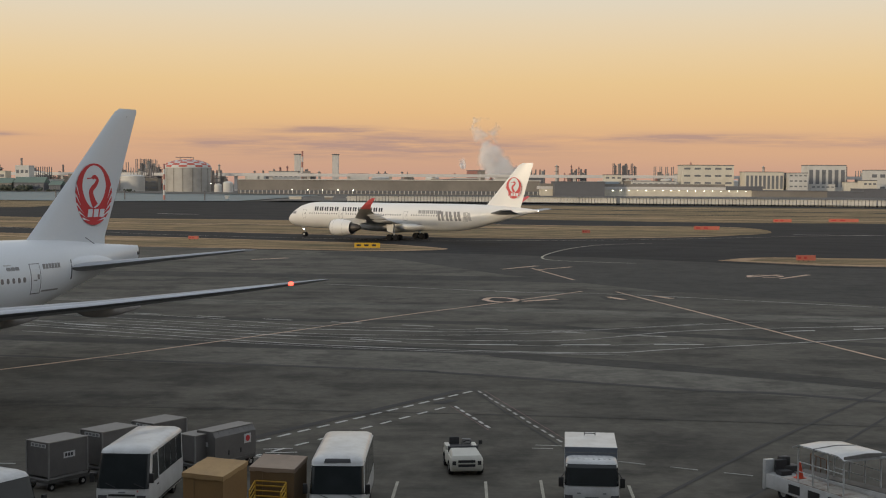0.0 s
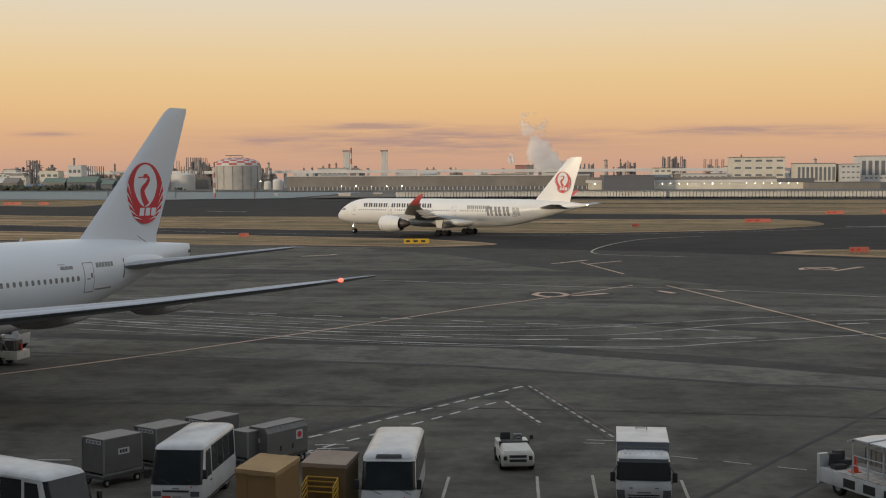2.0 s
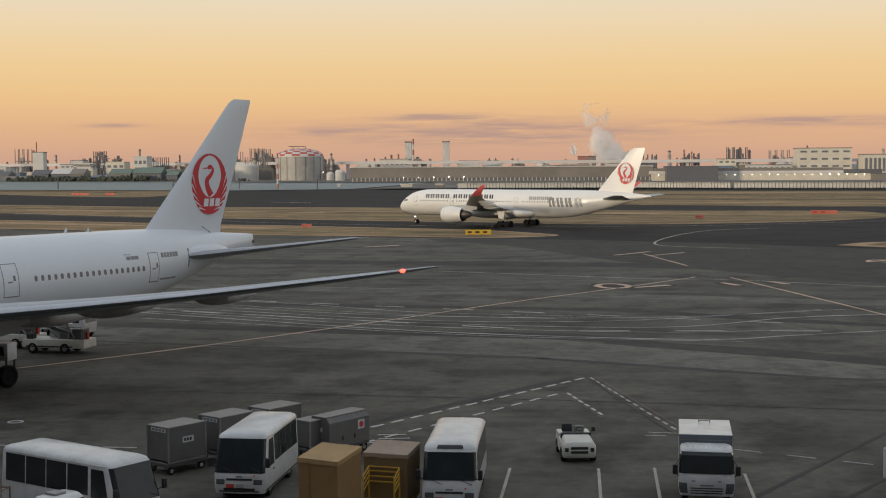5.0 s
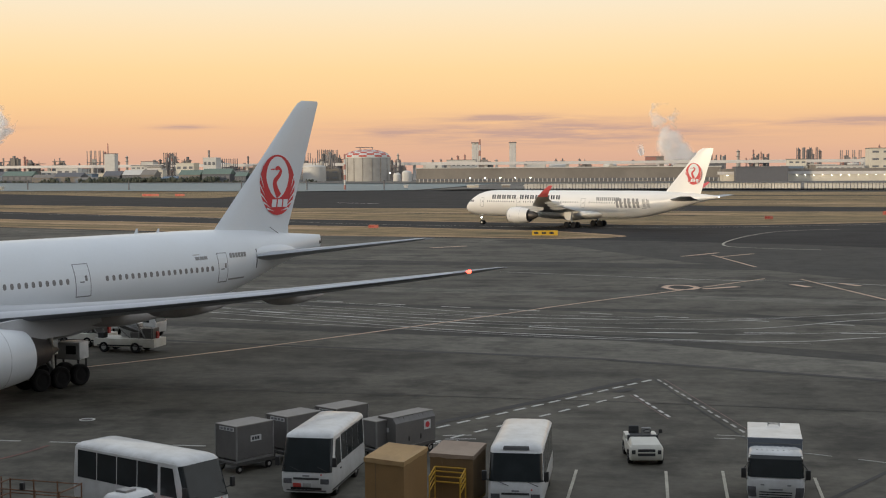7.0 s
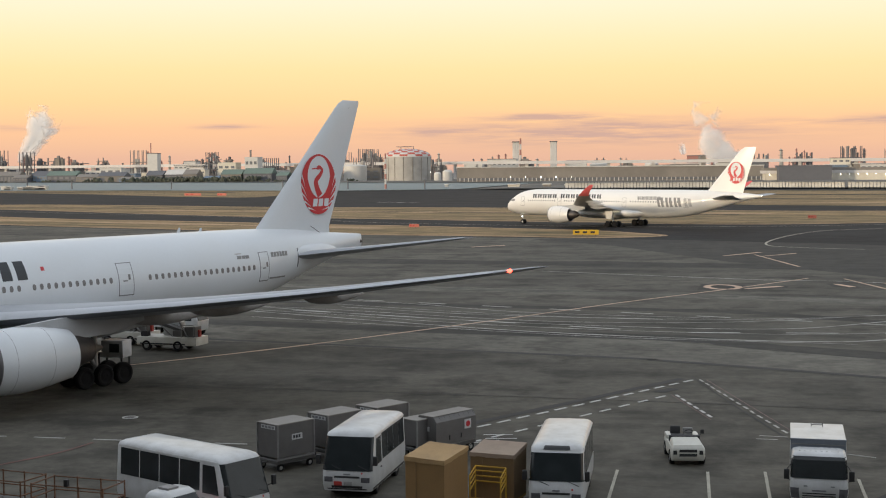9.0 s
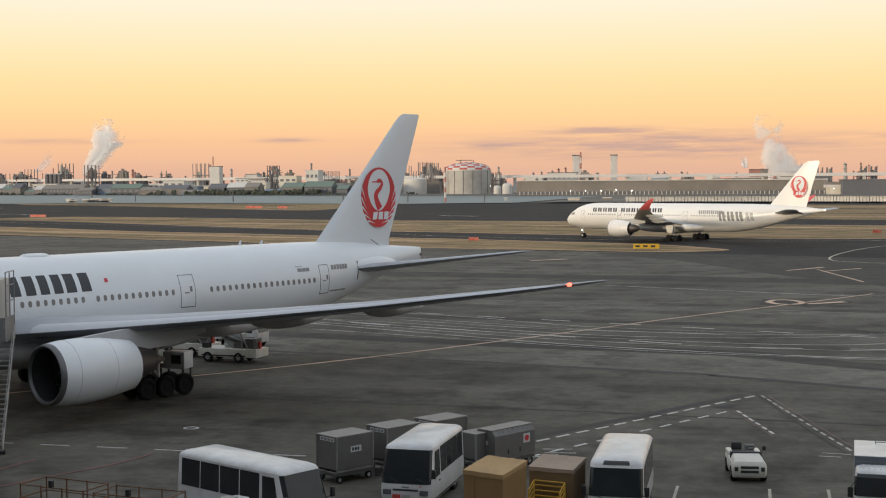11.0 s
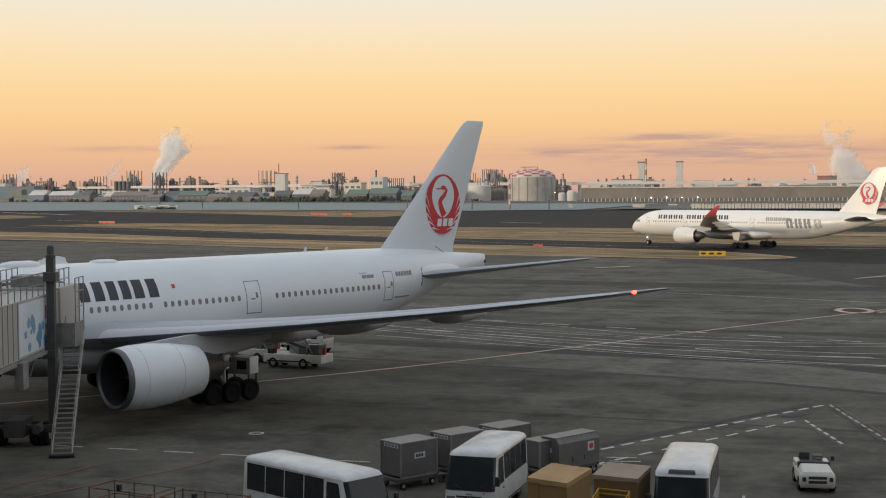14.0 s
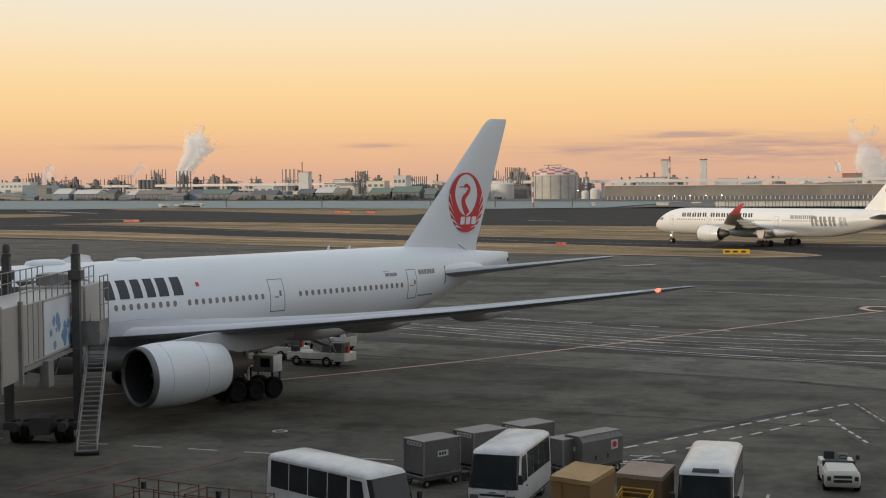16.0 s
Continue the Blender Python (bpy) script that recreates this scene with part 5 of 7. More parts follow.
def container_cart(at, label, l=2.05, w=1.38, top=2.04, bar=True):
    c = thing("container_cart", label, "cargo cart", at, "grey cargo containers on dollies")
    dolly(c, l + 0.1, w + 0.05, 0.48)
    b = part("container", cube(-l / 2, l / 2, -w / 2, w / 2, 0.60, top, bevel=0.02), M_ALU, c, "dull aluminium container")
    part("lid", cube(-l / 2 - 0.015, l / 2 + 0.015, -w / 2 - 0.015, w / 2 + 0.015, top - 0.02, top + 0.025, bevel=0.012), M_ALUTOP, b, "paler grey lid")
    for s in (1, -1):
        for x in (-l / 2, l / 2):
            part("corner_post", cube(x - 0.03, x + 0.03, s * w / 2 - 0.03, s * w / 2 + 0.03, 0.52, top - 0.02), M_STEEL, b, "grey corner post")
        part("base_rail", cube(-l / 2, l / 2, s * w / 2 - 0.02, s * w / 2 + 0.02, 0.50, 0.58), M_STEEL, b)
    if bar:
        p = part("label_plate", cube(-0.25, 0.35, -w / 2 - 0.012, -w / 2 - 0.002, 1.30, 1.56), M_VAN, b, "white label plate")
        for i in range(3):
            part("label_bar", cube(-0.18 + 0.15 * i, -0.07 + 0.15 * i, -w / 2 - 0.018, -w / 2 - 0.013, 1.36, 1.50), M_LIVERY, p)
        p = part("end_plate", cube(-l / 2 - 0.012, -l / 2 - 0.002, -0.52, 0.42, 1.82, 1.98), M_VAN, b, "white end plate")
        for i in range(4):
            part("label_bar", cube(-l / 2 - 0.018, -l / 2 - 0.013, -0.46 + 0.22 * i, -0.30 + 0.22 * i, 1.85, 1.95), M_SEAM, p)
    return c


container_cart(pose(-16.25, 56.6, 0, 0, 0, 56), "grey aluminium cargo container on a low dolly, plain label bars")
container_cart(pose(-14.65, 59.05, 0, 0, 0, 56), "grey aluminium cargo container on a low dolly")
container_cart(pose(-12.9, 61.2, 0, 0, 0, 56), "grey cargo container at the end of the row")
container_cart(pose(-10.9, 59.35, 0, 0, 0, 56), "small grey cargo container behind a minibus", 1.1, 1.0, 1.75, False)


def baggage_cart(at):
    c = thing("baggage_cart", "covered grey baggage cart with a red round mark", "baggage cart", at)
    dolly(c, 2.7, 1.25, 0.5)
    lo = [[(x, y, z) for y, z in ((-0.62, 0.55), (0.62, 0.55), (0.62, 1.62), (0.42, 1.86), (-0.42, 1.86), (-0.62, 1.62))] for x in (-1.35, 1.35)]
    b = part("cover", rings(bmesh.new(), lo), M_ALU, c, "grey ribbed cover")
    for i in range(9):
        x = -1.3 + i * 0.325
        part("roof_rib", rings(bmesh.new(), [[(x + d, y, z) for y, z in ((-0.63, 1.60), (-0.43, 1.875), (0.43, 1.875), (0.63, 1.60), (0.40, 1.80), (-0.40, 1.80))] for d in (-0.02, 0.02)]), M_ALU, b)
    part("lid_sheet", cube(-1.37, 1.37, -0.45, 0.45, 1.862, 1.892, bevel=0.01), M_ALUTOP, b, "pale grey lid sheet")
    p = part("emblem_plate", cube(0.55, 1.0, -0.635, -0.625, 1.1, 1.52), M_VAN, b, "white plate")
    part("emblem", lathe(bmesh.new(), [(-0.645, 0.14), (-0.637, 0.14)], (0.78, 0, 1.31), n=20, along="y"), M_RED, p, "red round mark")
    part("label_plate", cube(-1.362, -1.352, -0.2, 0.1, 1.2, 1.4), M_VAN, b, "white label plate")
    for x in (-0.5, 0.3):
        part("latch", cube(x, x + 0.06, -0.65, -0.625, 0.75, 0.95), M_BLACK, b, "black latch")
    for x in (1.05, -1.05):
        for s in (1, -1):
            wheel(c, x, s * 0.5, 0.24, 0.14)


baggage_cart(pose(-9.75, 60.35, 0, 0, 0, 57))


# lighter copy of the tan, standing for sky light on the crate's top
M_TANROOF = mat("top_lit_tarpaulin", (0.38, 0.245, 0.11), 0.75, grain=1.4, vary=0.12, fine=18, bump=0.1, stain=(0.24, 0.15, 0.07), amount=0.6, spread=1.1)
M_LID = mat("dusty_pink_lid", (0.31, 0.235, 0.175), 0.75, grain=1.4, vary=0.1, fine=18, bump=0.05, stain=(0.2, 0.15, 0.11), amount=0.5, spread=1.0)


def tarp_box(at, label, l, w, back, front, m, cap, seed):
    """A canvas-covered crate: sides a little slack, the roof falling towards local +x."""
    c = thing("canvas_crate", label, "crate", at)
    r = random.Random(seed)
    n = 10
    lo = []
    for j in range(7):
        u = j / 6
        ring = []
        for cx, cy, dx, dy in ((-1, -1, 1, 0), (1, -1, 0, 1), (1, 1, -1, 0), (-1, 1, 0, -1)):
            for k in range(n):
                x, y = (cx + dx * 2 * k / n), (cy + dy * 2 * k / n)
                edge = math.sin(math.pi * k / n)
                slack = 1 - 0.035 * edge * math.sin(math.pi * u) + r.uniform(-0.006, 0.006) * (1 if 0 < k else 0)
                top = back + (front - back) * (x + 1) / 2 - 0.10
                ring.append((x * l / 2 * slack, y * w / 2 * slack, 0.35 + (top - 0.35) * u))
        lo.append(ring)
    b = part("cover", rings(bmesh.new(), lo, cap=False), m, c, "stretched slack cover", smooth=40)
    bm = bmesh.new()
    grid = []
    for i in range(n + 1):
        row = []
        for j in range(n + 1):
            x, y = 2 * i / n - 1, 2 * j / n - 1
            sag = 0.05 * (1 - x * x) * (1 - y * y) - 0.012 * r.random()
            row.append(bm.verts.new((x * (l / 2 + 0.03), y * (w / 2 + 0.03), back + (front - back) * (x + 1) / 2 - 0.02 - sag)))
        grid.append(row)
    for i in range(n):
        for j in range(n):
            bm.faces.new((grid[i][j], grid[i][j + 1], grid[i + 1][j + 1], grid[i + 1][j]))
    rim = [v for v in grid[0]] + [row[-1] for row in grid[1:]] + grid[-1][-2::-1] + [row[0] for row in grid[-2:0:-1]]
    low = [bm.verts.new(v.co - Vector((0, 0, 0.14 + r.uniform(0, 0.05)))) for v in rim]
    for i in range(len(rim)):
        j = (i + 1) % len(rim)
        bm.faces.new((rim[i], rim[j], low[j], low[i]))
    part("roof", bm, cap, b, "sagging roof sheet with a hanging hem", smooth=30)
    part("seam", cube(l / 2 + 0.002, l / 2 + 0.012, -w * 0.22 - 0.012, -w * 0.22 + 0.012, 0.4, front - 0.12), M_TANDULL, b)
    part("chassis", cube(-l / 2 - 0.1, l / 2 + 0.1, -w / 2 + 0.05, w / 2 - 0.05, 0.22, 0.36), M_YELLOW, c, "yellow steel chassis")
    for x in (-l / 2 + 0.3, l / 2 - 0.3):
        for s in (1, -1):
            wheel(c, x, s * (w / 2 - 0.16), 0.2, 0.14)
    return c


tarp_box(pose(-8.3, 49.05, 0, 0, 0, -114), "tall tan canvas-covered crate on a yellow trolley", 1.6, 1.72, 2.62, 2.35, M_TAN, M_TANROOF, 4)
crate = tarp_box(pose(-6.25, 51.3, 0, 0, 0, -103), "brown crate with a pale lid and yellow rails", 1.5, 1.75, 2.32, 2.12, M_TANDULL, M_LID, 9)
rail = []
for z in (1.05, 1.25, 1.45, 1.62):
    rail += [((0.9, -0.62, z), (0.9, 0.62, z)), ((0.9, 0.62, z), (1.5, 0.62, z - 0.25)), ((0.9, -0.62, z), (1.5, -0.62, z - 0.25))]
for s in (1, -1):
    rail += [((0.9, s * 0.62, 0.3), (0.9, s * 0.62, 1.62)), ((1.5, s * 0.62, 0.3), (1.5, s * 0.62, 1.37))]
rods("guard_rail", rail, 0.028, M_YELLOW, crate, "yellow tubular guard rail")
part("deck", cube(0.8, 1.6, -0.66, 0.66, 0.28, 0.38, bevel=0.02), M_YELLOW, crate, "yellow deck")


M_RUSTDECK = mat("rust_stained_white", (0.42, 0.40, 0.36), 0.6, grain=2, vary=0.2, fine=25, stain=(0.13, 0.06, 0.03), amount=0.9, spread=1.6)


def belt_loader(at):
    v = thing("belt_loader", "white belt loader with a canopy and dark sloping conveyor", "belt loader", at)
    b = part("chassis", cube(-3.4, 3.1, -0.95, 0.15, 0.35, 0.95, bevel=0.05), M_VAN, v, "worn white chassis", smooth=40)
    part("deck", cube(-2.4, 3.0, -0.93, 0.13, 0.952, 0.98), M_RUSTDECK, b, "rust-stained deck")
    part("end_plate", cube(-3.62, -3.4, -0.95, -0.5, 0.25, 1.5, bevel=0.04), M_VAN, v, "white upright end plate", smooth=40)
    part("engine_block", box(cube(-3.5, -2.95, -0.48, 0.5, 0.5, 1.25, bevel=0.08), -3.45, -3.1, -0.35, 0.1, 1.2, 1.62, bevel=0.08), M_BLACK, v, "black engine block and controls", smooth=40)
    for i in range(3):
        part("hatch", cube(-1.9 + 1.2 * i, -1.2 + 1.2 * i, -0.962, -0.95, 0.45, 0.8), M_BLACK, b, "dark side opening")
    bed = rings(bmesh.new(), [[(x, 0.16, z), (x, 0.98, z), (x, 0.98, z + 0.24), (x, 0.16, z + 0.24)] for x, z in ((-3.2, 0.75), (3.9, 1.0))])
    bd = part("conveyor", bed, M_VAN, v, "white conveyor frame")
    part("belt", rings(bmesh.new(), [[(x, 0.24, z), (x, 0.90, z), (x, 0.90, z + 0.02), (x, 0.24, z + 0.02)] for x, z in ((-3.15, 0.995), (3.85, 1.24))]), M_BLACK, bd, "black rubber belt")
    for x in (-1.45, -0.55, 0.35, 1.25):
        for y in (-0.85, 0.98):
            part("post", bars([((x, y, 0.9), (x, y, 2.42))], 0.035), M_VAN, v, "white canopy post")
    for y in (-0.85, 0.98):
        rods("handrail", [((-1.45, y, 1.4), (1.25, y, 1.4)), ((-1.45, y, 1.8), (1.25, y, 1.8))], 0.022, M_VAN, v, "white handrail")
    lo = []
    for k in range(9):
        u = k / 8
        x = -1.65 + 3.1 * u
        z = 2.46 + (0.02 if 0.1 < u < 0.9 else -0.12 if u < 0.05 or u > 0.95 else -0.02)
        lo.append([(x, -1.0, z - 0.02), (x, 1.12, z - 0.02), (x, 1.12, z + 0.03), (x, 0.06, z + 0.10), (x, -1.0, z + 0.03)])
    c = part("canopy", rings(bmesh.new(), lo), M_VAN, v, "white canopy roof", smooth=30)
    for x in (-0.35, 1.42):
        part("canopy_rib", rings(bmesh.new(), [[(x + d, -1.02, 2.42), (x + d, 1.14, 2.42), (x + d, 1.14, 2.53), (x + d, 0.06, 2.60), (x + d, -1.02, 2.53)] for d in (0, 0.06)]), M_STEEL, c, "grey canopy rib")
    part("seat", cube(-3.0, -2.6, -0.75, -0.2, 0.95, 1.15, bevel=0.04), M_SEAT, v, "black seat")
    part("seat_back", cube(-3.1, -2.98, -0.75, -0.2, 1.05, 1.55, bevel=0.04), M_SEAT, v, "black seat back")
    rods("red_rail", [((-2.9, 0.95, 1.0), (-2.9, 0.95, 1.7)), ((-2.9, 0.95, 1.7), (-1.6, 0.95, 1.6)), ((-2.25, 0.95, 1.0), (-2.25, 0.95, 1.65)), ((-1.9, 0.95, 1.0), (-1.9, 0.95, 1.62)), ((-2.55, 0.95, 1.0), (-2.55, 0.95, 1.67))], 0.02, M_RUST, v, "red-brown rail")
    road_wheels(v, (-2.3, 2.0), 1.6, 0.36, 0.26)
    return v


loader_at = pose(15.7, 52.85, 0, 0, 0, -66)
belt_loader(loader_at)
cone = thing("traffic_cone", "red traffic cone standing on the loader deck", "cone", loader_at @ pose(-1.95, -0.35, 0.98))
part("cone_body", lathe(bmesh.new(), [(0.02, 0.16), (0.62, 0.035), (0.64, 0.03)], n=20, along="z"), M_ORANGE, cone, "red cone", smooth=40)
part("base", cube(-0.19, 0.19, -0.19, 0.19, 0.0, 0.03, bevel=0.01), M_ORANGE, cone)


def lift_truck(at):
    v = thing("lift_truck", "small white truck cab with rusty platform rails behind", "truck", at)
    sh = Shell([(0.4, 0.8, 2.45, 0.80, 0.15), (0.7, 0.75, 2.5, 0.84, 0.16), (1.15, 0.75, 2.4, 0.83, 0.16), (1.85, 0.85, 1.85, 0.76, 0.16), (1.98, 0.95, 1.7, 0.66, 0.16)])
    c = part("cab", sh.mesh(), M_VAN, v, "white cab", smooth=50)
    part("windscreen", sh.end(-0.74, 0.74, 1.18, 1.82), M_GLASS, c, "dark windscreen")
    for s in (1, -1):
        part("door_window", sh.side(1.0, 2.0, 1.2, 1.78, s, 0.01, 0.4), M_GLASS, c, "dark door window")
    part("beacon_base", cube(1.0, 1.5, -0.25, 0.25, 1.97, 2.06, bevel=0.02), M_STEEL, c, "grey roof hatch")
    part("bed", cube(-2.6, 0.7, -0.85, 0.85, 0.6, 0.8, bevel=0.02), M_VAN, v, "white load bed")
    part("tool_boxes", box(cube(-0.4, 0.6, -0.8, 0.1, 0.8, 1.25, bevel=0.03), -1.7, -0.9, -0.6, 0.5, 0.8, 1.1, bevel=0.03), M_ALUTOP, v, "pale equipment boxes")
    road_wheels(v, (1.7, -1.6), 1.4, 0.33, 0.22)


lift_truck(pose(-18.0, 44.6, 0, 0, 0, -26))
for i, (x, y, a) in enumerate(((-20.9, 45.6, -10), (-24.3, 46.4, -14))):
    fr = thing("service_platform", "rusty brown railing of a mobile service platform", "railing", pose(x, y, 0, 0, 0, a), "service platforms")
    for px in (-1.5, -0.5, 0.5, 1.5):
        rods("post", [((px, -0.7, 0.05), (px, -0.7, 1.75)), ((px, 0.7, 0.05), (px, 0.7, 1.75))], 0.03, M_RUST, fr, "rusty post")
    for z in (1.2, 1.7):
        rods("rail", [((-1.5, -0.7, z), (1.5, -0.7, z)), ((-1.5, 0.7, z), (1.5, 0.7, z)), ((-1.5, -0.7, z), (-1.5, 0.7, z)), ((1.5, -0.7, z), (1.5, 0.7, z))], 0.026, M_RUST, fr, "rusty rail")
    part("platform_deck", cube(-1.6, 1.6, -0.8, 0.8, 0.62, 0.72, bevel=0.02), M_DKSTEEL, fr, "dark deck")
    part("lamp_head", cube(-0.08, 0.08, -0.78, -0.62, 1.72, 1.98, bevel=0.03), M_BLACK, fr, "black lamp head")
    for px in (-1.2, 1.2):
        for s in (1, -1):
            wheel(fr, px, s * 0.6, 0.2, 0.12)
wand = thing("marker_cone", "glowing red marker cone beside the minibus", "cone", pose(-16.2, 45.75, 0))
part("cone_body", lathe(bmesh.new(), [(0.03, 0.14), (0.75, 0.05), (0.8, 0.02)], n=16, along="z"), M_AMBER, wand, "red lit cone", smooth=40)
part("base", cube(-0.18, 0.18, -0.18, 0.18, 0, 0.03), M_BLACK, wand, "black base")


# loaders under the parked airliner
def flat_loader(at, label, l):
    v = thing("cargo_loader", label, "loader", at, "cargo loaders")
    b = part("chassis", cube(-l / 2, l / 2, -0.95, 0.95, 0.4, 1.0, bevel=0.05), M_CREAMV, v, "cream chassis", smooth=40)
    part("side_trim", cube(-l / 2 + 0.3, l / 2 - 0.9, -0.962, -0.952, 0.46, 0.56), M_BLACK, b, "dark trim")
    belt = rings(bmesh.new(), [[(x, -0.45, z), (x, 0.45, z), (x, 0.45, z + 0.22), (x, -0.45, z + 0.22)] for x, z in ((-l / 2 - 2.2, 3.0), (l / 2 - 0.6, 1.05))])
    part("conveyor", belt, M_DKSTEEL, v, "dark raised conveyor")
    part("guard", bars([((l / 2 - 0.2, -0.9, 1.0), (l / 2 - 0.2, -0.9, 1.9)), ((l / 2 - 1.2, -0.9, 1.0), (l / 2 - 1.2, -0.9, 1.9)), ((l / 2 - 1.2, -0.9, 1.9), (l / 2 - 0.2, -0.9, 1.9))], 0.03), M_STEEL, v, "grey guard rail")
    part("equipment", box(cube(l / 2 - 1.1, l / 2 - 0.25, -0.6, 0.4, 1.0, 1.75, bevel=0.05), l / 2 - 2.1, l / 2 - 1.3, -0.5, 0.5, 1.0, 1.45, bevel=0.05), M_ALU, v, "grey equipment housing")
    part("red_panel", cube(l / 2 - 0.22, l / 2 - 0.1, -0.2, 0.1, 1.0, 1.5), M_PLATE, v, "small red panel")
    rods("strut", [((-l / 2 + 0.4, -0.5, 1.0), (-l / 2 - 1.6, -0.5, 2.8)), ((0.3, -0.5, 1.0), (-0.9, -0.5, 2.0)), ((0.3, 0.5, 1.0), (-0.9, 0.5, 2.0)), ((l / 2 - 0.8, -0.7, 1.0), (l / 2 - 1.5, -0.7, 2.2))], 0.05, M_STEEL, v, "grey strut")
    part("operator_seat", cube(-l / 2 + 0.3, -l / 2 + 0.8, -0.85, -0.3, 1.0, 1.4, bevel=0.05), M_SEAT, v, "black operator seat")
    part("panel", cube(-0.9, 0.6, 0.3, 0.9, 1.0, 2.0, bevel=0.05), M_VAN, v, "white housing")
    road_wheels(v, (-l / 2 + 0.8, l / 2 - 1.5), 1.7, 0.38, 0.26)


M_CREAMV = mat("cream_paint", (0.62, 0.605, 0.55), 0.45, grain=1.2, vary=0.06, fine=20, stain=(0.4, 0.36, 0.28), amount=0.4, spread=0.8)
flat_loader(pose(-35.2, 93.3, 0, 0, 0, -8), "cream cargo belt loader parked below the fuselage", 4.8)
flat_loader(pose(-39.6, 96.0, 0, 0, 0, -8), "cream cargo loader beyond the landing gear", 4.2)
svc = thing("service_truck", "white service truck cab behind the belt loader", "truck", pose(-36.6, 101.4, 0, 0, 0, -10))
ss = Shell([(0.45, -0.9, 0.95, 0.95, 0.15), (1.2, -0.95, 1.0, 0.98, 0.18), (2.05, -0.85, 0.7, 0.9, 0.18), (2.2, -0.75, 0.5, 0.8, 0.15)])
part("cab", ss.mesh(), M_VAN, svc, "white cab", smooth=50)
part("windscreen", ss.end(-0.8, 0.8, 1.25, 1.95), M_GLASS, svc, "dark windscreen")
for s in (1, -1):
    part("door_window", ss.side(-0.5, 0.5, 1.25, 1.95, s, 0.01, 0.15), M_GLASS, svc, "dark door window")
part("load_box", cube(-4.6, -1.0, -1.0, 1.0, 0.7, 2.7, bevel=0.03), M_VAN, svc, "white load box")
road_wheels(svc, (0.3, -3.4), 1.6, 0.4, 0.26)
pod = thing("loader_cab", "white loader control cab beside the main wheels", "loader", pose(-34.9, 82.0, 0, 0, 0, -6))
part("cabin", box(cube(-0.6, 0.95, -0.6, 0.6, 1.05, 2.15, bevel=0.06), -0.95, -0.58, -0.5, 0.5, 1.05, 1.4), M_VAN, pod, "white cabin shell", smooth=40)
part("cab_window", cube(0.0, 0.7, -0.615, -0.602, 1.4, 1.95), M_GLASS, pod, "dark square window")
rods("lift_leg", [((-0.8, 0.5, 0.0), (-0.8, 0.5, 1.0)), ((0.8, 0.5, 0.0), (0.8, 0.5, 1.3)), ((-0.8, -0.5, 0.0), (-0.8, -0.5, 1.3)), ((0.8, -0.5, 0.0), (0.8, -0.5, 1.3))], 0.07, M_BLACK, pod, "dark lift legs")


# ---- passenger bridge ----
BR = thing("passenger_bridge", "grey passenger boarding bridge with lift columns, poster and outside stairs", "boarding bridge", pose(-38.42, 61.3, 0, 0, 0, -74.5), kind="")
# local x runs along the tunnel towards the terminal, y to its left (towards the apron)
tun = part("tunnel", cube(-2.6, 9.0, -1.45, 1.45, 4.9, 7.75, bevel=0.04), M_PANELW, BR, "pale grey tunnel section")
part("outer_tunnel", cube(9.0, 27.0, -1.7, 1.7, 4.5, 7.9, bevel=0.05), M_PANELW, BR, "pale grey outer tunnel")
for x in (9.1, 12, 15, 18):
    part("tunnel_rib", cube(x, x + 0.25, 1.70, 1.86, 4.3, 8.05), M_STEEL, BR, "grey vertical rib")
part("poster", cube(-0.9, 4.6, 1.452, 1.47, 5.05, 7.6), M_POSTER, tun, "pale blue poster")
pr = random.Random(5)
for k in range(16):
    px, pz, q = pr.uniform(-0.3, 3.6), pr.uniform(5.35, 6.6), pr.uniform(0.16, 0.42)
    ring = [(px + q * pr.uniform(0.6, 1.1) * math.cos(j * math.tau / 11), pz + q * pr.uniform(0.6, 1.1) * math.sin(j * math.tau / 11)) for j in range(11)]
    part("poster_shape", prism(bmesh.new(), ring, 1.472, 1.4735 + 0.0004 * k, flip=True), M_POSTERBLUE, tun, "blue splash on the poster")
part("poster_mark", cube(-0.35, 0.1, 1.472, 1.478, 6.5, 7.2), M_RED, tun, "small red mark")
part("cab", cube(-6.4, -2.5, -2.0, 1.6, 4.8, 7.9, bevel=0.12), M_PANELW, BR, "pale grey bridge head", smooth=40)
part("bellows", cube(-8.2, -6.3, -3.6, 0.4, 4.9, 7.9, bevel=0.2), M_DKSTEEL, BR, "dark folding bellows")
for s in (1, -1):
    col = part("lift_column", cube(-0.22, 0.22, s * 1.78 - 0.2, s * 1.78 + 0.2, 0.9, 9.6, bevel=0.03), M_DKSTEEL, BR, "dark steel lift column")
    part("motor", lathe(bmesh.new(), [(9.6, 0.24), (9.75, 0.26), (9.8, 0.18), (10.1, 0.2), (10.25, 0.15), (10.3, 0.02)], (0, s * 1.78, 0), n=16, along="z"), M_DKSTEEL, col, "dark motor head", smooth=40)
    part("collar", cube(-0.35, 0.35, s * 1.78 - 0.32, s * 1.78 + 0.32, 8.4, 8.9, bevel=0.04), M_DKSTEEL, col, "dark collar")
part("cross_beam", cube(-0.3, 0.3, -2.0, 2.0, 4.45, 4.9, bevel=0.03), M_DKSTEEL, BR, "dark cross beam")
part("bogie", box(cube(-0.5, 0.5, -2.0, 2.0, 0.7, 1.1, bevel=0.05), -0.9, 0.9, -0.5, 0.5, 0.5, 1.4, bevel=0.05), M_DKSTEEL, BR, "dark wheel bogie")
for y in (-1.15, 1.15):
    for o in (-0.28, 0.28):
        wheel(BR, 0.0, y + o, 0.6, 0.42)
walkrail = []
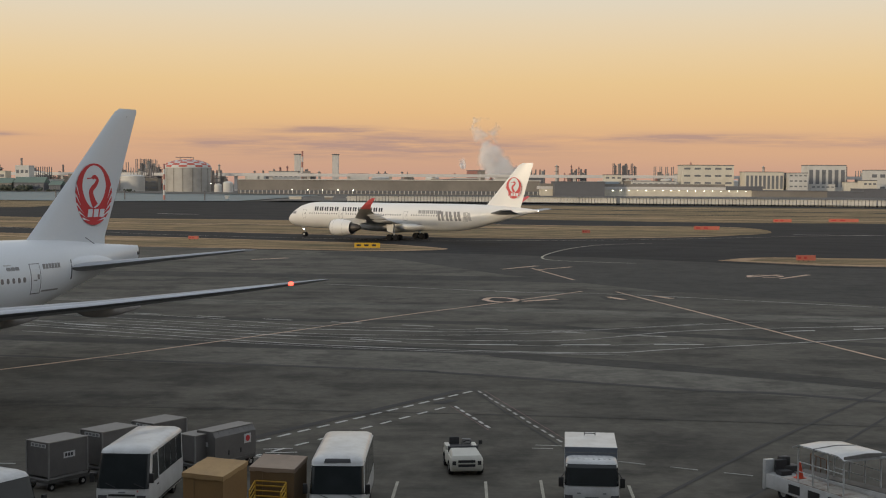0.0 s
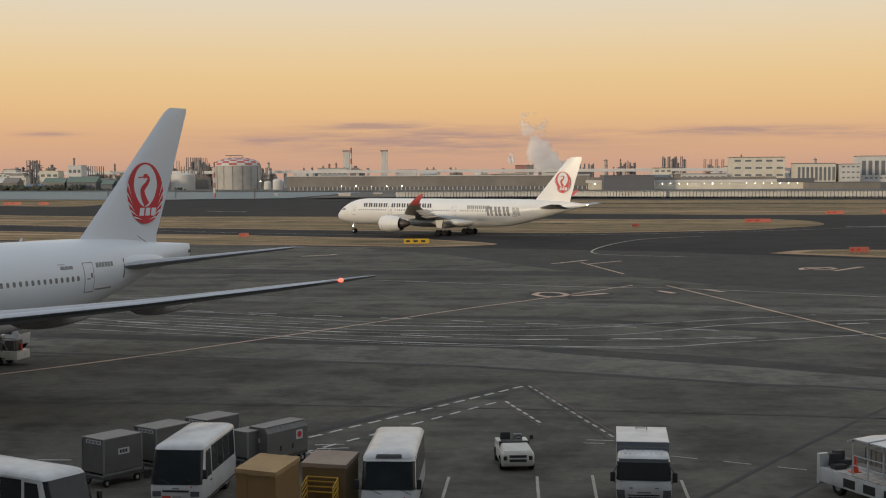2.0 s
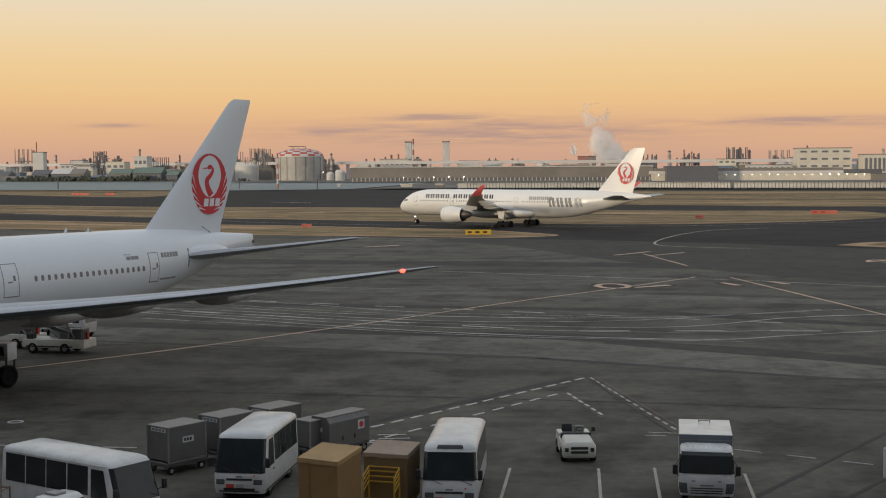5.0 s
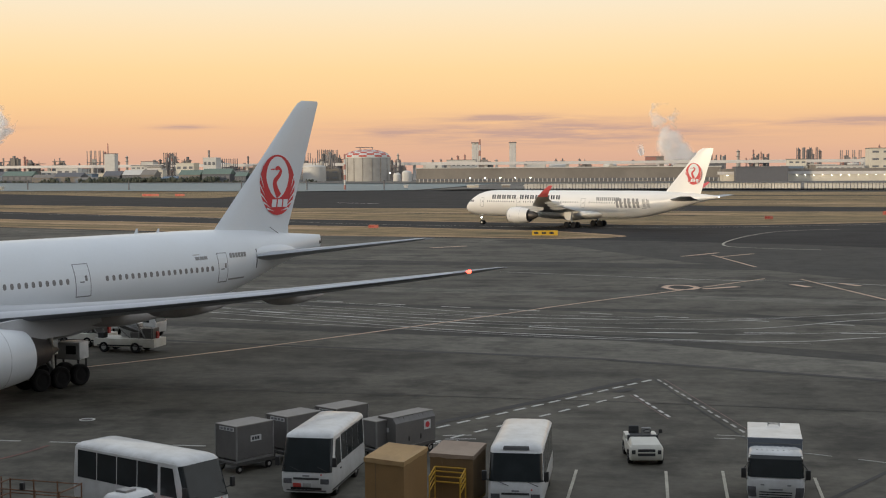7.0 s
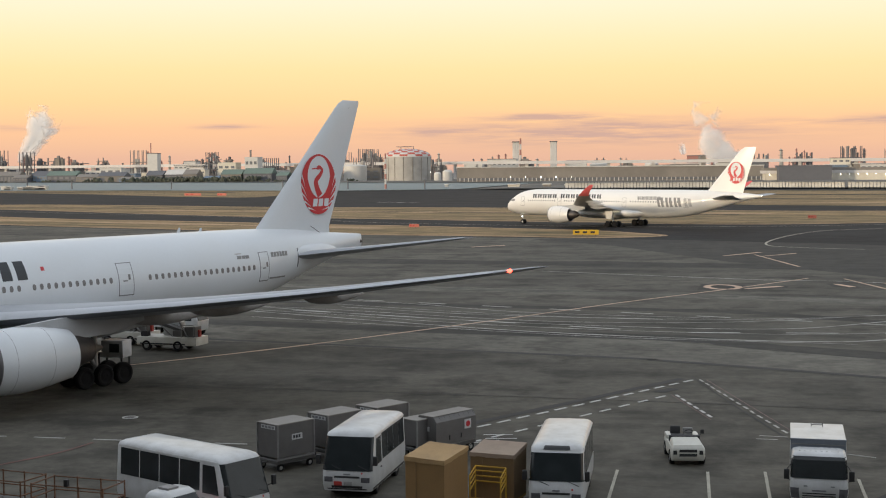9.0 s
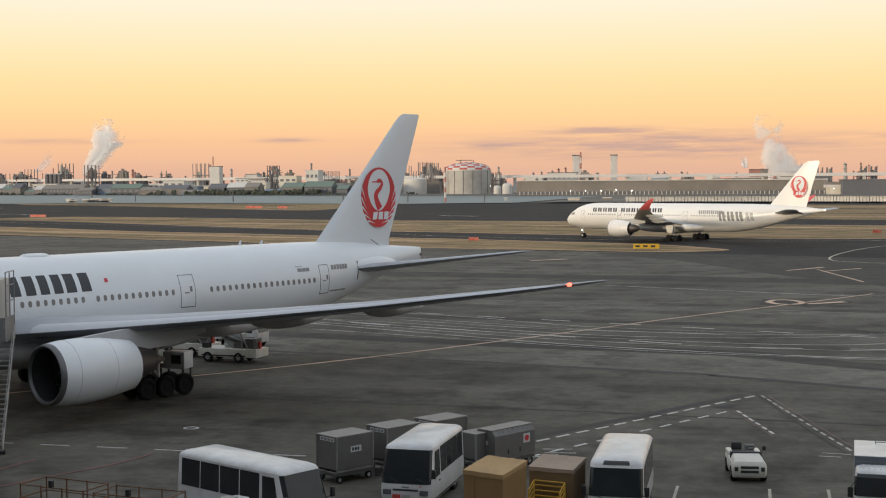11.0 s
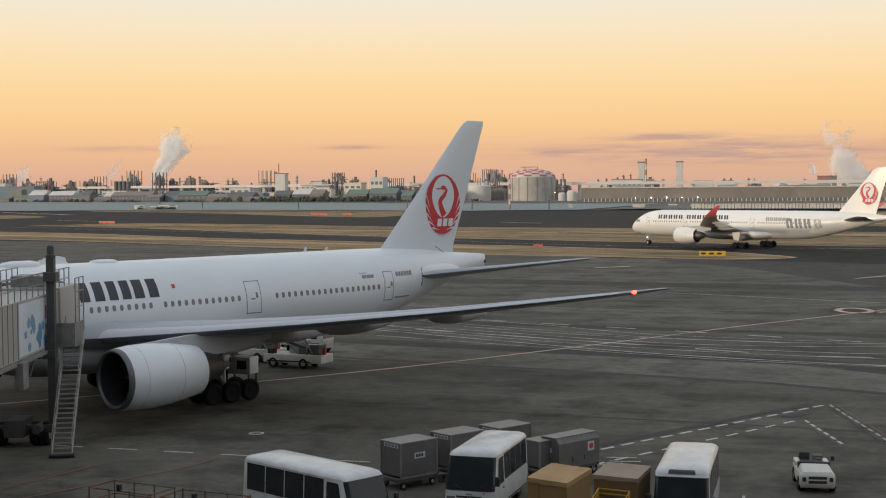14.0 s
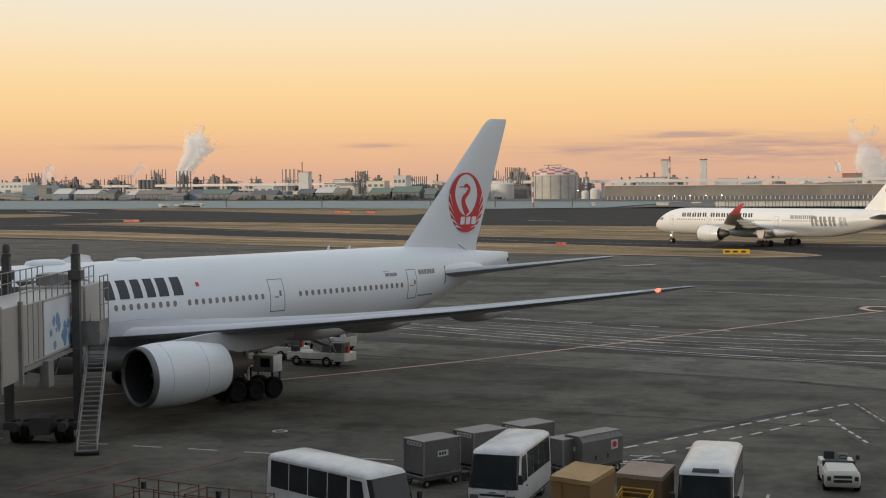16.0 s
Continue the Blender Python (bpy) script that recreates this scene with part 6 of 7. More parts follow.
for y in (-1.4, 1.4):
    for x in range(-5, 9):
        walkrail.append(((x, y, 7.75), (x, y, 8.85)))
    for z in (8.3, 8.85):
        walkrail.append(((-5, y, z), (8, y, z)))
rods("roof_rail", walkrail, 0.03, M_STEEL, BR, "grey roof walkway railing")
for x in (0.8, 4.2, 7.4):
    part("under_beam", cube(x, x + 0.22, -1.5, 1.5, 4.55, 4.92), M_DKSTEEL, BR, "dark floor beam")
part("cable_tray", cube(-2.4, 9.0, 1.45, 1.62, 4.72, 4.9), M_STEEL, BR, "grey cable tray")
for x in (4.75, 5.5, 6.3, 7.1, 7.9):
    part("cladding_seam", cube(x, x + 0.05, 1.452, 1.475, 5.0, 7.7), M_STEEL, tun)
part("cabinet", cube(4.6, 5.5, 1.46, 1.9, 3.6, 4.9, bevel=0.04), M_STEEL, BR, "grey equipment cabinet")
rods("hanging_cable", [((2.4, 1.55, 4.8), (3.4, 1.6, 4.0)), ((3.4, 1.6, 4.0), (4.6, 1.6, 4.4))], 0.05, M_BLACK, BR, "black hanging cable")
for y in (-1.2, 1.2):
    part("bogie_motor", lathe(bmesh.new(), [(-0.35, 0.24), (0.35, 0.24)], (0.75, y, 0.95), n=12), M_DKSTEEL, BR, "dark drive motor", smooth=40)
part("roof_plant", cube(-4.8, -3.0, -1.2, 0.6, 7.9, 8.5, bevel=0.05), M_STEEL, BR, "grey roof unit")
part("side_platform", cube(-2.6, -0.6, 1.47, 2.8, 4.95, 5.1), M_STEEL, BR, "grey side platform")
part("platform_panel", box(cube(-0.64, -0.58, 1.5, 2.74, 5.1, 6.2), -2.6, -0.58, 2.742, 2.8, 5.1, 6.2), M_STEEL, BR, "grey platform side panel")
rods("platform_rail", [((x, 2.77, 6.2), (x, 2.77, 8.5)) for x in (-2.6, -1.7, -0.9)] + [((-2.6, 2.77, z), (-0.9, 2.77, z)) for z in (7.0, 7.8, 8.5)], 0.03, M_STEEL, BR, "grey cage rail")

ST = thing("service_stairs", "steep grey metal service stairs down from the bridge", "stairs", pose(-34.42, 58.6, 0, 0, 0, 112.7))
run, rise, n = 5.95, 5.45, 26
for s in (1, -1):
    part("stringer", rings(bmesh.new(), [[(x, s * 0.47 - 0.03, z), (x, s * 0.47 + 0.03, z), (x, s * 0.47 + 0.03, z + 0.26), (x, s * 0.47 - 0.03, z + 0.26)] for x, z in ((0, 0.0), (run, rise))]), M_PANELW, ST, "pale metal stringer")
    rods("handrail", [((0, s * 0.47, 0.95), (run, s * 0.47, rise + 0.95))] + [((run * k / 6, s * 0.47, rise * k / 6 + 0.1), (run * k / 6, s * 0.47, rise * k / 6 + 0.95)) for k in range(7)], 0.022, M_STEEL, ST, "grey handrail")
for k in range(n):
    u = (k + 0.5) / n
    part("step", cube(run * u - 0.13, run * u + 0.13, -0.44, 0.44, rise * u + 0.1, rise * u + 0.14), M_STEEL, ST)
part("foot_roller", bars([((0.05, -0.6, 0.12), (0.05, 0.6, 0.12))], 0.12), M_BLACK, ST, "black foot roller")


# ---- taxiway signs ----
def taxi_sign(x, y, w, h, m, label, panels=3, facing=0):
    s = thing("taxiway_sign", label, "sign", pose(x, y, 0.05, 0, 0, facing), "taxiway signs")
    part("board", cube(-w / 2, w / 2, -0.12, 0.12, 0.22, h, bevel=0.02), m, s, "sign board")
    for i in range(4):
        px = -w / 2 + w * (i + 0.5) / 4
        part("leg", cube(px - 0.05, px + 0.05, -0.05, 0.05, 0, 0.22), M_DKSTEEL, s)
    for i in range(panels):
        a = -w / 2 + w * (0.08 + 0.3 * i)
        part("legend_bar", cube(a, a + w * 0.17, -0.128, -0.121, 0.22 + (h - 0.22) * 0.3, 0.22 + (h - 0.22) * 0.7), M_LIVERY if m is M_SIGNY else M_PLATE, s)


M_SIGNY = mat("sign_yellow", (0.68, 0.42, 0.03), 0.45, grain=2, vary=0.06, bump=0.0)
M_SIGNR = mat("sign_red", (0.52, 0.15, 0.10), 0.5, grain=2, vary=0.06, bump=0.0)
taxi_sign(-14.5, 258.4, 4.9, 1.15, M_SIGNY, "yellow taxiway direction sign with dark legend bars on grass")
for x, y, w, h in ((60.2, 223.8, 3.2, 1.1), (72, 369, 7, 1.2), (134, 452, 10, 1.3), (112, 446, 6, 1.2), (-54, 292, 2.2, 0.9), (36, 340, 2, 1), (-271, 500, 7, 1.1), (-241, 672, 9, 1.4), (-224, 668, 5, 1.4), (-60, 640, 9, 1.4)):
    taxi_sign(x, y, w, h, M_SIGNR, "red-orange taxiway marker board on the grass", 2)

# ---- far shore ----
# far cladding and stack colours are raised to stand for distance haze
M_SHED = mat("grey_cladding", (0.21, 0.19, 0.165), 0.7, grain=0.02, vary=0.12, fine=0.3, bump=0.0, stain=(0.11, 0.1, 0.09), amount=0.5, spread=0.03)
M_SHEDDK = mat("dark_cladding", (0.11, 0.113, 0.125), 0.7, grain=0.02, vary=0.12, fine=0.3, bump=0.0)
M_SHEDWT = mat("pale_cladding", (0.55, 0.54, 0.51), 0.7, grain=0.03, vary=0.1, fine=0.3, bump=0.0, stain=(0.3, 0.28, 0.25), amount=0.4, spread=0.04)
M_SHEDCR = mat("cream_cladding", (0.60, 0.56, 0.47), 0.7, grain=0.03, vary=0.1, fine=0.3, bump=0.0, stain=(0.36, 0.32, 0.26), amount=0.4, spread=0.04)
M_SHEDBL = mat("blue_grey_cladding", (0.14, 0.19, 0.25), 0.7, grain=0.03, vary=0.1, fine=0.3, bump=0.0)
M_SHEDGN = mat("green_grey_cladding", (0.13, 0.18, 0.15), 0.7, grain=0.03, vary=0.1, fine=0.3, bump=0.0)
M_STACKR = mat("stack_red", (0.36, 0.17, 0.14), 0.7, grain=0.05, vary=0.1, fine=0.3, bump=0.0)
M_STACKG = mat("stack_grey", (0.24, 0.215, 0.20), 0.7, grain=0.05, vary=0.15, fine=0.3, bump=0.0)
M_STACKD = mat("stack_dark", (0.12, 0.115, 0.12), 0.7, grain=0.05, vary=0.15, fine=0.3, bump=0.0)
M_TANKG = mat("tank_grey", (0.40, 0.385, 0.355), 0.65, grain=0.04, vary=0.1, fine=0.4, bump=0.0, stain=(0.14, 0.13, 0.12), amount=0.5, spread=0.05)
M_ROAD = mat("viaduct_concrete", (0.56, 0.54, 0.52), 0.7, grain=0.04, vary=0.08, fine=0.4, bump=0.0)
M_DKWIN = mat("window_band", (0.15, 0.155, 0.165), 0.3, grain=0.05, vary=0.2, bump=0.0)
M_LEAF = mat("far_foliage", (0.06, 0.068, 0.05), 0.9, grain=0.05, vary=0.3, fine=0.5, bump=0.0)


def block(x, y, w, d, h, m, label, name="factory_building", rows=0, cols=0, base=0.8, roof=None, win=None):
    b = thing(name, label, "building", pose(x, y, base), "far industrial buildings")
    part("wall", cube(-w / 2, w / 2, -d / 2, d / 2, 0, h), m, b, "wall block")
    part("roof", cube(-w / 2 - 0.4, w / 2 + 0.4, -d / 2 - 0.4, d / 2 + 0.4, h, h + 0.7), roof or M_SHEDDK, b, "flat roof edge")
    if rows:
        for r in range(rows):
            for c in range(cols):
                px, pz = -w / 2 + w * (c + 0.5) / cols, h * (r + 0.55) / rows
                ww, hh = w / cols * 0.30, h / rows * (0.13 if rows > 1 else 0.3)
                part("window", cube(px - ww, px + ww, -d / 2 - 0.15, -d / 2 + 0.1, pz - hh, pz + hh), win or M_DKWIN, b)
    return b


def gabled(x, y, w, d, h, m, label, name, rows, cols, roof=None):
    """A low shed whose roof is a shallow ridge running along the water."""
    b = thing(name, label, "building", pose(x, y, 0.8), "far industrial buildings")
    part("wall", cube(-w / 2, w / 2, -d / 2, d / 2, 0, h * 0.68), m, b, "wall block")
    e = 0.5
    part("roof", rings(bmesh.new(), [[(k * (w / 2 + e), -d / 2 - e, h * 0.68), (k * (w / 2 + e), d / 2 + e, h * 0.68), (k * (w / 2 + e), 0, h * 1.15)] for k in (-1, 1)]), roof or m, b, "ridged roof")
    for c in range(cols):
        px = -w / 2 + w * (c + 0.5) / cols
        part("opening", cube(px - w / cols * 0.3, px + w / cols * 0.3, -d / 2 - 0.15, -d / 2 + 0.1, 0.3 if rows == 1 else h * 0.3, h * 0.55), M_DKWIN, b)


def refinery(x, y, w, h, seed):
    """A dense cluster: columns, cross decks, pipe runs and a flare."""
    r = random.Random(seed)
    s = thing("refinery_unit", "dense dark refinery unit of columns, decks and pipes", "refinery", pose(x, y, 0.8), "far refinery units")
    for i in range(max(4, int(w / 3.2))):
        px, py = -w / 2 + w * (i + r.random()) / max(4, int(w / 3.2)), r.uniform(-6, 6)
        k = h * r.uniform(0.4, 1.0)
        q = r.uniform(0.7, 1.9)
        part("vessel", lathe(bmesh.new(), [(0, q), (k * 0.85, q), (k * 0.9, q * 0.6), (k, q * 0.35)], (px, py, 0), n=8, along="z"), r.choice((M_STACKD, M_STACKD, M_STACKG, M_TANKG, M_STACKR)), s)
        for u in (0.5, 0.7, 0.86):
            part("deck", cube(px - q - 1.4, px + q + 1.4, py - 2, py + 2, k * u, k * u + 0.7), M_STACKD, s)
    for i in range(max(3, int(w / 6))):
        px, q, k = r.uniform(-w / 2, w / 2), r.uniform(2.0, 5.0), h * r.uniform(0.5, 0.9)
        part("module", cube(px - q, px + q, r.uniform(-6, -2), r.uniform(1, 6), h * r.uniform(0, 0.2), k), r.choice((M_STACKD, M_STACKD, M_STACKG, M_SHED, M_SHEDDK)), s)
        part("module_top", cube(px - q * 0.6, px + q * 0.3, -3, 2, k, k + r.uniform(1.5, 4.5)), r.choice((M_STACKD, M_STACKG)), s)
    for u in (0.18, 0.32, 0.46, 0.6, 0.74):
        part("deck", cube(-w / 2 * r.uniform(0.6, 1.1), w / 2 * r.uniform(0.6, 1.1), -5, 5, h * u, h * u + 0.9), r.choice((M_STACKD, M_STACKG)), s)
    for i in range(8):
        px = r.uniform(-w / 2, w / 2)
        part("pipe", bars([((px, -5.5, 0), (px, -5.5, h * r.uniform(0.4, 0.75)))], 0.35, 5), r.choice((M_STACKG, M_STACKD)), s)
    for i in range(3):
        px = r.uniform(-w / 2, w / 2)
        part("brace", bars([((px, -5.8, 0), (px + r.uniform(-5, 5), -5.8, h * 0.6))], 0.3, 5), M_STACKD, s)


def stack(x, y, h, r, m, bands=False, base=0.8, label="slender industrial chimney on the far shore"):
    s = thing("chimney", label, "chimney", pose(x, y, base), "far chimneys")
    if bands:
        n = 7
        for i in range(n):
            part("band", lathe(bmesh.new(), [(h * i / n, r * (1 - 0.25 * i / n)), (h * (i + 1) / n, r * (1 - 0.25 * (i + 1) / n))], n=12, along="z"), M_STACKR if i % 2 == (n - 1) % 2 else M_SHEDWT, s)
    else:
        part("shaft", lathe(bmesh.new(), [(0, r), (h * 0.94, r * 0.85), (h * 0.95, r * 1.0), (h, r * 1.0)], n=12, along="z"), m, s)


def column(x, y, h, r, m):
    r *= 0.72
    s = thing("process_column", "tall refinery process column with platforms", "process column", pose(x, y, 0.8), "far process columns")
    part("vessel", lathe(bmesh.new(), [(0, r), (h * 0.6, r), (h * 0.64, r * 0.75), (h * 0.96, r * 0.75), (h, r * 0.2)], n=12, along="z"), m, s)
    for k in (0.3, 0.55, 0.75, 0.92):
        part("platform", lathe(bmesh.new(), [(h * k, r * 1.45), (h * k + 0.6, r * 1.45)], n=10, along="z"), M_STACKD, s)
    part("pipe", bars([((r * 1.3, -r * 0.5, 0), (r * 1.1, -r * 0.5, h * 0.95))], r * 0.22), M_STACKG, s)


def frame_rig(x, y, w, h, m):
    s = thing("process_rig", "open steel refinery frame full of vessels", "process rig", pose(x, y, 0.8), "far process rigs")
    pieces = []
    n = 3
    for i in range(n + 1):
        for yy in (-w * 0.3, w * 0.3):
            pieces.append(((-w / 2 + w * i / n, yy, 0), (-w / 2 + w * i / n, yy, h)))
    for k in range(1, 6):
        for yy in (-w * 0.3, w * 0.3):
            pieces.append(((-w / 2, yy, h * k / 5), (w / 2, yy, h * k / 5)))
    rods("beam", pieces[:14], 0.6, m, s)
    rnd = random.Random(int(x * 10))
    for k in range(5):
        px, z0 = rnd.uniform(-w * 0.4, w * 0.4), rnd.choice((0, h * 0.2, h * 0.4))
        part("vessel", lathe(bmesh.new(), [(z0, w * 0.11), (z0 + h * rnd.uniform(0.3, 0.55), w * 0.11)], (px, 0, 0), n=10, along="z"), rnd.choice((M_STACKG, M_STACKD, M_TANKG)), s)


def store_tank(x, y, r, h, m, dome=0.15, label="pale cylindrical storage tank on the far shore"):
    s = thing("storage_tank", label, "tank", pose(x, y, 0.8), "far storage tanks")
    part("shell", lathe(bmesh.new(), [(0, r), (h, r)], n=32, along="z"), m, s, smooth=40)
    part("roof", lathe(bmesh.new(), [(h, r)] + [(h + r * dome * math.sin(a), r * math.cos(a)) for a in (0.3, 0.6, 0.9, 1.2, 1.45)], n=32, along="z"), M_SHEDWT, s, smooth=60)
    return s


# the gas holder with its chequered dome
gh = thing("gas_holder", "large grey gas holder with a red and white chequered dome", "tank", pose(-277.5, 1466, 0.8))
part("shell", lathe(bmesh.new(), [(0, 25.8), (26.0, 25.8)], n=64, along="z"), M_TANKG, gh, "grey cylinder wall", smooth=40)
part("rim", lathe(bmesh.new(), [(25.4, 26.3), (26.5, 26.3)], n=64, along="z"), M_SHEDWT, gh, "pale rim")
for k in range(16):
    a = k * math.tau / 16
    part("buttress", bars([((26.0 * math.cos(a), 26.0 * math.sin(a), 0), (26.0 * math.cos(a), 26.0 * math.sin(a), 25.4))], 0.35), M_SHED, gh, "vertical stiffener")
M_CHEQUER = mat("faded_red", (0.42, 0.085, 0.06), 0.6, grain=0.3, vary=0.15)
cap_r, cap_h = 25.6, 8.6
for ring in range(6):
    for k in range(36):
        p = []
        for rr, kk in ((ring, k), (ring, k + 1), (ring + 1, k + 1), (ring + 1, k)):
            e = rr / 6 * (math.pi / 2) * 0.97
            q = cap_r * math.cos(e)
            p.append((q * math.cos(kk * math.tau / 36), q * math.sin(kk * math.tau / 36), 26.4 + cap_h * math.sin(e)))
        bm = bmesh.new()
        rings(bm, [[(x * 0.98, y * 0.98, z - 0.4) for x, y, z in p], p])
        part("dome_panel", bm, M_CHEQUER if (ring + k // 2) % 2 else M_SHEDWT, gh)
part("dome_rail", bars([((-7, -3, 34), (-7, -3, 37.4)), ((7, -3, 34), (7, -3, 37.4)), ((-12, -3, 37), (6, -3, 37))], 0.4, 5), M_STACKD, gh, "roof railing")

# long sheds on the near bank
shed = thing("warehouse", "very long low grey warehouse with a dark loading bay", "warehouse", pose(-52, 1310, 0.8))
part("wall", cube(-144, 144, -20, 20, 0, 13.2), M_SHED, shed, "grey clad wall")
part("roof", cube(-145, 145, -21, 21, 13.2, 14.0), M_SHEDWT, shed, "pale roof edge")
part("bay_band", cube(-143, 143, -20.4, -20.1, 1.0, 3.3), M_SHEDDK, shed, "dark loading bay band")
for i in range(70):
    part("bay_post", cube(-141.5 + i * 4.1, -140.7 + i * 4.1, -20.9, -20.42, 0, 3.2), M_SHEDWT, shed)
for i in range(5):
    part("lamp", lathe(bmesh.new(), [(-0.3, 0.4), (0.3, 0.4)], (-92 + 14.5 * i, -21.4, 3.9), n=10, along="y"), M_LAMP, shed, "lit bay lamp")
shed = thing("warehouse", "long pale terminal shed with a row of lamps", "warehouse", pose(190, 1255, 0.8))
part("wall", cube(-100, 100, -18, 18, 0, 6.0), M_SHEDCR, shed, "cream wall")
part("roof", cube(-102, 68, -19, 19, 6.0, 8.6), M_ROAD, shed, "pale canopy edge")
part("roof", cube(-101, 68, -17, 17, 8.6, 11.2), M_SHED, shed, "grey roof slope")
part("roof", cube(68, 102, -19, 19, 6.0, 9.6), M_SHEDDK, shed, "dark roof end")
for i in range(26):
    part("lamp", lathe(bmesh.new(), [(-0.2, 0.3), (0.2, 0.3)], (-96 + 7.6 * i, -19.1, 5.2), n=8, along="y"), M_LAMP, shed, "lit lamp")
for x0, x1, h, m, lab in ((282, 345, 5.5, M_SHED, "low grey shed"), (345, 378, 5.0, M_SHEDDK, "dark low shed"), (378, 415, 7.5, M_SHEDDK, "dark gabled shed"), (100, 145, 12.5, M_SHEDDK, "dark end of a long warehouse")):
    block((x0 + x1) / 2, 1235, x1 - x0, 40, h, m, lab + " on the near bank", "shed")

# sea wall
wall = thing("sea_wall", "long white sea wall with closely spaced panels", "sea wall", pose(0, 0, 0), kind="structure")
part("coping", ribbon([(-60, 842), (40, 840), (105, 805), (246, 765), (900, 640)], 3.0, 3.9, soft=False), M_SHEDWT, wall, "white coping")
lo, pts = [], [Vector((-60, 842)), Vector((40, 840)), Vector((105, 805)), Vector((246, 765)), Vector((900, 640))]
bm = bmesh.new()
for a, b in zip(pts, pts[1:]):
    n = int((b - a).length / 2)
    d = (b - a).normalized()
    for i in range(n):
        p = a + d * (i * 2 + 0.15)
        q = a + d * (i * 2 + 1.75)
        o = Vector((d.y, -d.x)) * 0.8
        rings(bm, [[(p.x, p.y, z), (q.x, q.y, z), (q.x - o.x, q.y - o.y, z), (p.x - o.x, p.y - o.y, z)] for z in (0.05, 3.9)])
part("wall_panels", bm, M_SHEDWT, wall, "pale wall panels")["kind"] = "stuff"

# elevated expressway
VIA = [(-1500, 2160), (-1221, 2000), (-823, 1800), (-520, 1700), (-330, 1660), (100, 1650), (700, 1640), (1200, 1660)]
via = thing("viaduct", "long pale elevated expressway on piers", "viaduct", pose(0, 0, 0), kind="structure")
run_pts = smooth_line([(x, y, 0) for x, y in VIA], 9)
lo = []
for i, p in enumerate(run_pts):
    d = (run_pts[min(i + 1, len(run_pts) - 1)] - run_pts[max(i - 1, 0)]).normalized()
    o = Vector((-d.y, d.x, 0)) * 7
    lo.append([p + o + Vector((0, 0, 18.6)), p - o + Vector((0, 0, 18.6)), p - o + Vector((0, 0, 22.2)), p + o + Vector((0, 0, 22.2))])
part("deck", rings(bmesh.new(), lo), M_ROAD, via, "pale concrete deck")
for p in run_pts:
    part("pier", cube(-1.8, 1.8, -1.8, 1.8, 0.8, 18.7), M_ROAD, via, at=pose(p.x, p.y, 0))

# twin pale towers, striped mast, white tower
for x in (-204.5, -151.5):
    t = thing("tower", "slim pale blue-grey tower with a dark cap", "tower", pose(x, 1900, 0.8), "twin towers")
    part("shaft", cube(-4.3, 4.3, -4, 4, 0, 49), M_SHEDWT, t, "pale shaft")
    for k in (-1.4, 1.0):
        part("slot", cube(k, k + 1.2, -4.2, -3.9, 6, 46), M_ROAD, t, "pale recessed strip")
    part("cap", cube(-5.2, 5.2, -4.8, 4.8, 49, 50.3), M_STACKD, t, "dark cap")
stack(-196, 1880, 54, 1.6, M_STACKR, True, label="red and white striped mast chimney")
wt2 = block(-623, 1600, 13, 12, 34, M_SHEDWT, "tall plain white tower block on the shore", "tower")
part("mast", bars([((-4, 0, 34), (-4, 0, 47))], 0.7, 6), M_STACKR, wt2, "red mast")

# white plant buildings across the bay
block(302, 1560, 59, 30, 32.5, M_SHEDCR, "large cream factory block with window bands", rows=4, cols=5)
block(362, 1540, 43, 30, 25, M_SHEDCR, "cream factory with tall dark window strips", rows=1, cols=9)
block(398, 1530, 21, 26, 24, M_SHEDWT, "pale factory block with small windows", rows=4, cols=4)
block(455, 1620, 45, 30, 34, M_SHEDWT, "pale grey hall behind the plant", rows=1, cols=6)
block(470, 1500, 15, 20, 16, M_SHEDCR, "small cream factory block across the bay", rows=2, cols=3)
block(525, 1560, 75, 30, 28, M_SHEDWT, "pale grey hall with a stepped roof", rows=2, cols=8)
block(240, 1560, 50, 30, 14, M_SHEDWT, "low pale plant building", rows=2, cols=8)
block(196, 1570, 20, 20, 21, M_SHEDCR, "slim cream plant tower across the bay", rows=3, cols=3)
block(38, 1800, 14, 14, 27, M_STACKR, "reddish boiler house below a steam jet", rows=2, cols=2)
block(50, 1800, 10, 14, 27, M_SHED, "grey boiler house beside the red one", rows=2, cols=2)
store_tank(-340, 1480, 13, 16.5, M_SHEDWT, 0.12)
for x, y, w, h, m, lab in ((-812, 1660, 31, 10.5, M_SHEDBL, "blue-roofed quay shed"), (-933, 1690, 31, 9, M_SHEDGN, "green quay shed"), (-886, 1665, 36, 13.5, M_SHEDWT, "white quay shed"), (-1120, 1800, 62, 21, M_SHEDBL, "large blue-grey quay hall"),
                          (-1199, 1850, 60, 26, M_SHEDWT, "large white quay hall"), (-760, 1640, 45, 12, M_SHEDCR, "cream quay store"), (-493, 1500, 21, 21, M_SHEDCR, "cream works building"), (-464, 1500, 15, 27, M_SHEDWT, "pale works tower"),
                          (-985, 1740, 40, 14, M_SHEDWT, "pale works building"), (-700, 1620, 38, 13, M_SHEDWT, "pale works building"), (-655, 1590, 30, 9, M_SHEDBL, "blue-grey works building"), (-430, 1480, 24, 12, M_SHEDWT, "pale works building"), (-395, 1470, 20, 18, M_SHED, "grey works building")):
    block(x, y, w, 20, h, m, lab + " on the far bank", "factory_building", 2 if h > 12 else 1, max(3, int(w / 7)), roof=m)
frame_rig(-811, 1640, 16, 38, M_STACKD)
frame_rig(-982, 1900, 19, 45, M_STACKD)
frame_rig(-548, 1600, 13, 35, M_STACKD)
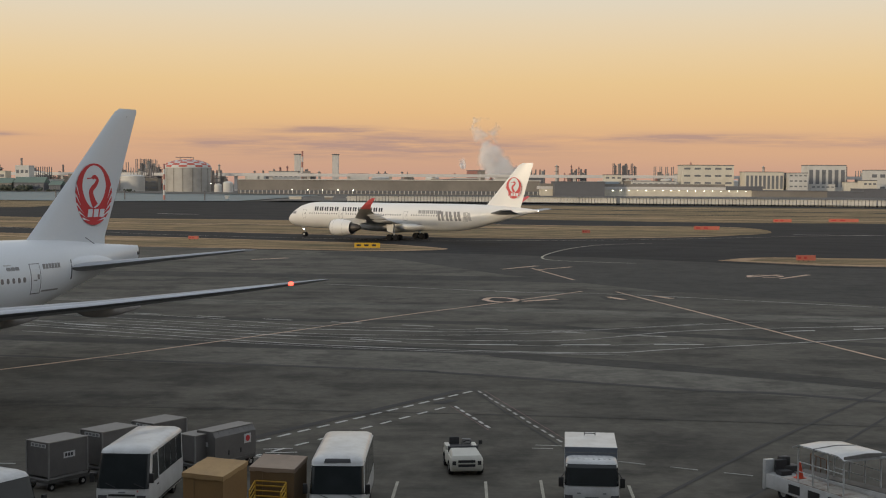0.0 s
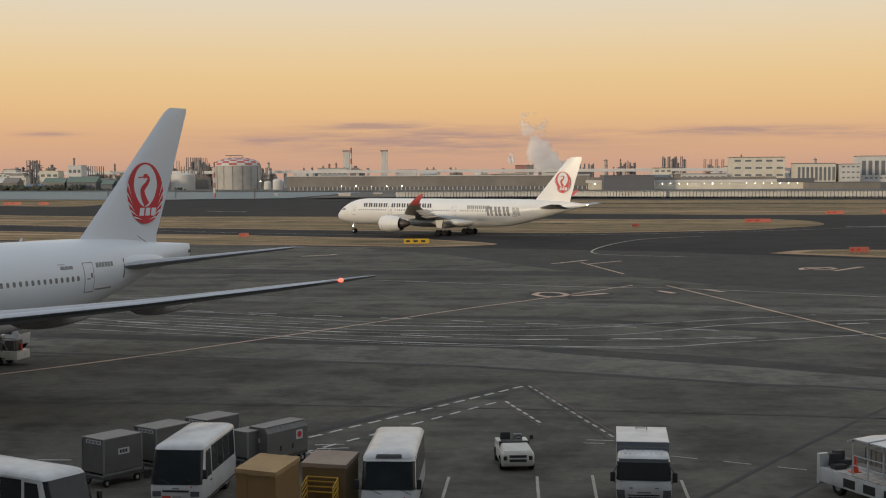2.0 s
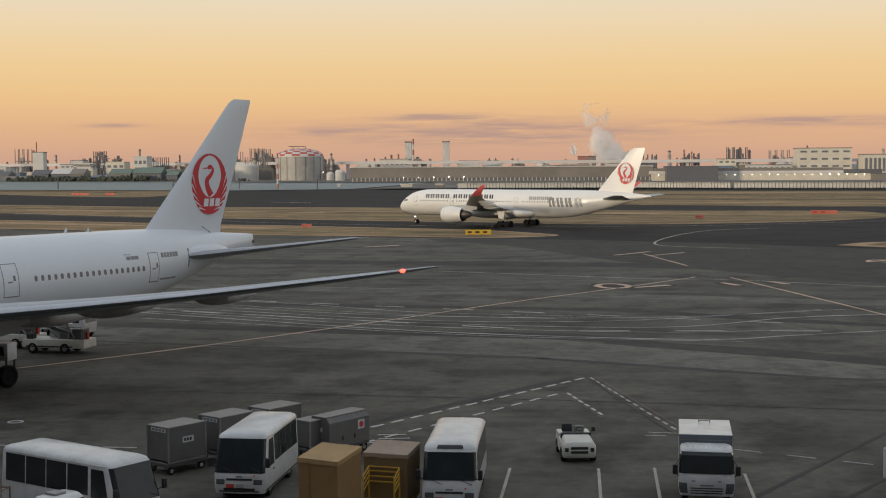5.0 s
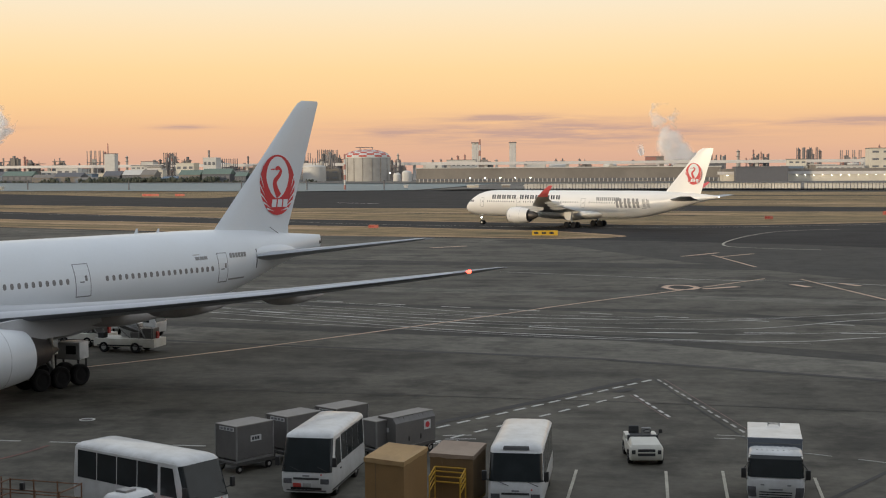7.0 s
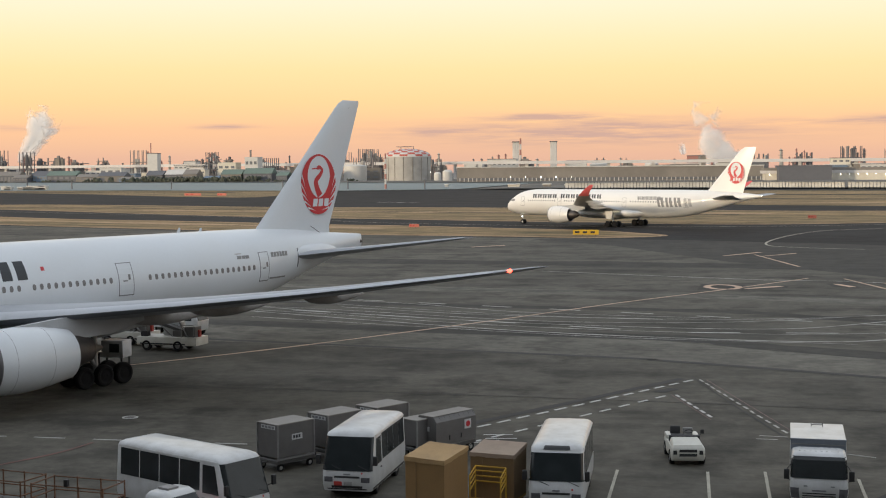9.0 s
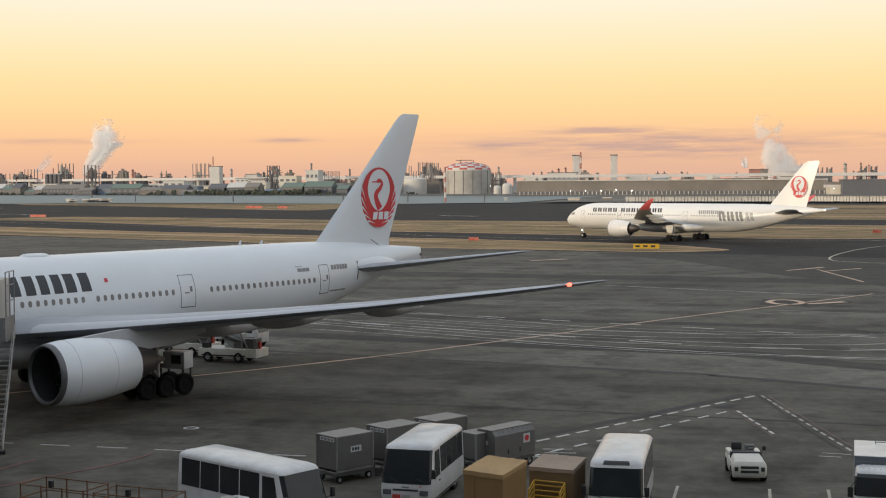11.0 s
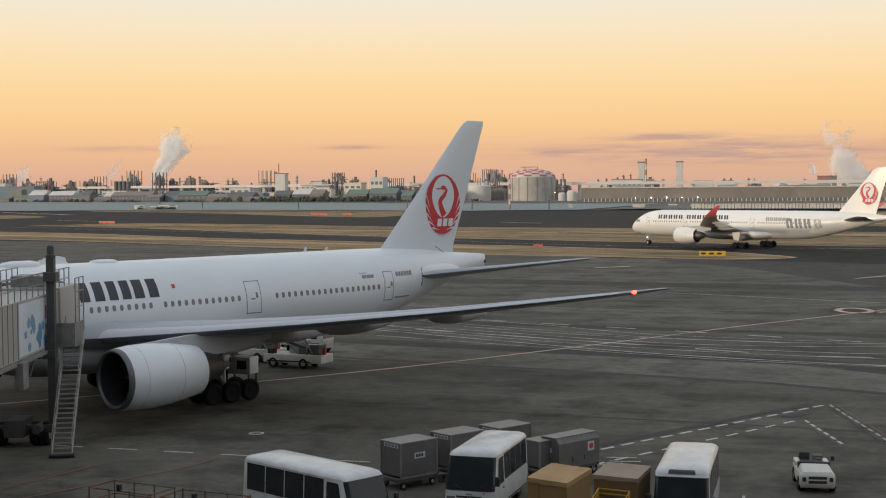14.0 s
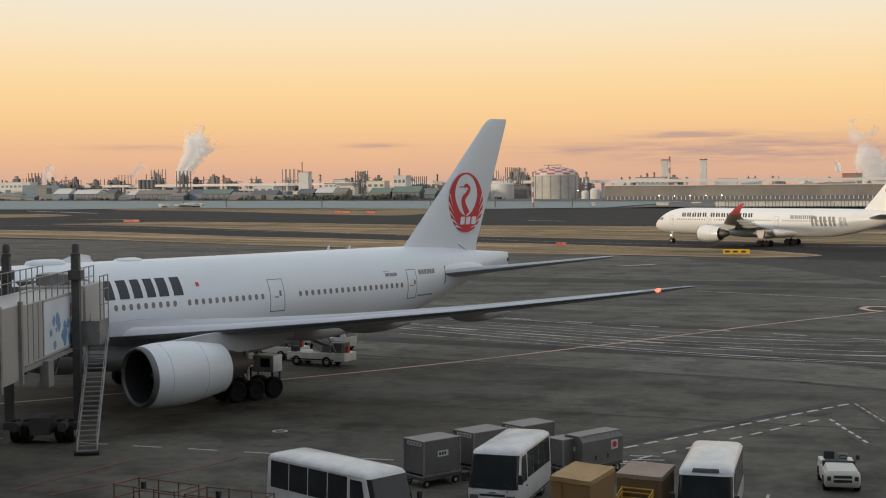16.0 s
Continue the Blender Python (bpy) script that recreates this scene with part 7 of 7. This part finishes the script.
store_tank(-226, 1420, 5.2, 9, M_SHEDWT, 0.5)
store_tank(-240, 1440, 4, 7, M_SHEDWT, 0.5)
for i in range(4):
    store_tank(-896 + 6.2 * i, 1680, 2.9, 27, M_STACKD, 0.3, "dark silo in a row of four")

# seeded clutter of refineries and sheds all along the shore
rnd = random.Random(11)


def shore_y(x):
    pts = ((-2200, 2200), (-1297, 1735), (-626, 1480), (-382, 1400), (-262, 1400), (0, 1480), (700, 1480), (1200, 1480))
    for (x0, y0), (x1, y1) in zip(pts, pts[1:]):
        if x <= x1:
            return y0 + (y1 - y0) * (x - x0) / (x1 - x0)
    return 1480


x = -1650.0
while x < -385:
    y = shore_y(x)
    w = rnd.uniform(10, 38)
    m = rnd.choice((M_SHED, M_SHED, M_SHEDDK, M_SHEDDK, M_SHEDBL, M_SHEDGN, M_SHEDWT, M_SHEDDK))
    gabled(x + w / 2, y + 20 + rnd.uniform(0, 25), w, 22, rnd.uniform(5, 13), m, rnd.choice(("low waterside shed", "long quayside store", "squat quayside factory")) + " on the far bank", "shed", rnd.choice((0, 1, 1, 2)), rnd.randint(3, 7), roof=rnd.choice((M_SHEDWT, M_SHED, M_SHEDWT, M_SHEDBL, M_SHEDGN, M_SHEDDK, M_SHED)))
    x += w + rnd.uniform(0, 10)
x = -1700.0
while x < 720:
    y = shore_y(x) + rnd.uniform(190, 420)
    k = rnd.random()
    if k < 0.20:
        stack(x, y, rnd.uniform(22, 40), rnd.uniform(0.9, 1.7), rnd.choice((M_STACKR, M_STACKG, M_STACKG, M_STACKR)), rnd.random() < 0.12)
    elif k < 0.50:
        column(x, y, rnd.uniform(18, 36), rnd.uniform(1.6, 3.0), rnd.choice((M_STACKG, M_STACKD, M_TANKG, M_STACKR)))
    elif k < 0.68 and not -260 < x < 60:
        frame_rig(x, y, rnd.uniform(14, 26), rnd.uniform(24, 44), rnd.choice((M_STACKD, M_STACKG)))
    elif k < 0.86:
        block(x, y, rnd.uniform(16, 46), 20, rnd.uniform(14, 27), rnd.choice((M_SHEDWT, M_SHED, M_SHEDWT, M_SHEDDK, M_SHEDCR)), "plain refinery building behind the expressway", "factory_building", rnd.choice((0, 2, 3)), rnd.randint(3, 6))
    else:
        store_tank(x, y, rnd.uniform(7, 13), rnd.uniform(12, 22), rnd.choice((M_SHEDWT, M_TANKG)))
    x += rnd.uniform(7, 22) * (1.7 if -230 < x < 40 else 1.0)
for x0, n, r, h, m in ((-395, 7, 1.8, 42, M_STACKR), (-262, 9, 1.5, 38, M_STACKG), (-228, 3, 2.0, 40, M_STACKR), (232, 4, 2.4, 46, M_STACKD), (320, 3, 1.6, 48, M_STACKR), (-640, 5, 3.0, 40, M_STACKD), (165, 3, 1.4, 42, M_STACKR)):
    for i in range(n):
        column(x0 + i * rnd.uniform(6, 9) + i, 1830 + rnd.uniform(-20, 20), h * rnd.uniform(0.5, 0.88), r * rnd.uniform(0.8, 1.2), m)

x = -1600.0
while x < 700:
    w = rnd.uniform(10, 34)
    y = shore_y(x) + rnd.uniform(70, 150)
    if not (-330 < x < -220):
        block(x, y, w, 14, rnd.uniform(8, 17), rnd.choice((M_SHEDWT, M_SHEDWT, M_SHEDCR, M_SHED, M_ROAD, M_SHEDBL)), "pale works building below the expressway", "factory_building", rnd.choice((0, 1, 2)), rnd.randint(2, 5), roof=rnd.choice((M_SHEDWT, M_SHED)))
    x += w + rnd.uniform(4, 26)

# shore trees, far off, in one piece
bm = bmesh.new()
for i in range(260):
    x = rnd.uniform(-1500, -320) if i < 150 else rnd.gauss(-535, 45)
    y = shore_y(x) + 12 + rnd.uniform(0, 8)
    r = rnd.uniform(1.2, 2.6) if i < 150 else rnd.uniform(1.8, 4.2)
    for k in range(5):
        s = r * rnd.uniform(0.4, 0.75)
        bmesh.ops.create_icosphere(bm, subdivisions=1, radius=s, matrix=Matrix.Translation((x + rnd.uniform(-r, r), y + rnd.uniform(-r, r) * 0.4, s * 0.6 + rnd.uniform(0, r))))
solid("shore_trees", bm, M_LEAF, "dark bushes and trees along the far shore", "trees", kind="stuff")

for i, (x, w, h) in enumerate(((-1196, 26, 35), (-1165, 26, 40), (-1122, 28, 32), (-1083, 26, 34), (-1006, 22, 42), (-961, 22, 40), (-939, 13, 37), (-879, 26, 33), (-666, 17, 43), (-767, 18, 26), (-700, 24, 30), (-600, 26, 30), (-1270, 30, 33), (-1330, 26, 36), (-395, 26, 36), (-360, 20, 34))):
    refinery(x, 1950 if x < -500 else 1850, w, h, i + 40)
gap = random.Random(77)
for i in range(16):
    refinery(-1420 + 62 * i + gap.uniform(-24, 24), 1900 + gap.uniform(-60, 40), gap.uniform(9, 22), gap.uniform(24, 40), i + 90)
for i in range(9):
    refinery(-380 + 70 * i + gap.uniform(-20, 20), 1850, gap.uniform(8, 16), gap.uniform(20, 31), i + 130)
# red and white mast on the near shore
stack(-179.6, 870, 23.5, 0.75, M_STACKR, True, base=0.0, label="slim red and white banded mast on the near shore")

# small craft, posts and huts on the near shore
for x, y in ((-470, 950), (-430, 940), (-340, 905), (-255, 890), (-205, 870), (-150, 850)):
    p = thing("marker_post", "dark marker post standing at the water's edge", "post", pose(x, y, 0), "shore marker posts")
    part("pole", bars([((0, 0, 0), (0, 0, 6.5))], 0.45, 6), M_STACKD, p)
for i in range(26):
    x = rnd.uniform(-466, -424) if i < 16 else rnd.uniform(-200, 60)
    y = 890 if i < 16 else 905
    block(x, y, rnd.uniform(1.5, 6), 4, rnd.uniform(0.7, 2.0), rnd.choice((M_SHEDWT, M_SHED, M_SHEDCR, M_ROAD)), "small hut or store at the shore", "hut", 0, 0, roof=M_SHEDWT)
for x, y in ((-241, 1402), (-1130, 1930), (-860, 1800), (-700, 1720), (-480, 1590), (-420, 1530)):
    p = thing("lamp_post", "lit lamp post on the far quay", "street lamp", pose(x, y, 0.8), "quay lamps")
    part("pole", bars([((0, 0, 0), (0, 0, 9))], 0.2, 6), M_STACKG, p)
    part("lamp_head", lathe(bmesh.new(), [(8.8, 0.45), (9.4, 0.35)], n=8, along="z"), M_LAMP, p, "lit lamp head")

# steam rising from the stacks: thin ragged veils one behind the other
def steam_mat(name, thick, scale):
    m = bpy.data.materials.new(name)
    m.use_nodes = True
    t = m.node_tree
    t.nodes.clear()
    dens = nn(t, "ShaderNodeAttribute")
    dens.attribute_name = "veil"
    co = nn(t, "ShaderNodeTexCoord").outputs["Object"]
    flat = nn(t, "ShaderNodeMapping", Vector=co)
    flat.inputs["Scale"].default_value = (1, 0.2, 1)
    curl = nn(t, "ShaderNodeTexNoise", Vector=flat.outputs[0], Scale=scale, Detail=4.0, Roughness=0.5, Distortion=0.8).outputs["Fac"]
    a = calc(t, "MULTIPLY_ADD", curl, 2.6, -1.55)
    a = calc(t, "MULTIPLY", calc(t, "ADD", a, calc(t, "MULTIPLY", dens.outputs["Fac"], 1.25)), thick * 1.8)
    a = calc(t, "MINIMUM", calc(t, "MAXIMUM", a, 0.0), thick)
    body = nn(t, "ShaderNodeMixShader", Fac=0.5)
    t.links.new(nn(t, "ShaderNodeBsdfDiffuse", Color=(0.9, 0.9, 0.9, 1)).outputs[0], body.inputs[1])
    t.links.new(nn(t, "ShaderNodeBsdfTranslucent", Color=(0.95, 0.94, 0.92, 1)).outputs[0], body.inputs[2])
    mix = nn(t, "ShaderNodeMixShader", Fac=a)
    t.links.new(nn(t, "ShaderNodeBsdfTransparent").outputs[0], mix.inputs[1])
    t.links.new(body.outputs[0], mix.inputs[2])
    t.links.new(mix.outputs[0], nn(t, "ShaderNodeOutputMaterial").inputs[0])
    return m


def plume(x, y, z0, line, material, seed, veils=4, fade=0.8):
    r = random.Random(seed)
    axis = smooth_line([(cx, cz, w) for cx, cz, w in line], 8)
    n, cross = len(axis), 14
    verts, faces, dens = [], [], []
    for k in range(veils):
        base = len(verts)
        off = r.uniform(-0.12, 0.12)
        for i, q in enumerate(axis):
            u = i / (n - 1)
            for j in range(cross + 1):
                v = 2 * j / cross - 1
                verts.append((q.x + (v + off) * q.z * 0.62, (k - veils / 2) * 9 + 0.25 * q.z * (v * v - 0.5) + 2 * math.sin(5 * v + k), q.y))
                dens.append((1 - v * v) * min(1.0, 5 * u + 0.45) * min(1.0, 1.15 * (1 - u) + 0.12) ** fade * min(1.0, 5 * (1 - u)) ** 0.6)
        for i in range(n - 1):
            for j in range(cross):
                p = base + i * (cross + 1) + j
                faces.append((p, p + 1, p + cross + 2, p + cross + 1))
    me = bpy.data.meshes.new("steam_plume")
    me.from_pydata(verts, [], faces)
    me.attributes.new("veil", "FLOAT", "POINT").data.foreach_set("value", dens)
    me.materials.append(material)
    for q in me.polygons:
        q.use_smooth = True
    ob = new("steam_plume", me)
    ob.matrix_basis = pose(x, y, z0)
    tagged(ob, "pale drifting steam rising above the plant", "steam", kind="stuff")


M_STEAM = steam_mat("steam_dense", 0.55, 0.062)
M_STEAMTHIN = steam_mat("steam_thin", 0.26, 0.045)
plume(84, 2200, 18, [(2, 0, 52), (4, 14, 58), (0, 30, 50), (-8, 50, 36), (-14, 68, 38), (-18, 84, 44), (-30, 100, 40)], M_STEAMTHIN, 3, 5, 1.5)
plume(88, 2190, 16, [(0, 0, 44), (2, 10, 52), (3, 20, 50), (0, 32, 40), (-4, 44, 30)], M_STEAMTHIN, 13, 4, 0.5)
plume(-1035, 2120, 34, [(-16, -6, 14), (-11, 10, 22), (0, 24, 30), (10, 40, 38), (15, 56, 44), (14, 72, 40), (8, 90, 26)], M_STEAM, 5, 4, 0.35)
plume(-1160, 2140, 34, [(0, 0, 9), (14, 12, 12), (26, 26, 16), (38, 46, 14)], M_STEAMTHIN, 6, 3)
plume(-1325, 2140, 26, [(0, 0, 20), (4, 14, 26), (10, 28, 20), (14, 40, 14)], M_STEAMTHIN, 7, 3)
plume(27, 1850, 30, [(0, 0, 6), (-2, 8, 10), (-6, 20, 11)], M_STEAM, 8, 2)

# ---- terminal behind the camera, out of sight ----
M_FACADE = mat("terminal_cladding", (0.24, 0.24, 0.24), 0.6, grain=0.1, vary=0.1, fine=2, bump=0.0, stain=(0.16, 0.155, 0.15), amount=0.4, spread=0.08)
term = thing("terminal", "tall grey terminal building with dark glazed bands behind the viewpoint", "building", pose(0, 0, 0), kind="structure")
part("facade", cube(-520, 170, -48, -4, 0, 36), M_FACADE, term, "grey terminal wall")
part("roof", cube(-522, 172, -50, -3.2, 36, 36.8), M_SHED, term, "grey roof edge")
for z in (1.0, 8.6, 16.6, 24.6):
    part("glazed_band", cube(-518, 168, -4.0, -3.9, z, z + 5.4), M_GLASS, term, "dark glazed band")
